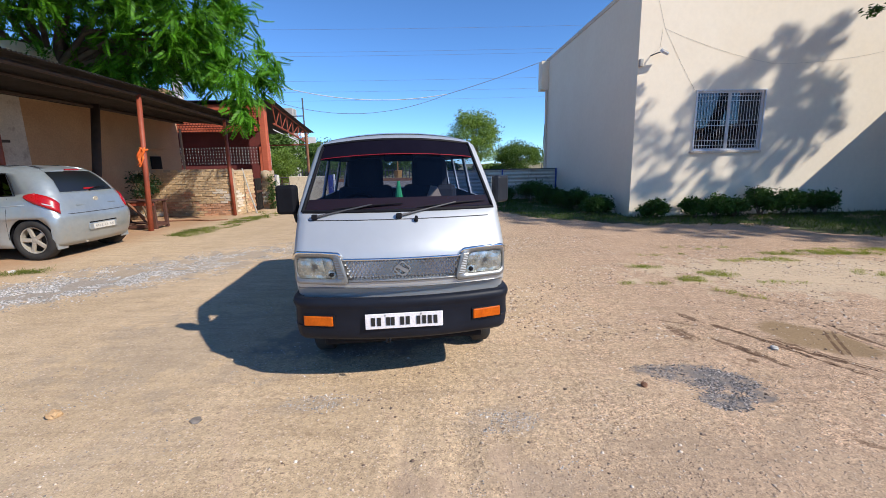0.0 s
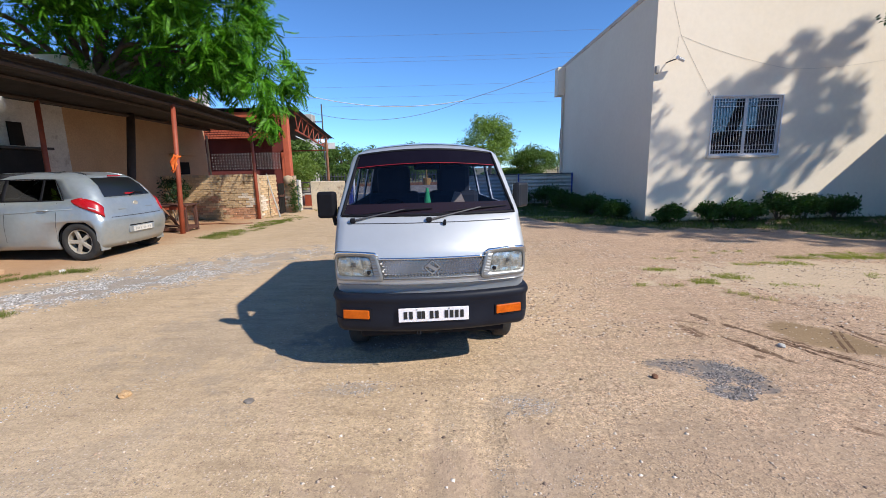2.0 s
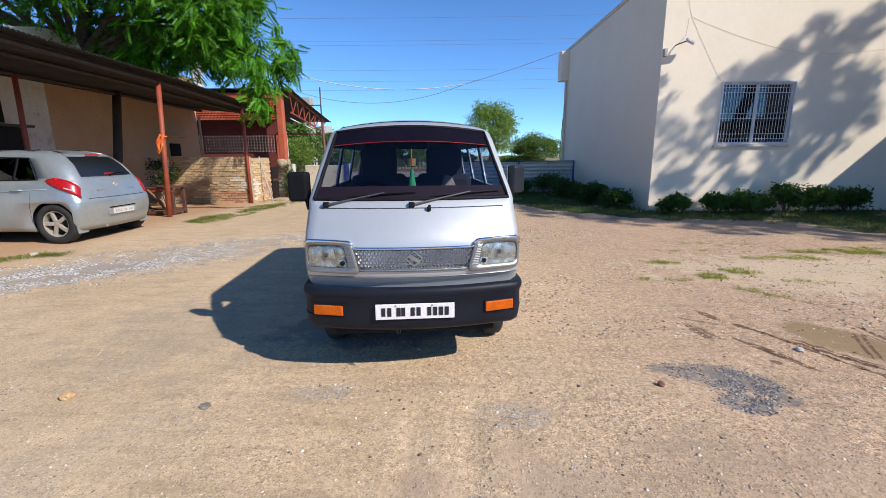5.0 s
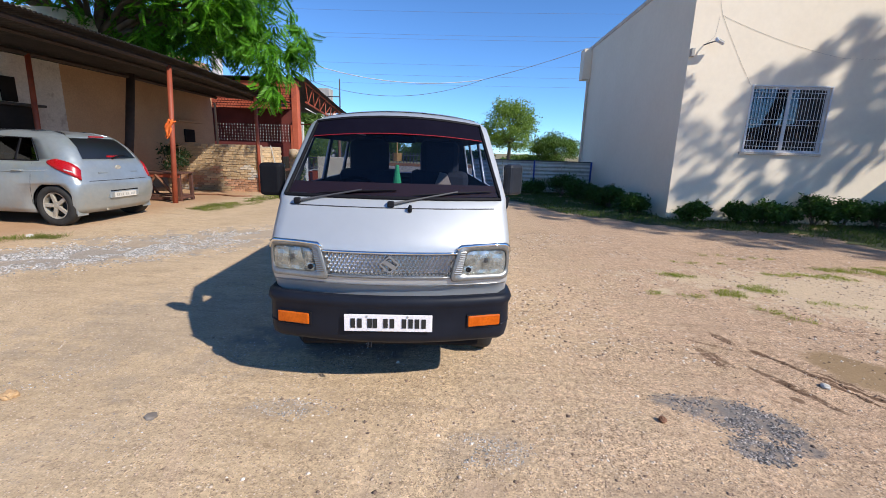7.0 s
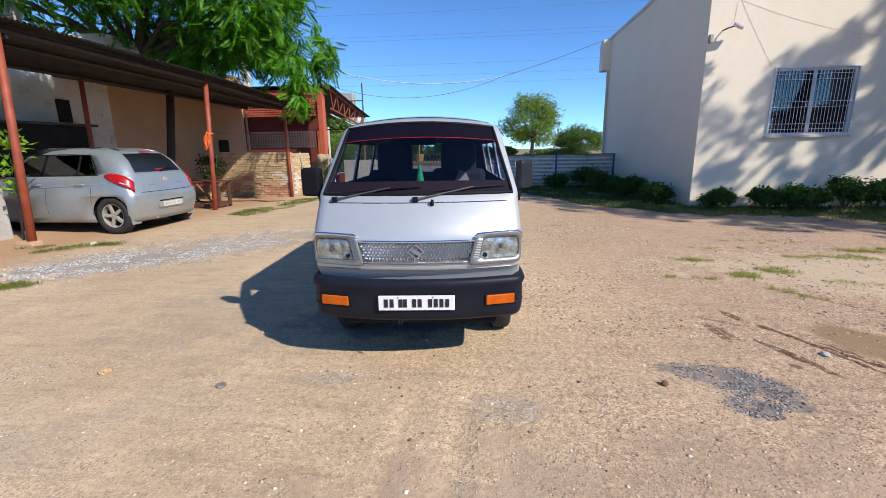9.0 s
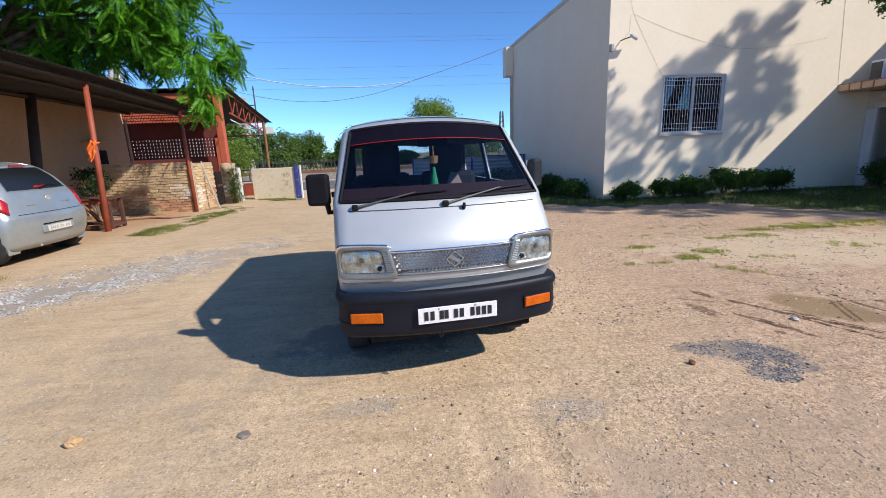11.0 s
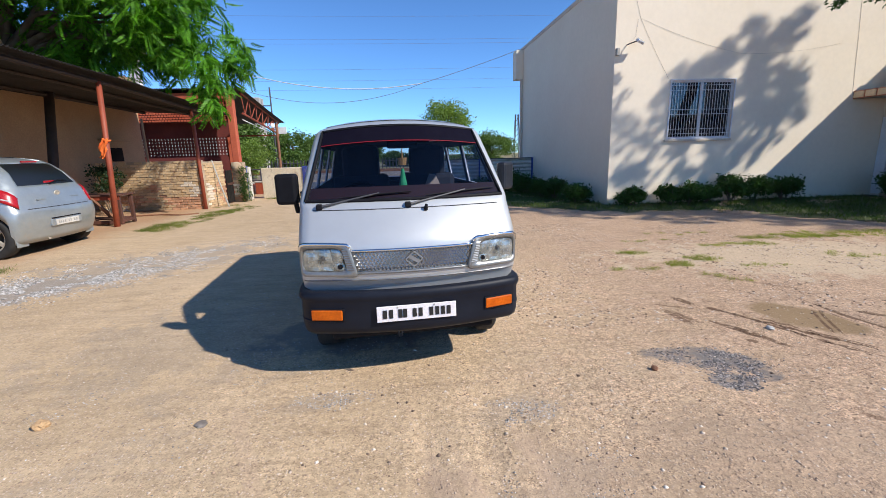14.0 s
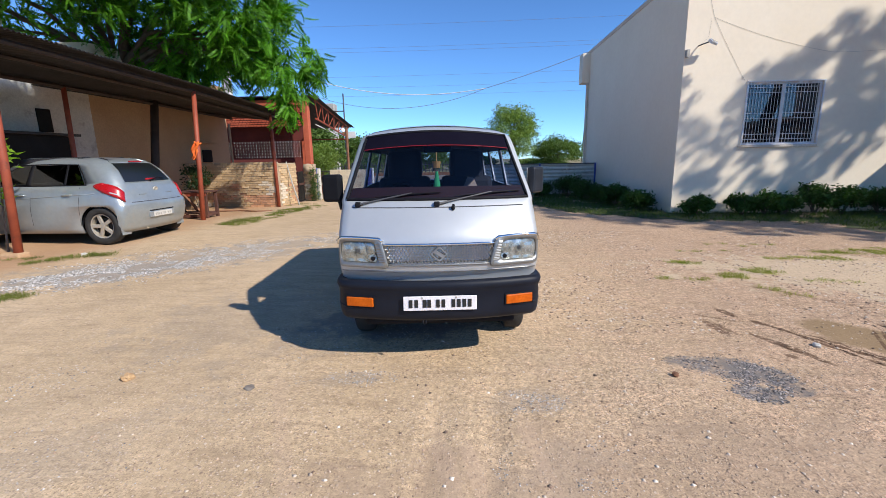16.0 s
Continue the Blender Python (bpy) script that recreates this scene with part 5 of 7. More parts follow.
# wipers and washer jet
for piv, tip in ((-0.565, 0.02), (-0.005, 0.60)):
    a = V.front(piv, 1.150, 0.018)
    c = V.front((piv * 0.35 + tip * 0.65), 1.224, 0.022)
    b = V.front(tip, 1.226, 0.014)
    wp = part("wiper", tubed([a, a.lerp(c, 0.3), c], [0.010, 0.007, 0.005], 6), "dark_metal", van, "dark grey windscreen wiper")
    part("blade", tubed([V.front(piv + 0.12, 1.198, 0.013), V.front((piv + tip) / 2 + 0.06, 1.216, 0.016), b], [0.004, 0.006, 0.004], 6), "black", wp)
    part("pivot", boxed(a.x - 0.022, a.x + 0.018, a.y - 0.012, a.y + 0.02, a.z - 0.018, a.z + 0.018, 0.008), "black", wp)
j = V.front(0.105, 1.115, 0.0)
part("washer_jet", tubed([j, j + Vector((0, -0.012, 0.018)), j + Vector((0.004, -0.012, 0.035))], [0.014, 0.012, 0.008], 8), "black", van)
# aerial-like door hinges on the pillar
for z in (1.22, 1.44):
    part("hinge", boxed(-V.at(z)[2] - 0.018, -V.at(z)[2] + 0.004, V.at(z)[0] + 0.24, V.at(z)[0] + 0.27, z - 0.02, z + 0.02, 0.005), "black", van)
part("gutter", tubed([Vector((-s_, y, 1.655)) for s_, y in ((0.575, 0.80), (0.588, 1.2), (0.588, 2.4), (0.575, 3.2))], 0.010, 6), "van_paint", van)
part("gutter", tubed([Vector((s_, y, 1.655)) for s_, y in ((0.575, 0.80), (0.588, 1.2), (0.588, 2.4), (0.575, 3.2))], 0.010, 6), "van_paint", van)
# cabin
part("cabin_floor", boxed(-0.64, 0.64, 0.2, 3.3, 0.42, 0.48), "cabin", van)
part("dashboard", boxed(-0.62, 0.62, 0.36, 0.66, 0.80, 1.165, 0.03), "dash", van)
part("instrument_hood", boxed(-0.52, -0.16, 0.50, 0.68, 1.15, 1.225, 0.025), "cabin", van)


def seat_mesh(cx, y, w):
    bm = bmesh.new()
    box(bm, cx - w / 2, cx + w / 2, y, y + 0.48, 0.62, 0.80, 0.05)
    box(bm, cx - w / 2, cx + w / 2, y + 0.44, y + 0.58, 0.74, 1.30, 0.05)
    box(bm, cx - w * 0.33, cx + w * 0.33, y + 0.46, y + 0.57, 1.24, 1.55, 0.05)
    return bm


for cx in (-0.30, 0.30):
    part("front_seat", seat_mesh(cx, 0.97, 0.50), "seat", van, "dark cloth front seat with headrest")
part("rear_bench", (lambda bm: (box(bm, -0.58, 0.58, 2.0, 2.5, 0.6, 0.78, 0.05), box(bm, -0.58, 0.58, 2.42, 2.58, 0.72, 1.18, 0.05), bm)[2])(bmesh.new()), "seat", van)
part("folded_cloth", (lambda bm: ([bm.verts.new(v) for v in ((0.20, 1.34, 1.02), (0.47, 1.34, 1.02), (0.36, 1.37, 1.28), (0.30, 1.37, 1.29), (0.20, 1.40, 1.02), (0.47, 1.40, 1.02))], bmesh.ops.convex_hull(bm, input=bm.verts), bm)[2])(bmesh.new()), "beige", van, "beige cloth on the seat back")
stw = bmesh.new()
cst = Vector((-0.32, 0.80, 1.12))
pts = [cst + Vector((0.19 * math.cos(a), 0.13 * math.sin(a), 0.13 * math.sin(a))) for a in np.linspace(0, 2 * math.pi, 25)]
tube(stw, pts, 0.014, 6, cap=False)
tube(stw, [cst - Vector((0.18, 0, 0)), cst + Vector((0.18, 0, 0))], 0.012, 6)
part("steering_wheel", stw, "black", van)
part("rear_view_mirror", boxed(-0.10, 0.12, 0.66, 0.69, 1.50, 1.56, 0.012), "black", van)
for x, z0, z1, r0, r1, mt, nm in ((0.0, 1.42, 1.50, 0.004, 0.004, "gold", "hanging_string"), (0.0, 1.385, 1.435, 0.028, 0.034, "gold", "gold_charm"), (0.0, 1.245, 1.36, 0.030, 0.010, "green_tassel", "green_tassel")):
    part(nm, tubed([(x, 0.60, z0), (x, 0.60, (z0 + z1) / 2), (x, 0.60, z1)], [r0, (r0 + r1) / 2, r1], 10), mt, van)
for s in (1, -1):
    wheel(van, 0.625 * s, 0.83, 0.27, 0.145, s, 0.165, 8)
    wheel(van, 0.60 * s, 2.62, 0.27, 0.145, s, 0.165, 8)
    part("tail_lamp", boxed(0.56 * s - 0.07, 0.56 * s + 0.07, 3.345, 3.395, 0.72, 0.95, 0.02), "red_lens", van)
part("rear_bumper", boxed(-0.70, 0.70, 3.38, 3.46, 0.40, 0.58, 0.03), "bumper", van)
# arch the roof, so that the windscreen's top edge and the roof bow up in the middle
for o in van.children:
    if o.type == "MESH" and not o.name.startswith(("door_mirror", "wheel")):
        for v in o.data.vertices:
            k = min(max((v.co.z - 1.2) / 0.45, 0.0), 1.0)
            v.co.z += k * (0.012 - 0.040 * (v.co.x / 0.58) ** 2)

# --- the parked hatchback, its tail to the yard ---
car = thing("hatchback_car", "dusty silver hatchback parked nose-in under the shed", "car", pose(-9.88, 8.10, 0.055, 0, 0, -91) @ Matrix.Scale(1.035, 4))
C = Shell([
    (0.20, 0.20, 3.74, 0.80, 0.15, 0.04), (0.35, 0.04, 3.80, 0.835, 0.20, 0.06), (0.50, 0.00, 3.84, 0.850, 0.22, 0.085), (0.62, 0.01, 3.845, 0.855, 0.24, 0.10),
    (0.70, 0.04, 3.835, 0.855, 0.25, 0.12), (0.73, 0.06, 3.81, 0.853, 0.25, 0.13), (0.82, 0.14, 3.785, 0.848, 0.26, 0.15), (0.90, 0.30, 3.765, 0.838, 0.27, 0.17), (0.96, 0.75, 3.75, 0.825, 0.25, 0.18), (1.00, 0.98, 3.735, 0.805, 0.20, 0.20),
    (1.10, 1.14, 3.68, 0.765, 0.15, 0.19), (1.25, 1.38, 3.58, 0.70, 0.12, 0.18), (1.38, 1.62, 3.43, 0.64, 0.12, 0.17), (1.45, 1.85, 3.30, 0.59, 0.15, 0.18),
    (1.485, 2.1, 3.12, 0.51, 0.18, 0.2), (1.505, 2.4, 2.75, 0.35, 0.2, 0.2)], 0.12, 0.10)


def cblend(z, c, r, sign, u0, u1):
    if z < 0.68:
        return c + sign * math.sqrt(max(r ** 2 - (z - 0.32) ** 2, 0.0006))
    lean = float(np.interp(z, [1.00, 1.40], [u0, u1]))
    k = min(1, (z - 0.68) / 0.32)
    return (c + sign * 0.025) * (1 - k) + lean * k


RW = lambda z: min(float(np.interp(z, [0.9, 1.05, 1.40], [0.60, 0.585, 0.455])), C.at(z)[2] * 0.72)
cc = [("f", 0.0), ("f", lambda z: C.at(z)[2] * 0.35), ("f", lambda z: C.at(z)[2] * 0.62), ("cf", 0.0), ("cf", 0.5), ("cf", 1.0),
      ("s", lambda z: cblend(z, 0.79, 0.35, -1, 1.22, 1.80)), ("s", lambda z: cblend(z, 0.79, 0.35, 1, 2.02, 2.06)), ("s", lambda z: 2.12),
      ("s", lambda z: float(np.interp(z, [0.3, 1.0, 1.4], [2.6, 2.72, 2.72]))), ("s", lambda z: float(np.interp(z, [0.3, 1.0, 1.4], [2.66, 2.77, 2.76]))),
      ("s", lambda z: cblend(z, 3.325, 0.37, -1, 3.13, 2.90) if z < 1.44 else 2.80), ("s", lambda z: min(cblend(z, 3.325, 0.37, 1, 3.42, 3.10), C.pos("cr", 0.0, z).y - 0.004) if z < 1.44 else 2.90),
      ("cr", 0.0), ("cr", 0.5), ("cr", 1.0), ("r", RW), ("r", lambda z: RW(z) * 0.5), ("r", 0.0)]
crow = [0.20, 0.28, 0.35, 0.43, 0.50, 0.56, 0.62, 0.66, 0.70, 0.73, 0.78, 0.82, 0.90, 0.96, 1.00, 1.03, 1.06, 1.10, 1.18, 1.25, 1.32, 1.37, 1.39, 1.42, 1.45, 1.47, 1.485, 1.495, 1.505]


def car_region(z, j, side):
    if z < 0.67 and j in (6, 11):
        return None
    if 1.03 < z < 1.37 and j in (6, 8, 10):
        return {6: "front_door_glass", 8: "rear_door_glass", 10: "quarter_glass"}[j] + ("" if side > 0 else "_far")
    if 1.03 < z < 1.37 and j in (7, 9):
        return "pillar_trim %d %d" % (j, side)
    if 1.06 < z < 1.39 and j >= 16:
        return "rear_glass"
    if 1.03 < z < 1.39 and j <= 1:
        return "windscreen"
    return "body"


for k, bm in C.build(crow, cc, car_region).items():
    if k == "body":
        skin(part("body", bm, "car_paint", car), 0.02)
    elif k.startswith("pillar_trim"):
        skin(part("pillar_trim", bm, "black", car, "black window pillar trim"), 0.02)
    else:
        part(k.replace("_far", ""), bm, "glass_rear" if k == "rear_glass" else "glass_dark", car, smooth=True).visible_shadow = False


def outward(p, q):
    """q pushed out from the car's middle line by p."""
    d = Vector((q.x, (q.y - 2.0) * 0.5, 0)).normalized()
    return q + d * p


def car_patch(path, zlo, zhi, out, n=12, m=4, side=1):
    bm, rws = bmesh.new(), []
    for i in range(n + 1):
        u = i / n
        k, v = path(u)
        col = []
        for o in (out, -0.01):
            for j in range(m + 1):
                z = zlo(u) + (zhi(u) - zlo(u)) * j / m
                q = outward(o, C.pos(k, v, z))
                col.append(bm.verts.new((q.x * side, q.y, q.z)))
        rws.append(col)
    w = m + 1
    for a, b in zip(rws, rws[1:]):
        for j in range(m):
            bm.faces.new((a[j], b[j], b[j + 1], a[j + 1]))
        bm.faces.new((a[0], a[w], b[w], b[0]))
        bm.faces.new((a[m], b[m], b[w + m], a[w + m]))
    for col in (rws[0], rws[-1]):
        for j in range(m):
            bm.faces.new((col[j], col[j + 1], col[w + j + 1], col[w + j]))
    return bm


def tail_path(u):
    if u < 0.38:
        return "s", 3.27 + u / 0.38 * 0.20
    return "cr", (u - 0.38) / 0.62


for s in (1, -1):
    tl = part("tail_lamp", car_patch(tail_path, lambda u: 1.0 - 0.27 * u ** 0.9, lambda u: 1.03 + 0.055 * math.sin(math.pi * u) - 0.14 * u ** 2, 0.014, side=s), "red_lens", car, "long red tail lamp sweeping round the corner", smooth=True)
    part("reversing_lens", car_patch(lambda u: tail_path(0.52 + 0.28 * u), lambda u: 0.890 - 0.05 * u, lambda u: 0.912 - 0.055 * u, 0.016, 6, 2, s), "clear_lens", tl, "clear inner lens", smooth=True)
    for ya in (2.09, 2.98):
        part("door_seam", tubed([C.pos("s", ya + dz, z) + Vector((0.001, 0, 0)) if s > 0 else Vector((-C.at(z)[2] - 0.001, ya + dz, z)) for z, dz in ((0.34, -0.02), (0.6, 0), (0.8, 0.03), (0.99, 0.05))], 0.004, 5), "cabin", car)
    for ya in (1.95, 2.80):
        x = C.at(0.86)[2] + 0.012
        part("door_handle", tubed([(s * (x - 0.012), ya - 0.09, 0.86), (s * (x + 0.012), ya - 0.07, 0.865), (s * (x + 0.012), ya + 0.07, 0.87), (s * (x - 0.012), ya + 0.09, 0.87)], 0.013, 8), "car_paint", car, smooth=True)
    bm = lathe(bmesh.new(), [(0.375, -0.10), (0.375, 0.10)], 24, Matrix.Translation((0.70 * s, 3.325, 0.32)))
    bmesh.ops.delete(bm, geom=[v for v in bm.verts if v.co.z < 0.30 or v.co.y > 3.63], context="VERTS")
    part("arch_lining", bm, "black", car)
    part("belt_crease", tubed([Vector((s * (C.at(z)[2] + 0.001), y, z)) for y, z in ((1.2, 0.78), (2.0, 0.815), (2.8, 0.855), (3.3, 0.885))], 0.007, 6), "car_paint", car, smooth=True)
    part("window_trim", tubed([Vector((s * (C.at(z)[2] + 0.002), y, z)) for y, z in ((1.25, 1.022), (2.1, 1.024), (2.9, 1.026), (3.14, 1.03), (3.05, 1.20), (2.93, 1.37), (2.4, 1.383), (1.85, 1.378))], 0.010, 6), "black", car)
    mp = part("mud_flap", boxed(0.70 * s - 0.10, 0.70 * s + 0.10, 3.645, 3.66, 0.16, 0.40, 0.006), "car_paint", car)
    wheel(car, 0.745 * s, 0.79, 0.325, 0.19, s, 0.222, 5)
    wheel(car, 0.745 * s, 3.325, 0.325, 0.19, s, 0.222, 5)
    part("headlamp", car_patch(lambda u: ("cf", 0.1 + 0.7 * u), lambda u: 0.66 + 0.1 * u, lambda u: 0.76 + 0.08 * u, 0.008, 8, 3, s), "clear_lens", car, smooth=True)
yb = lambda z, x=0: C.pos("r", x, z).y
part("plate_recess", boxed(-0.32, 0.32, yb(0.47) - 0.03, yb(0.47, 0.3) + 0.020, 0.405, 0.530, 0.02), "car_paint", car)
# black strip drawing the shadow line along the recess's top
part("recess_edge", boxed(-0.30, 0.30, yb(0.53) - 0.02, yb(0.53) + 0.004, 0.528, 0.545, 0.004), "black", car)
np_ = part("number_plate", boxed(-0.24, 0.24, yb(0.47) + 0.006, yb(0.47) + 0.016, 0.418, 0.508, 0.004), "whitewash", car, "greyish number plate with dark bars")
for x0, x1 in ((-0.20, -0.17), (-0.15, -0.12), (-0.07, -0.045), (-0.03, -0.005), (0.05, 0.075), (0.09, 0.115), (0.13, 0.155), (0.17, 0.195)):
    part("plate_bar", boxed(x0, x1, yb(0.47) + 0.015, yb(0.47) + 0.018, 0.444, 0.482), "concrete", np_)
part("tailgate_seam", tubed([C.pos("r", x, 0.715) + Vector((0, 0.004, 0)) for x in np.linspace(-0.62, 0.62, 15)], 0.005, 5), "cabin", car)
part("badge", lathe(bmesh.new(), [(0.058, 0), (0.05, 0.012), (0.03, 0.012), (0.028, 0.006)], 20, Matrix.Translation((0, yb(0.92), 0.92)) @ Matrix.Rotation(math.pi / 2, 4, "Z") @ Matrix.Scale(0.7, 4, (0, 0, 1))), "rim", car, "plain oval silver badge")
for x in (-0.33, 0.33):
    part("badge_bar", boxed(x - 0.09, x + 0.09, yb(0.84, 0.33) - 0.004, yb(0.84, 0.33) + 0.006, 0.83, 0.85, 0.002), "car_paint", car)
part("brake_light", boxed(-0.14, 0.14, 3.415, 3.45, 1.405, 1.43, 0.006), "red_lens", car, "high red brake light above the rear glass")
part("rear_wiper", tubed([C.pos("r", 0.05, 1.07) + Vector((0, 0.02, 0)), C.pos("r", -0.18, 1.12) + Vector((0, 0.02, 0)), C.pos("r", -0.36, 1.10) + Vector((0, 0.02, 0))], [0.014, 0.01, 0.006], 6), "black", car)
part("glass_sticker", boxed(-0.13, 0.12, yb(1.10) - 0.0, yb(1.10) + 0.006, 1.085, 1.115), "red_lens", car)
part("underbody", boxed(-0.70, 0.70, 0.35, 3.52, 0.19, 0.30, 0.02), "black", car)
part("exhaust", tubed([(0.30, 3.5, 0.24), (0.30, 3.74, 0.23)], 0.028, 10), "rim", car)
part("cabin_floor", boxed(-0.70, 0.70, 0.9, 3.4, 0.30, 0.36), "cabin", car)
for cx in (-0.36, 0.36):
    part("front_seat", (lambda bm: (box(bm, cx - 0.25, cx + 0.25, 1.75, 2.25, 0.4, 0.6, 0.05), box(bm, cx - 0.25, cx + 0.25, 2.2, 2.36, 0.5, 1.12, 0.05), box(bm, cx - 0.13, cx + 0.13, 2.25, 2.35, 1.1, 1.28, 0.04), bm)[3])(bmesh.new()), "seat", car)
part("rear_seat", (lambda bm: (box(bm, -0.62, 0.62, 2.6, 3.0, 0.4, 0.6, 0.05), box(bm, -0.62, 0.62, 2.98, 3.14, 0.5, 1.05, 0.05), bm)[2])(bmesh.new()), "seat", car)

# ---- things by the shed ----
M["bench_wood"] = surface("dark_stained_wood", (0.06, 0.024, 0.016), (0.13, 0.05, 0.03), 0.8, coarse=5, fine=50, relief=0.3)
bench = thing("wooden_bench", "rough reddish-brown wooden stand with crossed braces by the post", "bench", Matrix.Translation((-7.28, 11.05, 0.05)) @ Matrix.Rotation(0.06, 4, "Z") @ Matrix.Scale(1.08, 4))
for y in (-0.24, -0.08, 0.08, 0.24):
    part("top_plank", boxed(-0.55, 0.55, y - 0.07, y + 0.07, 0.62, 0.655, 0.006), "bench_wood", bench)
for x in (-0.48, 0.48):
    for y in (-0.24, 0.24):
        part("leg", boxed(x - 0.035, x + 0.035, y - 0.035, y + 0.035, 0, 0.62, 0.006), "bench_wood", bench)
    part("foot_rail", boxed(x - 0.03, x + 0.03, -0.21, 0.21, 0.05, 0.11, 0.005), "bench_wood", bench)
for y in (-0.26,):
    part("brace", tubed([(-0.44, y, 0.08), (0.0, y - 0.01, 0.60)], 0.028, 6), "wood", bench)
    part("brace", tubed([(0.44, y - 0.02, 0.08), (-0.02, y - 0.03, 0.60)], 0.028, 6), "wood", bench)
    part("low_rail", boxed(-0.5, 0.5, y - 0.02, y + 0.02, 0.03, 0.10, 0.005), "bench_wood", bench)
for x0, x1, y0, y1 in ((-0.40, -0.30, -0.10, 0.16), (-0.20, -0.36, 0.12, -0.20), (0.05, -0.12, 0.22, -0.05), (0.30, 0.12, -0.15, 0.2)):
    part("stored_pole", tubed([(x0, y0, 0.06), (x1, y1, 0.61)], 0.030, 6), "wood", bench)
part("low_shelf", boxed(-0.46, 0.46, -0.2, 0.2, 0.11, 0.14, 0.005), "bench_wood", bench)
part("apron", boxed(-0.52, 0.52, -0.285, -0.262, 0.54, 0.618, 0.004), "rust_red", bench)
flag = thing("orange_cloth", "bright orange cloth tied round the red post", "cloth")
bm = bmesh.new()
c = shed_at(10.58) + Vector((0.075, 0, 0))
rngf = random.Random(4)
rows_ = []
for i in range(11):
    t = i / 10
    z = 1.98 - 0.40 * t
    wdt = 0.055 + 0.075 * math.sin(math.pi * min(1, t * 1.25)) * (0.7 + 0.3 * rngf.random())
    rows_.append([bm.verts.new((c.x - 0.10 * t - wdt * 0.9 + 1.7 * wdt * j / 6 + 0.02 * math.sin(i), c.y - 0.075 - 0.03 * math.sin(j * 1.9 + i * 0.8), z + 0.03 * math.sin(j * 1.3))) for j in range(7)])
for a, b in zip(rows_, rows_[1:]):
    for j in range(6):
        bm.faces.new((a[j], a[j + 1], b[j + 1], b[j]))
cl = part("drape", bm, "orange_cloth", flag, smooth=True)
s_ = cl.modifiers.new("thickness", "SOLIDIFY")
s_.thickness = 0.006
part("knot", tubed([(c.x + 0.066 * math.cos(a), c.y + 0.066 * math.sin(a), 1.95 + 0.01 * math.sin(3 * a)) for a in np.linspace(0, 2 * math.pi, 13)], 0.018, 6), "orange_cloth", flag)
stick = thing("bamboo_stick", "grey bamboo stick leaning on the brick wall", "stick")
part("shaft", tubed([(-5.75, 14.6, 0.0), (-6.0, 14.75, 0.75), (-6.22, 14.9, 1.48)], [0.025, 0.023, 0.018], 7), "concrete", stick)
pipe = thing("ground_hose", "brown hose lying on the earth by the shed", "hose")
part("tube", tubed([(-7.6, 12.6, 0.04), (-6.9, 12.75, 0.04), (-6.3, 12.55, 0.03), (-5.9, 12.8, 0.02)], 0.022, 6), "wood", pipe)
pillar = thing("concrete_pillar", "weathered grey concrete pillar beside the red post", "pillar")
part("shaft", boxed(-8.35, -8.02, 6.45, 6.75, 0.0, 0.95, 0.03), "concrete", pillar)

# ---- stones ----


def stone(name, label, x, y, r, flat, material, seed):
    rr = random.Random(seed)
    bm = bmesh.new()
    bmesh.ops.create_icosphere(bm, subdivisions=3, radius=1)
    for v in bm.verts:
        k = 1 + 0.30 * noise.noise(v.co * 1.9 + Vector((seed, 0, 0))) + 0.16 * noise.noise(v.co * 5 + Vector((0, seed, 0)))
        v.co = Vector((v.co.x * r * k, v.co.y * r * k * 0.8, v.co.z * r * flat * k))
    o = part(name, bm, material)
    o.location = (x, y, soil(x, y) + r * flat * 0.55)
    o.rotation_euler = (0, 0, rr.random() * 6)
    return tagged(o, label, "stone")


stone("stone", "rough yellow-tan lump of stone on the sand", -2.305, 2.51, 0.042, 0.7, "tan_stone", 1)
stone("stone", "flat grey stone pressed into the sand", -1.385, 2.40, 0.038, 0.22, "ballast", 2)
stone("stone", "small dark brown stone beside the pothole", 1.44, 2.64, 0.026, 0.7, "wood", 3)
stone("stone", "pale stone lying on the muddy ruts", 2.71, 3.12, 0.032, 0.5, "whitewash", 4)
stone("stone", "small pale stone on the grit", 2.35, 1.75, 0.015, 0.6, "tan_stone", 5)
stone("stone", "whitish lump on the grass edge by the shed", -6.05, 6.3, 0.05, 0.6, "whitewash", 6)

rng = np.random.default_rng(11)


def strew(name, label, n, place, lo, hi, material, seed, lift=-0.03):
    r_ = np.random.default_rng(seed)
    xy = place(r_, n)
    n = len(xy)
    s = lo + (hi - lo) * r_.random(n) ** 2.2
    z = relief(xy[:, 0], xy[:, 1]) + s * lift
    p = np.column_stack([xy, z])
    vs, fs, off = [], [], 0
    for k in range(6):
        sel = np.arange(n) % 6 == k
        tv, tf = pebble(seed * 10 + k)
        a = r_.normal(size=(sel.sum(), 3)) * (1, 1, 0.25)
        a /= np.linalg.norm(a, axis=1, keepdims=True)
        up = np.tile((0.0, 0.0, 1.0), (sel.sum(), 1))
        b = np.cross(up, a)
        b /= np.linalg.norm(b, axis=1, keepdims=True)
        v, f = scatter(p[sel], (a, b, np.cross(a, b)), s[sel], tv, tf)
        vs.append(v)
        fs.append(f + off)
        off += len(v)
    return mesh_from(name, np.concatenate(vs), np.concatenate(fs), material, label=label, kind="stuff")


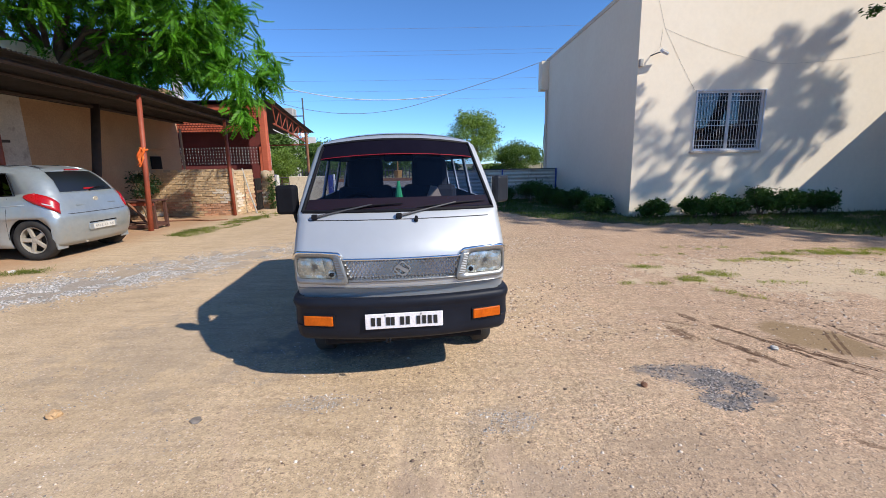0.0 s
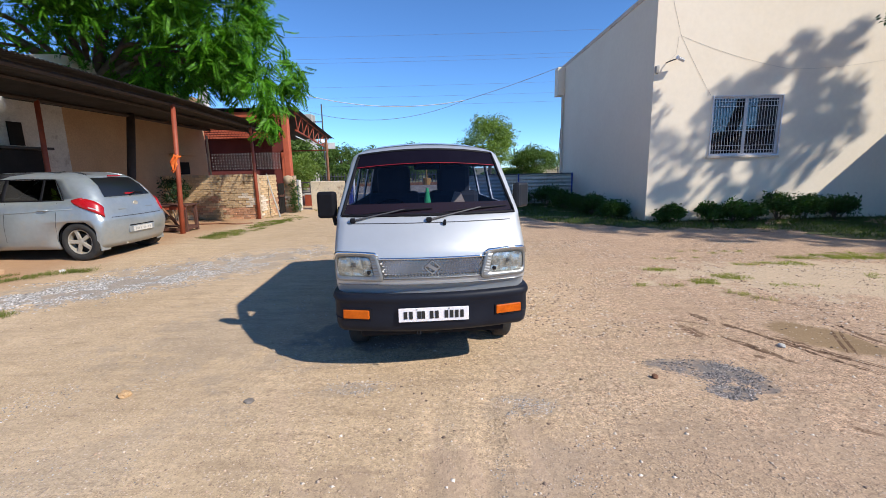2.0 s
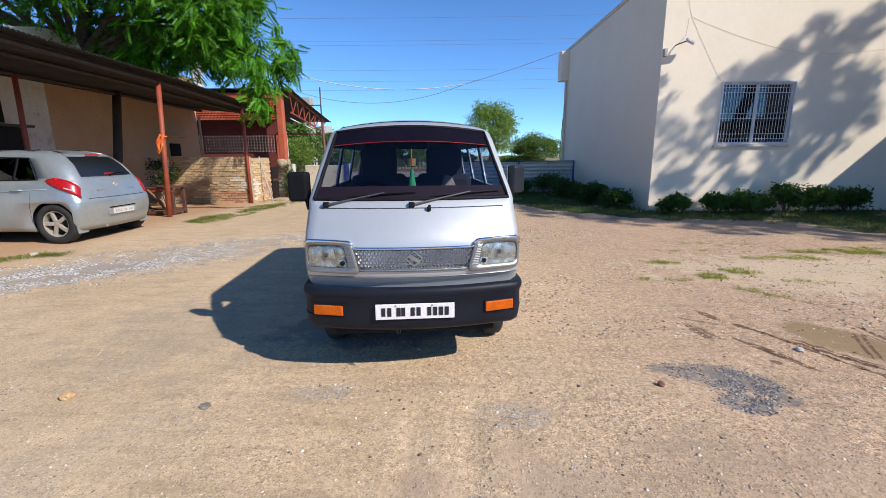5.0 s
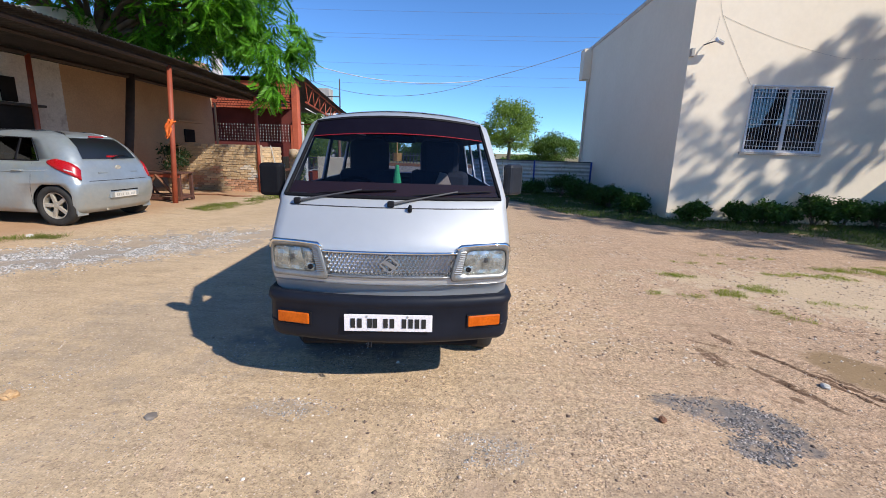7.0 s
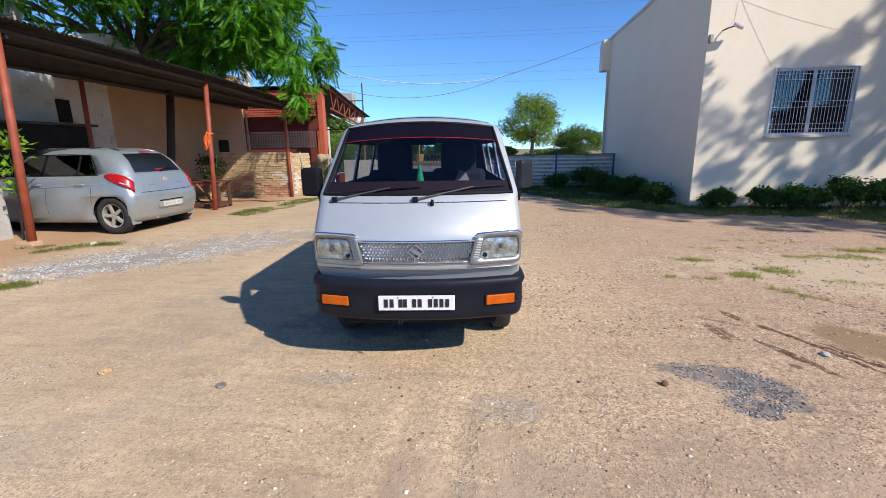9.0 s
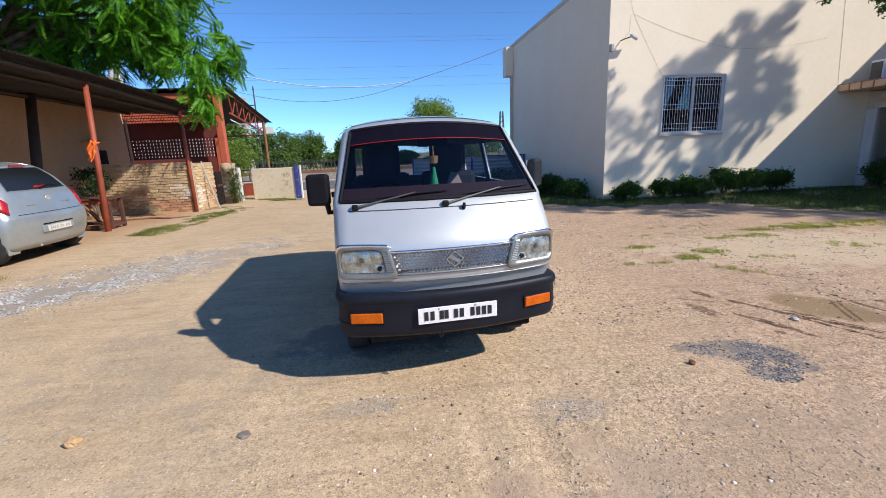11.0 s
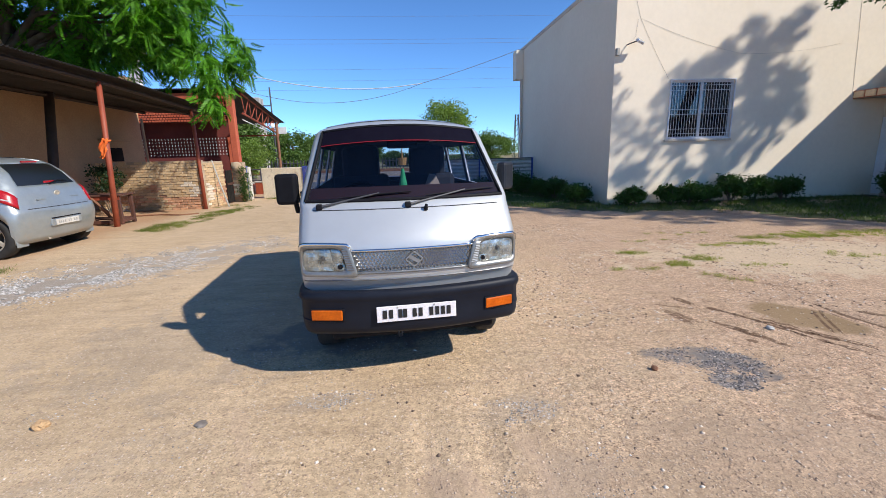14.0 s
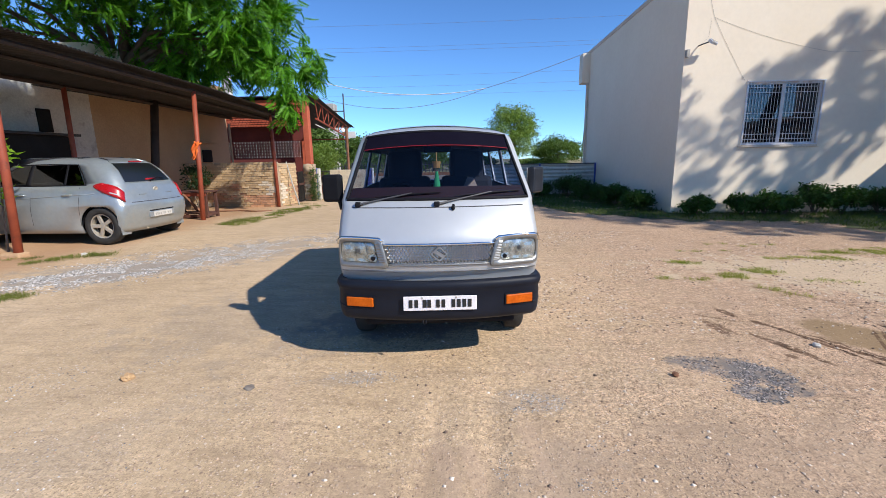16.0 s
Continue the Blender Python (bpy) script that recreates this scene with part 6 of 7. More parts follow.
def ellipse(cx, cy, rx, ry, turn):
    def f(r_, n):
        a, q = r_.random(n) * 2 * math.pi, np.sqrt(r_.random(n)) * (0.75 + 0.35 * r_.random(n))
        u, v = rx * q * np.cos(a), ry * q * np.sin(a)
        return np.column_stack([cx + u * math.cos(turn) - v * math.sin(turn), cy + u * math.sin(turn) + v * math.cos(turn)])
    return f


def several(*fs):
    return lambda r_, n: np.concatenate([f(r_, n // len(fs)) for f in fs])[:n // len(fs) * len(fs)]


def ragged(f, scale=9.0, cut=-0.12):
    """Thin a spread of places by noise, so that its outline is uneven."""
    def g(r_, n):
        xy = f(r_, n)
        k = np.array([noise.noise(Vector((x * scale, y * scale, 1.5))) + 0.5 * noise.noise(Vector((x * scale * 2.7, y * scale * 2.7, 4))) for x, y in xy])
        return xy[k > cut]
    return g


def speckled(name, tones, rough=0.9):
    m = bpy.data.materials.new(name)
    t, n, l, p = nodes_of(m)
    r = n.new("ShaderNodeNewGeometry").outputs["Random Per Island"]
    l.new(ramp(n, l, r, tones), p.inputs["Base Color"])
    p.inputs["Roughness"].default_value = rough
    return m


M["pebbles"] = speckled("yard_pebbles", [(0.0, (0.20, 0.13, 0.09)), (0.12, (0.36, 0.245, 0.17)), (0.6, (0.52, 0.375, 0.265)), (1.0, (0.66, 0.53, 0.41))])
M["loose_stones"] = speckled("loose_yard_stones", [(0.0, (0.12, 0.08, 0.06)), (0.4, (0.26, 0.18, 0.13)), (0.5, (0.55, 0.44, 0.34)), (1.0, (0.78, 0.68, 0.57))])
M["chips"] = speckled("grey_gravel_chips", [(0.0, (0.14, 0.13, 0.12)), (0.45, (0.33, 0.315, 0.295)), (0.8, (0.54, 0.51, 0.485)), (1.0, (0.74, 0.71, 0.68))])
M["mud"] = speckled("dried_mud_clods", [(0.0, (0.09, 0.05, 0.03)), (0.6, (0.19, 0.115, 0.07)), (1.0, (0.42, 0.29, 0.19))])
M["dark_chips"] = speckled("dark_gravel_chips", [(0.0, (0.07, 0.065, 0.065)), (0.5, (0.19, 0.175, 0.17)), (0.85, (0.36, 0.32, 0.30)), (1.0, (0.62, 0.54, 0.47))])
strew("pebbles", "fine scattered pebbles and grit over the sandy yard", 40000, lambda r_, n: np.column_stack([r_.uniform(-5.5, 6.5, n), 0.5 + 9 * r_.random(n) ** 1.7]), 0.002, 0.009, "pebbles", 3)
strew("pebbles", "pinkish grit scattered thickly over the open yard", 32000, ragged(lambda r_, n: np.column_stack([r_.uniform(0.4, 7.5, n), 0.8 + 8 * r_.random(n) ** 1.2]), 0.9, -0.15), 0.003, 0.012, "pebbles", 5)
strew("pebbles", "small stones in loose drifts beside the minivan", 10000, ragged(lambda r_, n: np.column_stack([0.7 + 6.0 * r_.random(n) ** 1.2, 3.4 + 5.2 * r_.random(n)]), 1.1, 0.0), 0.006, 0.022, "loose_stones", 15)
strew("pebbles", "small stones scattered over the silt", 2600, ragged(lambda r_, n: np.column_stack([r_.uniform(-5.5, 0.6, n), 1.0 + 6 * r_.random(n)]), 1.3, -0.05), 0.005, 0.015, "pebbles", 16)
strew("gravel", "grey crushed gravel spread in a strip by the shed", 24000, ragged(several(ellipse(-4.2, 6.3, 2.9, 1.1, 0.83), ellipse(-4.9, 5.3, 1.7, 0.40, 0.75), ellipse(-4.2, 6.3, 2.4, 0.7, 0.83)), 3.4, -0.12), 0.005, 0.018, "chips", 4, 0.08)
strew("gravel", "loose grey gravel thinly spread on the sand", 7000, ragged(several(ellipse(-1.9, 3.7, 1.5, 1.1, 0.3), ellipse(0.38, 2.31, 0.3, 0.14, 0.1), ellipse(0.5, 1.72, 0.42, 0.22, 0.3), ellipse(-2.1, 1.6, 1.3, 0.6, 0.9), ellipse(-0.78, 2.55, 0.42, 0.13, 0.1), ellipse(-2.7, 2.6, 0.7, 0.3, 0.5), ellipse(-2.2, 4.6, 1.2, 0.7, 0.6), ellipse(-1.0, 3.2, 0.8, 0.5, 0.3)), 4.0, 0.0), 0.003, 0.009, "chips", 6)
strew("pebbles", "larger pale stones scattered over the open yard", 3000, lambda r_, n: np.column_stack([r_.uniform(-0.8, 6.5, n), 1.0 + 7 * r_.random(n) ** 1.4]), 0.006, 0.019, "loose_stones", 12)
strew("pothole_gravel", "dark broken gravel filling a shallow pothole", 4200, ragged(several(ellipse(1.82, 2.79, 0.36, 0.15, -0.28), ellipse(2.03, 2.67, 0.24, 0.13, -0.75), ellipse(1.86, 2.43, 0.16, 0.13, -0.3), ellipse(1.96, 2.58, 0.20, 0.12, -0.5)), 13.0, -0.16), 0.003, 0.013, "dark_chips", 7, 0.0)
strew("pothole_gravel", "loose dark chips strewn round the pothole", 800, several(ellipse(1.92, 2.66, 0.48, 0.34, -0.4), ellipse(1.95, 2.62, 0.26, 0.2, -0.4)), 0.003, 0.011, "dark_chips", 9)
strew("mud_clods", "dark dried mud clods along the wheel ruts", 1900, ragged(several(ellipse(2.82, 3.10, 0.66, 0.035, -1.17), ellipse(2.97, 3.03, 0.46, 0.02, -1.08), ellipse(2.49, 3.10, 0.34, 0.04, -1.21), ellipse(2.18, 3.52, 0.20, 0.05, -1.49), ellipse(2.46, 3.88, 0.15, 0.04, -1.28), ellipse(3.60, 3.24, 0.5, 0.06, -1.47), ellipse(3.84, 3.30, 0.15, 0.04, -0.7)), 12.0, 0.0), 0.003, 0.011, "mud", 8, 0.0)

# ---- lawn and grass ----
EDGE = [(0.8, 16.5), (2.3, 13.4), (2.9, 11.4), (4.0, 10.6), (5.0, 10.05), (6.2, 9.7), (7.4, 9.2), (8.0, 8.2), (8.7, 7.1), (10.5, 6.0), (12.0, 5.2)]


def in_lawn(x, y, wob=0.0):
    e = np.interp(x, [p[0] for p in EDGE], [p[1] for p in EDGE])
    return (y > e + wob) & (x > 0.8) & (x < 12.9) & np.where(x < 5.25, y < 17.8, y < 11.24)


bm = bmesh.new()
step = 0.16
vs = {}
# turf tone lowered along with the blades, shade included in the colour
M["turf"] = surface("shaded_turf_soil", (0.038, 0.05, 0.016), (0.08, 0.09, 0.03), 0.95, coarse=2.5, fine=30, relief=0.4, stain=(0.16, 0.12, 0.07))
for i in range(int(12.2 / step)):
    for j in range(int(13 / step)):
        x, y = 0.8 + i * step, 5.0 + j * step
        if in_lawn(np.array(x + step / 2), np.array(y + step / 2), 0.25 * math.sin(x * 2.3) + 0.15 * math.sin(x * 7.1)):
            q = []
            for a, b in ((i, j), (i + 1, j), (i + 1, j + 1), (i, j + 1)):
                if (a, b) not in vs:
                    X_, Y_ = 0.8 + a * step, 5.0 + b * step
                    vs[a, b] = bm.verts.new((X_ + 0.05 * noise.noise(Vector((X_ * 5, Y_ * 5, 0))), Y_ + 0.06 * noise.noise(Vector((X_ * 5, Y_ * 5, 9))), soil(X_, Y_) + 0.005 + 0.014 * noise.noise(Vector((X_, Y_, 3)))))
                q.append(vs[a, b])
            bm.faces.new(q)
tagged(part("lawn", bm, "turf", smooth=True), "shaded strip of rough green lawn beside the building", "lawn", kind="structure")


def blades(name, label, xy, lo, hi, seed, material="grass"):
    r_ = np.random.default_rng(seed)
    n = len(xy)
    p = np.column_stack([xy, relief(xy[:, 0], xy[:, 1]) + 0.008])
    a = r_.normal(size=(n, 3)) * (0.5, 0.5, 0.1) + (0, 0, 0.75)
    a /= np.linalg.norm(a, axis=1, keepdims=True)
    b = np.cross(a, r_.normal(size=(n, 3)))
    b /= np.linalg.norm(b, axis=1, keepdims=True)
    tv = np.array([(0, -0.07, 0), (0, 0.07, 0), (0.6, 0.05, 0.06), (1, 0.0, 0.2)], float)
    v, f = scatter(p, (a, b, np.cross(a, b)), lo + (hi - lo) * r_.random(n), tv, np.array([(0, 1, 2, 3)]))
    return mesh_from(name, v, f, material, label=label, kind="stuff")


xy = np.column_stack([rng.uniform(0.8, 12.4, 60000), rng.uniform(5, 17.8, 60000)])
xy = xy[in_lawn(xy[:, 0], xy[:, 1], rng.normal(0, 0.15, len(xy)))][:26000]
blades("lawn_grass", "short green grass blades of the shaded lawn", xy, 0.04, 0.11, 21, "grass_shaded")


def tufts(spec, seed, loose=0.06):
    r_ = np.random.default_rng(seed)
    out = []
    for cx, cy, rx, ry, tn, n in spec:
        k = max(3, n // 60)
        cu = ellipse(cx, cy, rx, ry, tn)(r_, k)
        w_ = r_.integers(0, k, n)
        out.append(cu[w_] + r_.normal(0, loose, (n, 2)))
    return np.concatenate(out)


blades("grass_tufts", "sparse low green grass tufts growing in the sandy yard", tufts([
    (-5.5, 10.3, 0.36, 0.8, -0.1, 4200), (-5.2, 11.4, 0.25, 0.6, 0.2, 700), (-5.3, 12.7, 0.44, 1.0, -0.1, 4600), (-4.95, 14.0, 0.4, 0.6, 0, 700), (-5.7, 14.6, 0.5, 0.5, 0, 500), (-6.0, 6.1, 0.6, 0.2, 0.9, 1800), (-5.2, 4.15, 0.4, 0.15, 0.8, 1500), (-6.9, 6.0, 0.4, 0.2, 0.4, 200),
    (-4.7, 16.8, 0.75, 0.2, -0.2, 1600), (-4.1, 16.3, 0.6, 0.25, -0.2, 2600)], 31), 0.018, 0.05, 32)

blades("grass_tufts", "flat yellow-green grass patches on the open yard", tufts([
    (3.01, 5.83, 0.20, 0.07, -0.1, 800), (2.46, 5.09, 0.16, 0.05, 0.1, 200), (2.82, 5.02, 0.15, 0.04, 0, 220), (3.31, 5.14, 0.22, 0.10, 0.1, 1000), (3.75, 5.35, 0.20, 0.16, -0.2, 1000), (4.62, 6.09, 0.40, 0.10, -0.1, 700), (5.07, 6.03, 0.30, 0.10, -0.1, 800),
    (5.9, 6.42, 0.9, 0.16, -0.12, 3600), (6.9, 6.45, 0.8, 0.3, -0.2, 2600), (7.8, 6.3, 0.9, 0.4, -0.3, 2400), (3.5, 4.36, 0.55, 0.05, -0.87, 350), (4.3, 4.75, 0.5, 0.12, -0.3, 260), (5.6, 5.2, 0.7, 0.2, -0.3, 500), (3.6, 6.6, 0.5, 0.12, 0, 250), (4.5, 7.1, 0.7, 0.15, -0.1, 350)], 33, 0.04), 0.012, 0.034, 34, "grass_dry")

# ---- shrubs and trees ----


def leaf_cloud(name, clumps, n_per, size, material, parent, seed, template="leaf", droop=0.3, shell=0.55, flat=0.85):
    r_ = np.random.default_rng(seed)
    P, S = [], []
    for cx, cy, cz, r, *rest in clumps:
        k = int(n_per * r * r * (rest[0] if rest else 1))
        d = r_.normal(size=(k, 3))
        d /= np.linalg.norm(d, axis=1, keepdims=True)
        q = r * (shell + (1.1 - shell) * r_.random((k, 1)) ** 0.7) * (0.75 + 0.35 * np.sin(d[:, :1] * 4.1 + cx) * np.cos(d[:, 1:2] * 3.7 + cy))
        P.append(np.array((cx, cy, cz)) + d * q * (1, 1, flat))
        S.append(np.full(k, size) * r_.uniform(0.65, 1.25, k))
    P, S = np.concatenate(P), np.concatenate(S)
    tv, tf = (FROND_V, FROND_F) if template == "frond" else (LEAF_V, LEAF_F)
    v, f = scatter(P, turns(r_, len(P), droop, 0.6), S, tv, tf)
    return mesh_from(name, v, f, material, parent)


def bush(x, y, r, h, seed, label, material="leaf_dark", leaves=1500, size=0.085):
    r_ = random.Random(seed)
    b = thing("shrub", label, "shrub", group="shrubs along the building")
    bm = bmesh.new()
    for i in range(6):
        a = r_.random() * 6.28
        tube(bm, [(x, y, -0.02), (x + 0.4 * r * math.cos(a), y + 0.4 * r * math.sin(a), h * 0.4), (x + 0.75 * r * math.cos(a), y + 0.75 * r * math.sin(a), h * 0.8)], [0.014, 0.01, 0.005], 5)
    part("stem", bm, "bark", b)
    cl = [(x + r * 0.55 * math.cos(a), y + r * 0.45 * math.sin(a), h * (0.42 + 0.25 * r_.random()), r * (0.55 + 0.2 * r_.random())) for a in np.linspace(0, 6.28, 7)[:-1]] + [(x, y, h * 0.68, r * 0.65)]
    leaf_cloud("foliage", cl, leaves / max(r * r, 0.02) / 1.6, size, material, b, seed, droop=-0.2, shell=0.3)
    return b


lab = "rounded dark green shrub at the foot of the cream wall"
for k, (x, y, r, h) in enumerate([(5.75, 10.85, 0.36, 0.50), (6.75, 10.8, 0.36, 0.50), (7.25, 10.75, 0.40, 0.62), (7.75, 10.8, 0.32, 0.50), (8.45, 10.8, 0.38, 0.84), (9.05, 10.75, 0.44, 0.74), (9.95, 10.8, 0.42, 0.64),
                              (4.75, 12.0, 0.42, 0.55), (4.5, 13.2, 0.40, 0.66), (4.35, 13.9, 0.40, 0.62), (4.2, 15.3, 0.55, 0.7), (3.9, 16.7, 0.6, 0.75), (2.9, 16.9, 0.5, 0.5)]):
    bush(x, y, r, h, 40 + k, lab if x > 5.3 else "dark green shrub in the shade beside the side wall")
bush(12.6, 10.2, 0.45, 0.9, 77, "dark climbing shrub beside the wing doorway")
bush(12.5, 9.2, 0.5, 0.8, 78, "dark climbing shrub beside the wing doorway")
bush(-8.45, 13.2, 0.42, 1.85, 80, "sparse dark leafy shrub by the brick wall", "leaf_black", leaves=420, size=0.10)
creeper = thing("creeper", "dark green creeper climbing the brick pier", "creeper")
part("stem", tubed([(-5.72, 16.12, -0.02), (-5.75, 16.13, 0.6), (-5.70, 16.14, 1.15)], [0.02, 0.015, 0.008], 6), "bark", creeper)
leaf_cloud("foliage", [(-5.70 + 0.08 * math.sin(k * 2.1), 16.1 + 0.04 * math.cos(k), 0.14 + 0.115 * k, 0.24 - 0.010 * k) for k in range(10)], 3600, 0.06, "leaf_dark", creeper, 81, droop=0.4, shell=0.3)
sap = thing("sapling", "young sapling with broad bright green leaves by the post", "sapling")
part("stem", tubed([(-7.55, 6.5, 0.05), (-7.53, 6.55, 0.8), (-7.5, 6.6, 1.6)], [0.018, 0.014, 0.006], 6), "bark", sap)
leaf_cloud("foliage", [(-7.42, 6.6, 1.62, 0.26), (-7.6, 6.55, 1.3, 0.25), (-7.5, 6.5, 1.0, 0.2), (-7.35, 6.5, 1.75, 0.2)], 520, 0.17, "sapling_leaf", sap, 91, droop=0.1, shell=0.2)


def limb(bm, pts, r0, r1, seed, sides=8):
    pts = [Vector(p) for p in pts]
    out, n = [], 4
    for a, b in zip(pts, pts[1:]):
        out += [a.lerp(b, i / n) + Vector([0.06 * noise.noise(Vector((seed + i, a.x * 3 + k, a.z))) for k in range(3)]) for i in range(n)]
    out.append(pts[-1])
    tube(bm, out, list(np.linspace(r0, r1, len(out))), sides)


# the feathery tree over the shed
tree = thing("shed_tree", "large feathery-leaved tree overhanging the shed roof", "tree")
bm = bmesh.new()
limb(bm, [(-10.9, 13.4, -0.05), (-10.8, 13.4, 2.5), (-10.5, 13.3, 4.3)], 0.26, 0.2, 1, 12)
part("trunk", bm, "bark", tree, smooth=True)
crown_clumps = [(-9.5, 13.6, 4.5, 1.1, 0.5), (-8.3, 13.2, 4.4, 1.0, 0.5), (-7.3, 13.0, 4.5, 0.75, 0.4), (-10.8, 12.5, 4.9, 1.2, 0.22), (-8.5, 15.0, 4.7, 1.2, 0.45), (-7.2, 15.0, 4.6, 1.0), (-9.9, 15.0, 5.0, 1.3, 0.5), (-11.6, 11.0, 4.9, 1.1, 0.2)]
crown_clumps += [(-5.55, 12.9, 4.55, 0.72, 0.6), (-5.9, 12.7, 5.2, 1.1), (-6.6, 12.5, 4.9, 0.9, 0.6), (-6.9, 12.2, 6.0, 1.35), (-7.8, 12.4, 5.2, 1.0, 0.4), (-8.2, 12.2, 6.6, 1.5, 0.6), (-9.4, 11.6, 6.2, 1.5), (-10.4, 10.8, 6.0, 1.4, 0.22)]
crown_clumps += [(-11.3, 9.8, 5.9, 1.4, 0.2), (-12.4, 9.2, 5.7, 1.4, 0.2), (-9.6, 13.6, 5.5, 1.4, 0.5), (-8.6, 14.2, 5.2, 1.1, 0.5), (-10.9, 12.6, 6.0, 1.5, 0.3), (-7.3, 13.6, 4.9, 0.85, 0.5), (-6.2, 13.5, 4.85, 0.7, 0.5), (-12.8, 11.5, 5.6, 1.4, 0.25), (-8.0, 11.6, 7.6, 1.5), (-6.2, 12.4, 6.9, 1.2), (-10.0, 11.2, 7.6, 1.6), (-5.25, 12.9, 5.7, 0.8), (-5.4, 12.8, 6.6, 0.9)]
for k, c in enumerate(crown_clumps):
    bm = bmesh.new()
    e = Vector(c[:3])
    mid = Vector((-10.5, 13.3, 4.3)).lerp(e, 0.5) + Vector((0, 0, 0.35))
    limb(bm, [(-10.5, 13.3, 4.2), mid, e], 0.10, 0.02, k + 5, 7)
    part("limb", bm, "bark", tree, smooth=True)
leaf_cloud("crown", crown_clumps, 260, 0.40, "leaf", tree, 101, "frond", 1.0, 0.2)
strands = []
for k, (x, y, z, L) in enumerate([(-4.75, 13.0, 4.2, 1.0), (-4.55, 13.1, 4.35, 0.7), (-4.74, 12.1, 3.92, 1.4), (-4.92, 12.0, 3.95, 1.55), (-5.11, 12.1, 3.9, 1.1), (-5.8, 12.8, 4.35, 0.6), (-6.2, 12.6, 4.4, 0.5), (-4.35, 13.1, 4.3, 0.7), (-5.0, 12.7, 4.6, 0.8), (-4.15, 13.1, 4.1, 0.6), (-4.6, 13.2, 5.0, 1.0), (-4.3, 13.2, 4.7, 0.6)]):
    for i in range(int(L / 0.16)):
        strands.append((x + 0.10 * math.sin(i * 1.7 + k), y + 0.1 * math.cos(i * 2.1 + k), z - i * 0.16, 0.14, 12))
leaf_cloud("hanging_spray", strands, 32, 0.36, "leaf", tree, 103, "frond", 1.6, 0.2)

# the tree behind the white wall
back_tree = thing("wall_tree", "feathery-leaved tree rising behind the whitewashed wall", "tree")
bm = bmesh.new()
limb(bm, [(-11.6, 10.1, -0.05), (-11.5, 10.3, 2.8), (-11.25, 10.8, 6.2)], 0.22, 0.16, 31, 12)
part("trunk", bm, "pale_bark", back_tree, smooth=True)
# the 2.5 clumps are out of sight, thickened to shade the white wall
back_clumps = [(-7.5, 6.0, 6.0, 1.1, 2.5), (-8.7, 7.2, 6.5, 1.3, 2.5), (-10.2, 8.2, 6.3, 1.2), (-9.2, 9.2, 5.9, 0.9), (-8.0, 5.0, 6.2, 1.0, 2.5), (-9.6, 6.2, 5.8, 1.0), (-11.6, 8.0, 6.0, 1.2)]
for k, c in enumerate(back_clumps):
    bm = bmesh.new()
    e = Vector(c[:3])
    limb(bm, [(-11.3, 10.7, 5.6), Vector((-11.3, 10.7, 5.6)).lerp(e, 0.5) + Vector((0, 0, 0.3)), e], 0.08, 0.02, k + 45, 7)
    part("limb", bm, "bark", back_tree, smooth=True)
leaf_cloud("crown", back_clumps, 42, 0.40, "leaf", back_tree, 105, "frond", 0.6, 0.2)
# unseen clumps added to shade the white wall and the shed tree
shade_clumps = [(-5.5, 11.0, 7.5, 0.9), (-6.2, 10.8, 8.6, 1.1), (-6.5, 11.7, 7.1, 1.0), (-7.2, 11.2, 8.1, 1.3), (-7.5, 9.9, 8.7, 1.4), (-8.6, 9.2, 9.0, 1.4), (-6.8, 6.5, 6.3, 0.9), (-6.7, 7.5, 6.45, 0.95), (-6.65, 8.5, 6.4, 0.9), (-6.6, 9.3, 6.5, 0.7), (-7.0, 5.6, 6.2, 0.9), (-7.6, 7.2, 6.9, 0.9), (-6.6, 11.3, 7.7, 1.0), (-8.0, 10.6, 7.9, 1.2), (-9.2, 9.8, 8.2, 1.2), (-7.0, 10.2, 9.3, 1.2), (-10.2, 9.6, 8.0, 1.2)]
shade_clumps += [(-4.7, 9.3, 10.3, 1.1, 1.4), (-6.0, 9.3, 10.3, 1.4, 1.4), (-7.2, 8.6, 10.4, 1.4, 1.4), (-8.4, 8.0, 10.3, 1.5, 1.4), (-6.9, 9.9, 10.8, 1.2, 1.4)]
for k, c in enumerate(shade_clumps):
    bm = bmesh.new()
    e = Vector(c[:3])
    limb(bm, [(-11.3, 10.7, 5.6), Vector((-11.3, 10.7, 5.6)).lerp(e, 0.5) + Vector((0, 0, 0.5)), e], 0.07, 0.02, k + 75, 7)
    part("limb", bm, "bark", back_tree, smooth=True)
leaf_cloud("outer_crown", shade_clumps, 230, 0.46, "leaf", back_tree, 106, "frond", 0.6, 0.1)

# the tree whose shade lies on the cream wall
shade = thing("yard_tree", "leafy yard tree shading the cream wall and lawn", "tree")
bm = bmesh.new()
limb(bm, [(11.2, 5.0, -0.05), (11.3, 5.1, 2.5), (11.6, 5.6, 4.6)], 0.24, 0.17, 61, 12)
part("trunk", bm, "bark", shade, smooth=True)
sk = Vector((1.05, -0.69, 1.0))
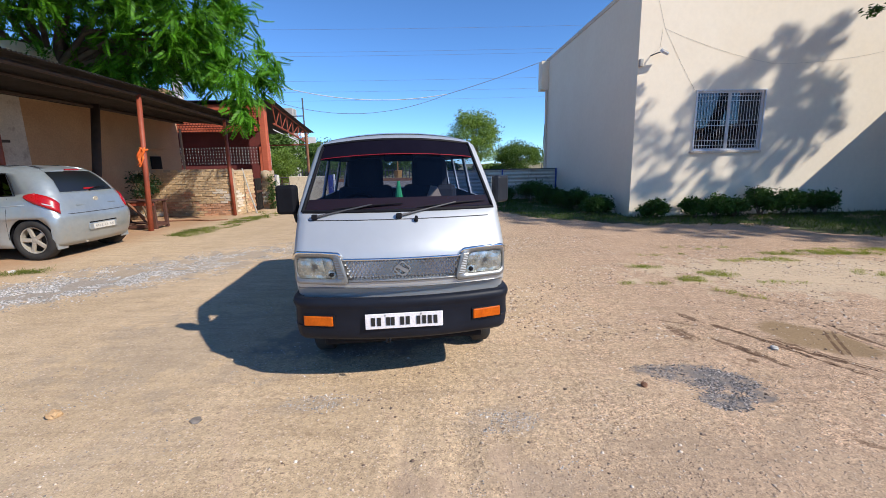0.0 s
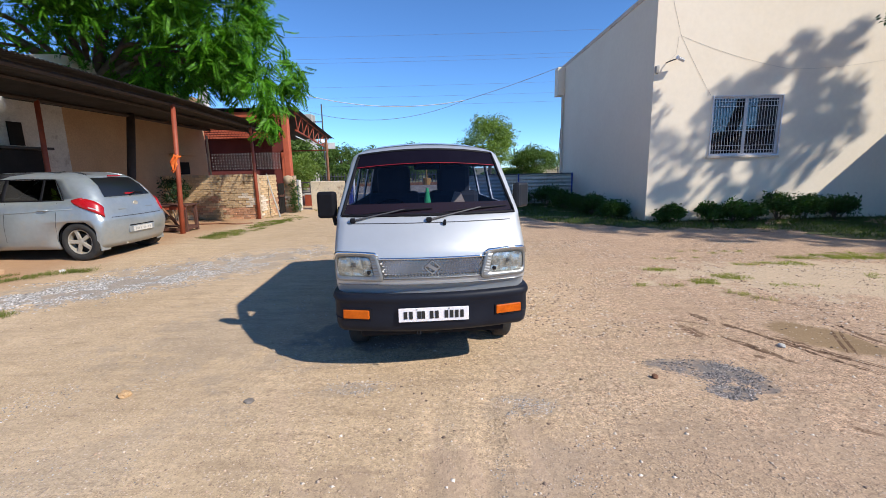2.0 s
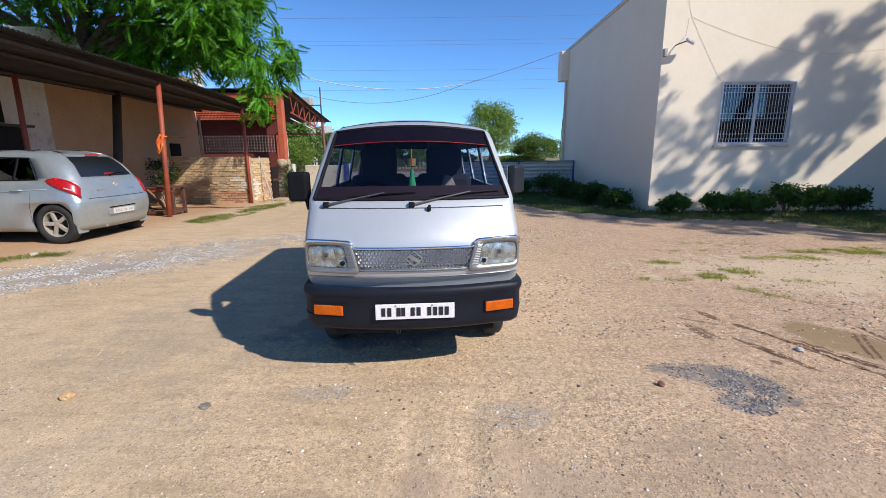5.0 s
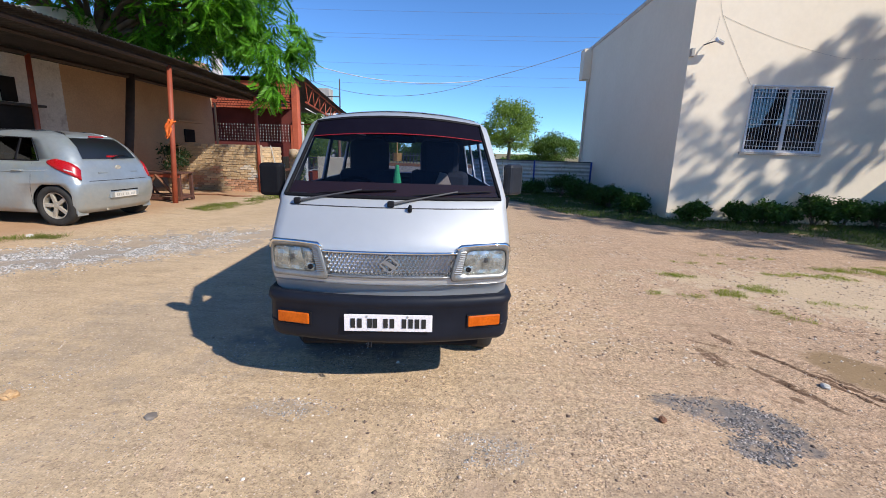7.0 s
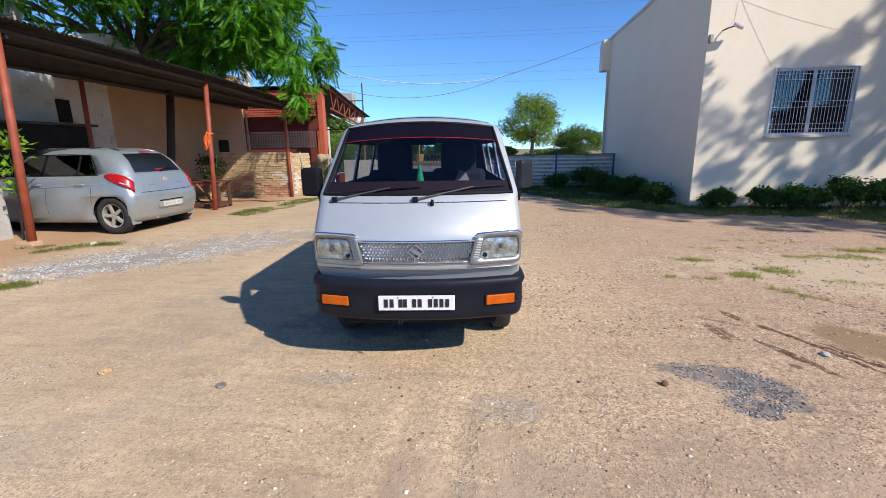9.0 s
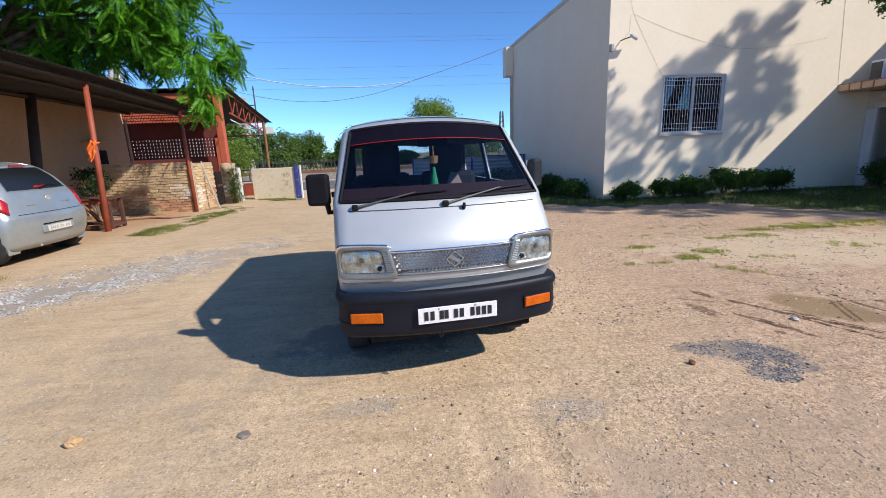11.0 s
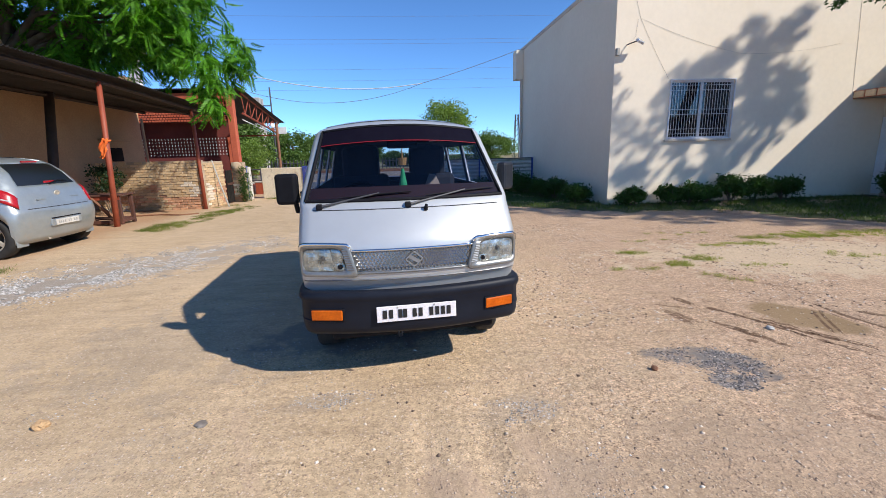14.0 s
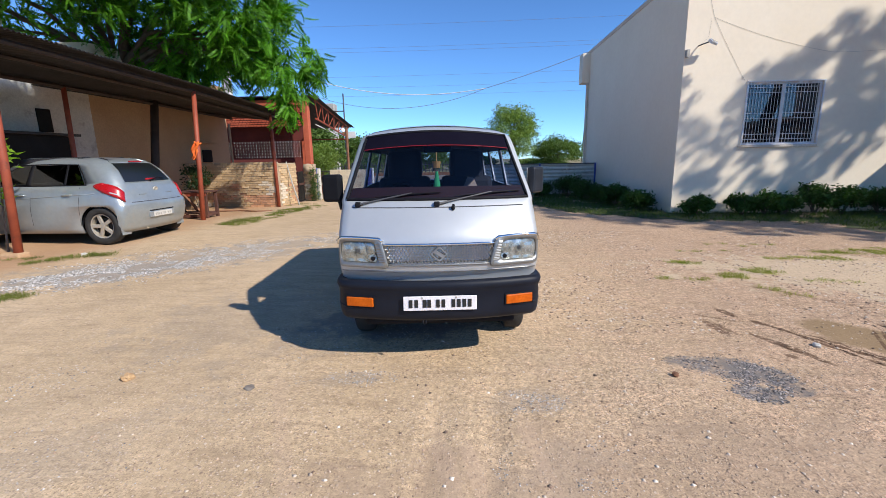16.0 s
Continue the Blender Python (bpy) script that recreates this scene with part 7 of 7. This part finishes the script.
# lobes of the crown, by where their shade falls: along the wall, height on it, radius, fullness
wall_lobes = [(10.35, 4.85, 0.26, 1), (10.15, 4.3, 0.30, 1), (9.75, 4.3, 0.36, 1), (9.0, 4.3, 0.40, 1), (9.4, 3.8, 0.6, 1), (10.2, 3.3, 0.45, 1), (10.35, 2.45, 0.45, 1), (9.6, 2.8, 0.75, 1), (8.6, 3.5, 0.72, 1),
              (8.0, 3.1, 0.72, 1), (8.7, 2.5, 0.85, 1), (7.3, 2.9, 0.65, 1), (9.6, 1.95, 0.6, 1), (7.6, 2.0, 0.8, 1), (6.7, 2.4, 0.5, 1), (8.6, 1.5, 0.75, 1), (9.1, 1.3, 0.45, 0.9), (6.2, 1.75, 0.5, 0.8),
              (5.6, 2.05, 0.36, 0.8), (7.2, 1.2, 0.5, 0.7), (8.0, 0.8, 0.6, 0.8), (6.3, 1.2, 0.4, 0.6), (5.5, 1.3, 0.4, 0.7), (5.8, 0.6, 0.5, 0.6), (6.9, 0.55, 0.45, 0.6), (7.6, 0.4, 0.5, 0.7)]
rs_ = random.Random(17)
shade_lobes, sprays = [], []


def spray_lobe(foot, across, up, r, full, s0, per):
    """Small sprays of leaves whose shade fills a round lobe about foot, spread by across and up."""
    shade_lobes.append(foot + sk * s0)
    for i in range(int(per * r * r * full)):
        a, q = rs_.random() * 6.28, r * math.sqrt(rs_.random()) * (0.85 + 0.3 * rs_.random())
        p = foot + across * q * math.cos(a) + up * q * math.sin(a)
        if noise.noise(Vector((p.x * 1.9, p.y * 1.9, p.z * 1.9 + 7))) + 0.5 * noise.noise(p * 5) < -0.34 + 0.25 * (1 - full):
            continue
        p = p + sk * (s0 + rs_.gauss(0, 0.30))
        sprays.append((p.x, p.y, p.z, rs_.uniform(0.035, 0.085)))


for wx, wz, r, full in wall_lobes:
    spray_lobe(Vector((wx, BY, wz)), Vector((1, 0, 0)), Vector((0, 0, 1)), r, full * (0.75 if wx < 7 else 1), 5.2 + 0.8 * max(0.0, min(1.0, 8.0 - wx)) + 0.35 * math.sin(wx * 2.3 + wz), 420)
SHADE_EDGE = [(0.8, 13.2), (2.06, 11.85), (2.6, 10.3), (3.6, 9.4), (4.4, 8.65), (5.3, 8.3), (6.0, 7.8), (6.9, 7.1), (8.3, 6.3), (10.0, 5.4)]
gx_ = 1.3
while gx_ < 9.6:
    gy_ = float(np.interp(gx_, [p[0] for p in SHADE_EDGE], [p[1] for p in SHADE_EDGE])) + 0.42
    while gy_ < 11.2 + max(0.0, 5.2 - gx_) * 0.6:
        spray_lobe(Vector((gx_ + rs_.uniform(-0.2, 0.2), gy_ + rs_.uniform(-0.15, 0.15), 0)), Vector((1, 0, 0)), Vector((0, 1, 0)), rs_.uniform(0.36, 0.5), 0.9, rs_.uniform(5.6, 6.6), 380)
        gy_ += 0.62
    gx_ += 0.62
# a low bough, placed along a sight line to fit the camera's view
for d_ in (12.2, 12.8, 13.4):
    foot = Vector((-0.35 + 0.757 * d_, 0.24 + 0.622 * d_, 1.56 + 0.222 * d_))
    for i in range(9):
        o_ = Vector((rs_.gauss(0, 0.45), rs_.gauss(0, 0.35), rs_.gauss(0, 0.18)))
        sprays.append((*(foot + o_), rs_.uniform(0.14, 0.26)))
    shade_lobes.append(foot)
for k, e in enumerate(shade_lobes[::3]):
    bm = bmesh.new()
    limb(bm, [(11.6, 5.6, 4.5), Vector((11.6, 5.6, 4.5)).lerp(e, 0.5) + Vector((0, 0, 0.3)), e], 0.06, 0.012, k + 90, 6)
    part("limb", bm, "bark", shade, smooth=True)
leaf_cloud("crown", sprays, 3400, 0.085, "leaf_dark", shade, 111, "leaf", 0.4, 0.1)


def far_tree(x, y, h, w, base, seed, label, material="leaf_far", n=900, size=0.4):
    """A tree far off: a forked trunk and a rounded, lumpy crown with gaps."""
    r_ = random.Random(seed)
    t = thing("tree", label, "tree", group="trees beyond the road")
    bm = bmesh.new()
    limb(bm, [(x, y, -0.1), (x + 0.1, y, h * 0.3), (x - 0.1, y, h * 0.6)], h * 0.03, h * 0.014, seed, 8)
    part("trunk", bm, "bark", t, smooth=True)
    cl, mid, half = [], (base + h) / 2, (h - base) / 2
    for i in range(60):
        a, k = r_.random() * 6.28, r_.uniform(-1, 1)
        ring = math.sqrt(max(0.0, 1 - k * k)) * (0.80 + 0.2 * math.sin(3 * a + seed))
        q = r_.uniform(0.45, 1.0) ** 0.6
        lump = r_.uniform(0.10, 0.17)
        cl.append((x + (0.5 * w - lump * w) * ring * q * math.cos(a), y + (0.5 * w - lump * w) * ring * q * math.sin(a), mid + (half - lump * half * 1.6) * k * q, w * lump))
    for i in range(0, 60, 5):
        bm = bmesh.new()
        limb(bm, [(x, y, h * 0.3), Vector((x, y, h * 0.42)).lerp(Vector(cl[i][:3]), 0.5), cl[i][:3]], h * 0.011, h * 0.003, seed + i, 5)
        part("limb", bm, "bark", t)
    tot = sum(c[3] ** 2 for c in cl)
    leaf_cloud("crown", cl, n / tot, size, material, t, seed, droop=0.3, shell=0.25, flat=min(1.0, 2.2 * half / w))


far_tree(5.9, 58, 8.9, 11.4, 0.6, 301, "pale green spreading tree behind the fence", "leaf_far", 13000, 0.30)
M["leaf_mid"] = leafy("mid_green_leaves", (0.045, 0.085, 0.02), (0.12, 0.19, 0.045), 0.3)
far_tree(12.2, 60, 4.7, 9.6, -0.4, 302, "dense dark green tree behind the fence", "leaf_mid", 14000, 0.26)
for k, (x, y, h, w) in enumerate([(-13.6, 58, 5.5, 7.6), (-10.2, 60, 5.1, 7.0), (-17.2, 60, 5.8, 8.5), (-4.4, 60, 5.4, 6.6), (-7.9, 66, 2.2, 7), (-21.5, 60, 4.4, 7), (-26, 62, 5, 8), (-1.2, 66, 2.2, 6), (2.2, 62, 2.0, 6), (8.8, 66, 1.6, 9), (-12.0, 52, 2.6, 5), (-12.6, 36, 5.0, 6.2), (-17, 50, 5.0, 7)]):
    far_tree(x, y, h, w, -0.3, 310 + k, "dense green tree beyond the railway", "leaf_mid", 9000, 0.30)
far_tree(-9.9, 29.5, 2.9, 4.2, 0.2, 330, "yellow-green bushy tree beyond the gateway", "leaf_far", 9000, 0.13)

# ---- beyond the gate ----
tagged(part("road", boxed(-200, 200, 21.0, 27.5, -0.10, 0.03), "asphalt"), "worn grey asphalt road past the gate", "road", kind="structure")
bm = bmesh.new()
prof_ = [(29.5, 0.0), (30.3, 0.38), (34.2, 0.38), (35.0, 0.0)]
a_ = [bm.verts.new((-200, y, z)) for y, z in prof_]
b_ = [bm.verts.new((200, y, z)) for y, z in prof_]
for i in range(3):
    bm.faces.new((a_[i], a_[i + 1], b_[i + 1], b_[i]))
tagged(part("railway_bed", bm, "ballast"), "low stony railway bed", "railway", kind="structure")
rails = thing("railway_track", "rusty railway track on the stony bed", "railway", kind="structure")
for y in (31.4, 33.0):
    part("rail", boxed(-200, 200, y, y + 0.07, 0.38, 0.54), "wood", rails)
rfence = thing("railing_fence", "dark upright railing fence along the railway", "fence", kind="structure")
for z in (0.3, 1.05):
    part("fence_rail", boxed(-33.1, 0.4, 36.0, 36.04, z, z + 0.05), "dark_metal", rfence)
fm = None
for i in range(120):
    x = -33 + i * 0.28
    if fm is None:
        o = part("picket", boxed(-0.035, 0.035, -0.02, 0.02, 0, 1.3, 0.004), "dark_metal", rfence)
        fm = o.data
    else:
        o = new("picket", fm)
        o.parent = rfence
    o.location = (x, 36.08, 0)
mast = thing("lattice_mast", "distant grey lattice mast", "mast")
for sx, sy in ((-1, -1), (1, -1), (1, 1), (-1, 1)):
    part("leg", tubed([(23.3 + 0.6 * sx, 88 + 0.6 * sy, 0), (23.3 + 0.25 * sx, 88 + 0.25 * sy, 8.8)], 0.09, 5), "dark_metal", mast)
for i in range(8):
    z, k = i * 1.0 + 0.4, 0.6 - 0.33 * i / 8
    part("cross_brace", tubed([(23.3 - k, 88 - k, z), (23.3 + k, 88 - k, z + 1.0)], 0.06, 4), "dark_metal", mast)
tank = thing("roof_tank_block", "distant concrete stair block with a thin pole", "building")
part("block", boxed(-13.2, -11.9, 40, 41.2, 0.0, 6.6, 0.03), "concrete", tank)
part("pole", tubed([(-10.95, 40, 0.0), (-10.95, 40, 7.4)], 0.06, 6), "dark_metal", tank)
part("cross_arm", tubed([(-13.0, 40, 5.9), (-10.95, 40, 5.9)], 0.05, 6), "dark_metal", tank)


def hung(name, label, a, b, low, r, material, steps=40):
    """A cable in one even sag from a to b, hanging low metres under the chord's middle."""
    a, b = Vector(a), Vector(b)
    pts = [a.lerp(b, i / steps) - Vector((0, 0, 4 * low * (i / steps) * (1 - i / steps))) for i in range(steps + 1)]
    part("strand", tubed(pts, r, 6), material, thing(name, label, "cable", kind="structure" if name == "power_line" else ""))


hung("service_cable", "white service cable sagging across the yard", (-9.6, 20.0, 6.1), (0.9, 20.0, 4.50), 0.80, 0.018, "cable_white")
hung("service_cable", "dark end of the service cable running up to the building", (0.9, 20.0, 4.50), (BX - 0.02, 20.0, 5.86), 0.05, 0.012, "cable_dark")
hung("service_cable", "thin dark cable sagging beside the white service cable", (-9.3, 20.02, 5.5), (0.9, 20.02, 4.50), 1.20, 0.010, "cable_dark")
for z, y in ((21.9, 71), (18.7, 71), (18.1, 71), (14.5, 71), (12.9, 71), (11.6, 71)):
    hung("power_line", "thin overhead power line far across the sky", (-95, y, z + 1.6), (75, y, z + 1.2), 1.5, 0.013, "cable_dark")

# ---- the gateway ----
for k, (x, y, w_, h_) in enumerate(((-6.74, 19.6, 0.42, 0.44), (-6.17, 19.4, 0.40, 0.50))):
    st = thing("gate_block", "rusty reddish-brown block standing in the gateway", "block")
    part("body", boxed(x - w_ / 2, x + w_ / 2, y - 0.16, y + 0.16, -0.02, h_, 0.03), "rust_red", st)
    part("cap", boxed(x - w_ / 2 - 0.02, x + w_ / 2 + 0.02, y - 0.18, y + 0.18, h_, h_ + 0.05, 0.012), "concrete", st)
bar = thing("gate_barrier", "dark iron barrier of bars across the gateway", "gate")
for x in (-7.4, -6.9, -6.4, -5.9):
    part("upright", tubed([(x, 20.3, -0.02), (x, 20.3, 1.05)], 0.03, 6), "dark_metal", bar)
for z in (0.55, 1.02):
    part("rail", tubed([(-7.6, 20.3, z), (-5.7, 20.3, z)], 0.028, 6), "dark_metal", bar)
# boards added to make the gap between return and pier dark
leaf_ = thing("gate_leaf", "narrow dark wooden gate between the brick return and pier", "gate")
for y in (15.66, 15.80, 15.94, 16.08):
    part("board", boxed(-6.14, -6.10, y - 0.062, y + 0.062, 0.03, 1.12, 0.005), "door_dark", leaf_)
part("brace", boxed(-6.098, -6.075, 15.6, 16.14, 0.62, 0.70, 0.004), "bench_wood", leaf_)
cap_ = bmesh.new()
lathe(cap_, [(0.0001, -0.13), (0.14, -0.11), (0.18, -0.04), (0.18, 0.04), (0.14, 0.11), (0.0001, 0.13)], 20, Matrix.Translation((-5.95, 16.22, 1.22)) @ Matrix.Rotation(math.pi / 2, 4, "Z"))
tagged(part("pier_cap", cap_, "mortar", smooth=True), "rounded cream plaster cap on the brick pier", "cap", kind="structure")
for y0, y1 in ((18.7, 19.9), (20.7, 21.9)):
    tl_ = thing("tube_light", "white tube light fixed along the truss", "lamp")
    zz = lambda y: 3.03 - 0.085 * (y - 18.3)
    part("tube", tubed([(-6.33, y0, zz(y0)), (-6.33, y1, zz(y1))], 0.018, 8), "white_metal", tl_, smooth=True)
    part("batten", tubed([(-6.37, y0, zz(y0) + 0.03), (-6.37, y1, zz(y1) + 0.03)], 0.015, 4), "white_metal", tl_)

# ---- brick wall by the shed, brick by brick ----


def brick_wall(name, label, a, b, h, thick, seed, pieces=True):
    r_ = random.Random(seed)
    a, b = Vector((*a, 0)), Vector((*b, 0))
    L = (b - a).length
    mat_ = Matrix.Translation(a) @ Matrix.Rotation(math.atan2(b.y - a.y, b.x - a.x), 4, "Z")
    w_ = thing(name, label, "wall", mat_, kind="structure")
    part("mortar_core", boxed(0.01, L - 0.01, 0.03, thick - 0.02, -0.05, h - 0.02), "mortar", w_)
    meshes = {}
    for i in range(5):
        bm = boxed(-0.114, 0.114, 0, 0.11, -0.034, 0.034, 0.006)
        for v in bm.verts:
            v.co += Vector([r_.uniform(-0.004, 0.004) for _ in range(3)])
        for kind_ in ("brick", "brick_red", "brick_lime"):
            o = part("brick", bm.copy(), kind_, w_)
            meshes.setdefault(kind_, []).append(o.data)
            bpy.data.objects.remove(o)
        bm.free()
    rows_n = int(h / 0.078)
    for j in range(rows_n):
        off = 0.12 if j % 2 else 0.0
        x = off
        while x < L + 0.05:
            if 0.03 < x < L - 0.03 and not (j == rows_n - 1 and r_.random() < 0.25):
                w1 = noise.noise(Vector((x * 0.9 + seed, j * 0.11, 2.0))) + 0.5 * noise.noise(Vector((x * 3, j * 0.4, seed)))
                w2 = noise.noise(Vector((x * 0.8, j * 0.10, 9.0 + seed))) + 0.4 * noise.noise(Vector((x * 3, j * 0.4, 5)))
                tone = "brick_red" if 1.3 * w1 + 0.7 * (x / L) - 0.06 * j > 0.42 else "brick_lime" if w2 - 0.03 * j > 0.02 else "brick"
                o = new("brick", meshes[tone][r_.randrange(5)])
                o.parent = w_
                lx = min(x, L - 0.115)
                o.location = (max(lx, 0.115), r_.uniform(-0.006, 0.016), 0.04 + j * 0.078)
                o.rotation_euler = (0, r_.uniform(-0.012, 0.012), r_.uniform(-0.015, 0.015))
            x += 0.241
    return w_


brick_wall("brick_wall", "low wall of sandy unplastered bricks by the shed", (-9.55, 14.42), (-6.24, 14.06), 1.50, 0.23, 1)
brick_wall("brick_wall_return", "short return of sandy bricks running back from the corner", (-6.24, 14.30), (-6.12, 15.55), 1.46, 0.23, 2)
brick_wall("brick_pier", "broken brick pier beside the gateway", (-6.15, 16.25), (-5.75, 16.25), 1.40, 0.35, 3)
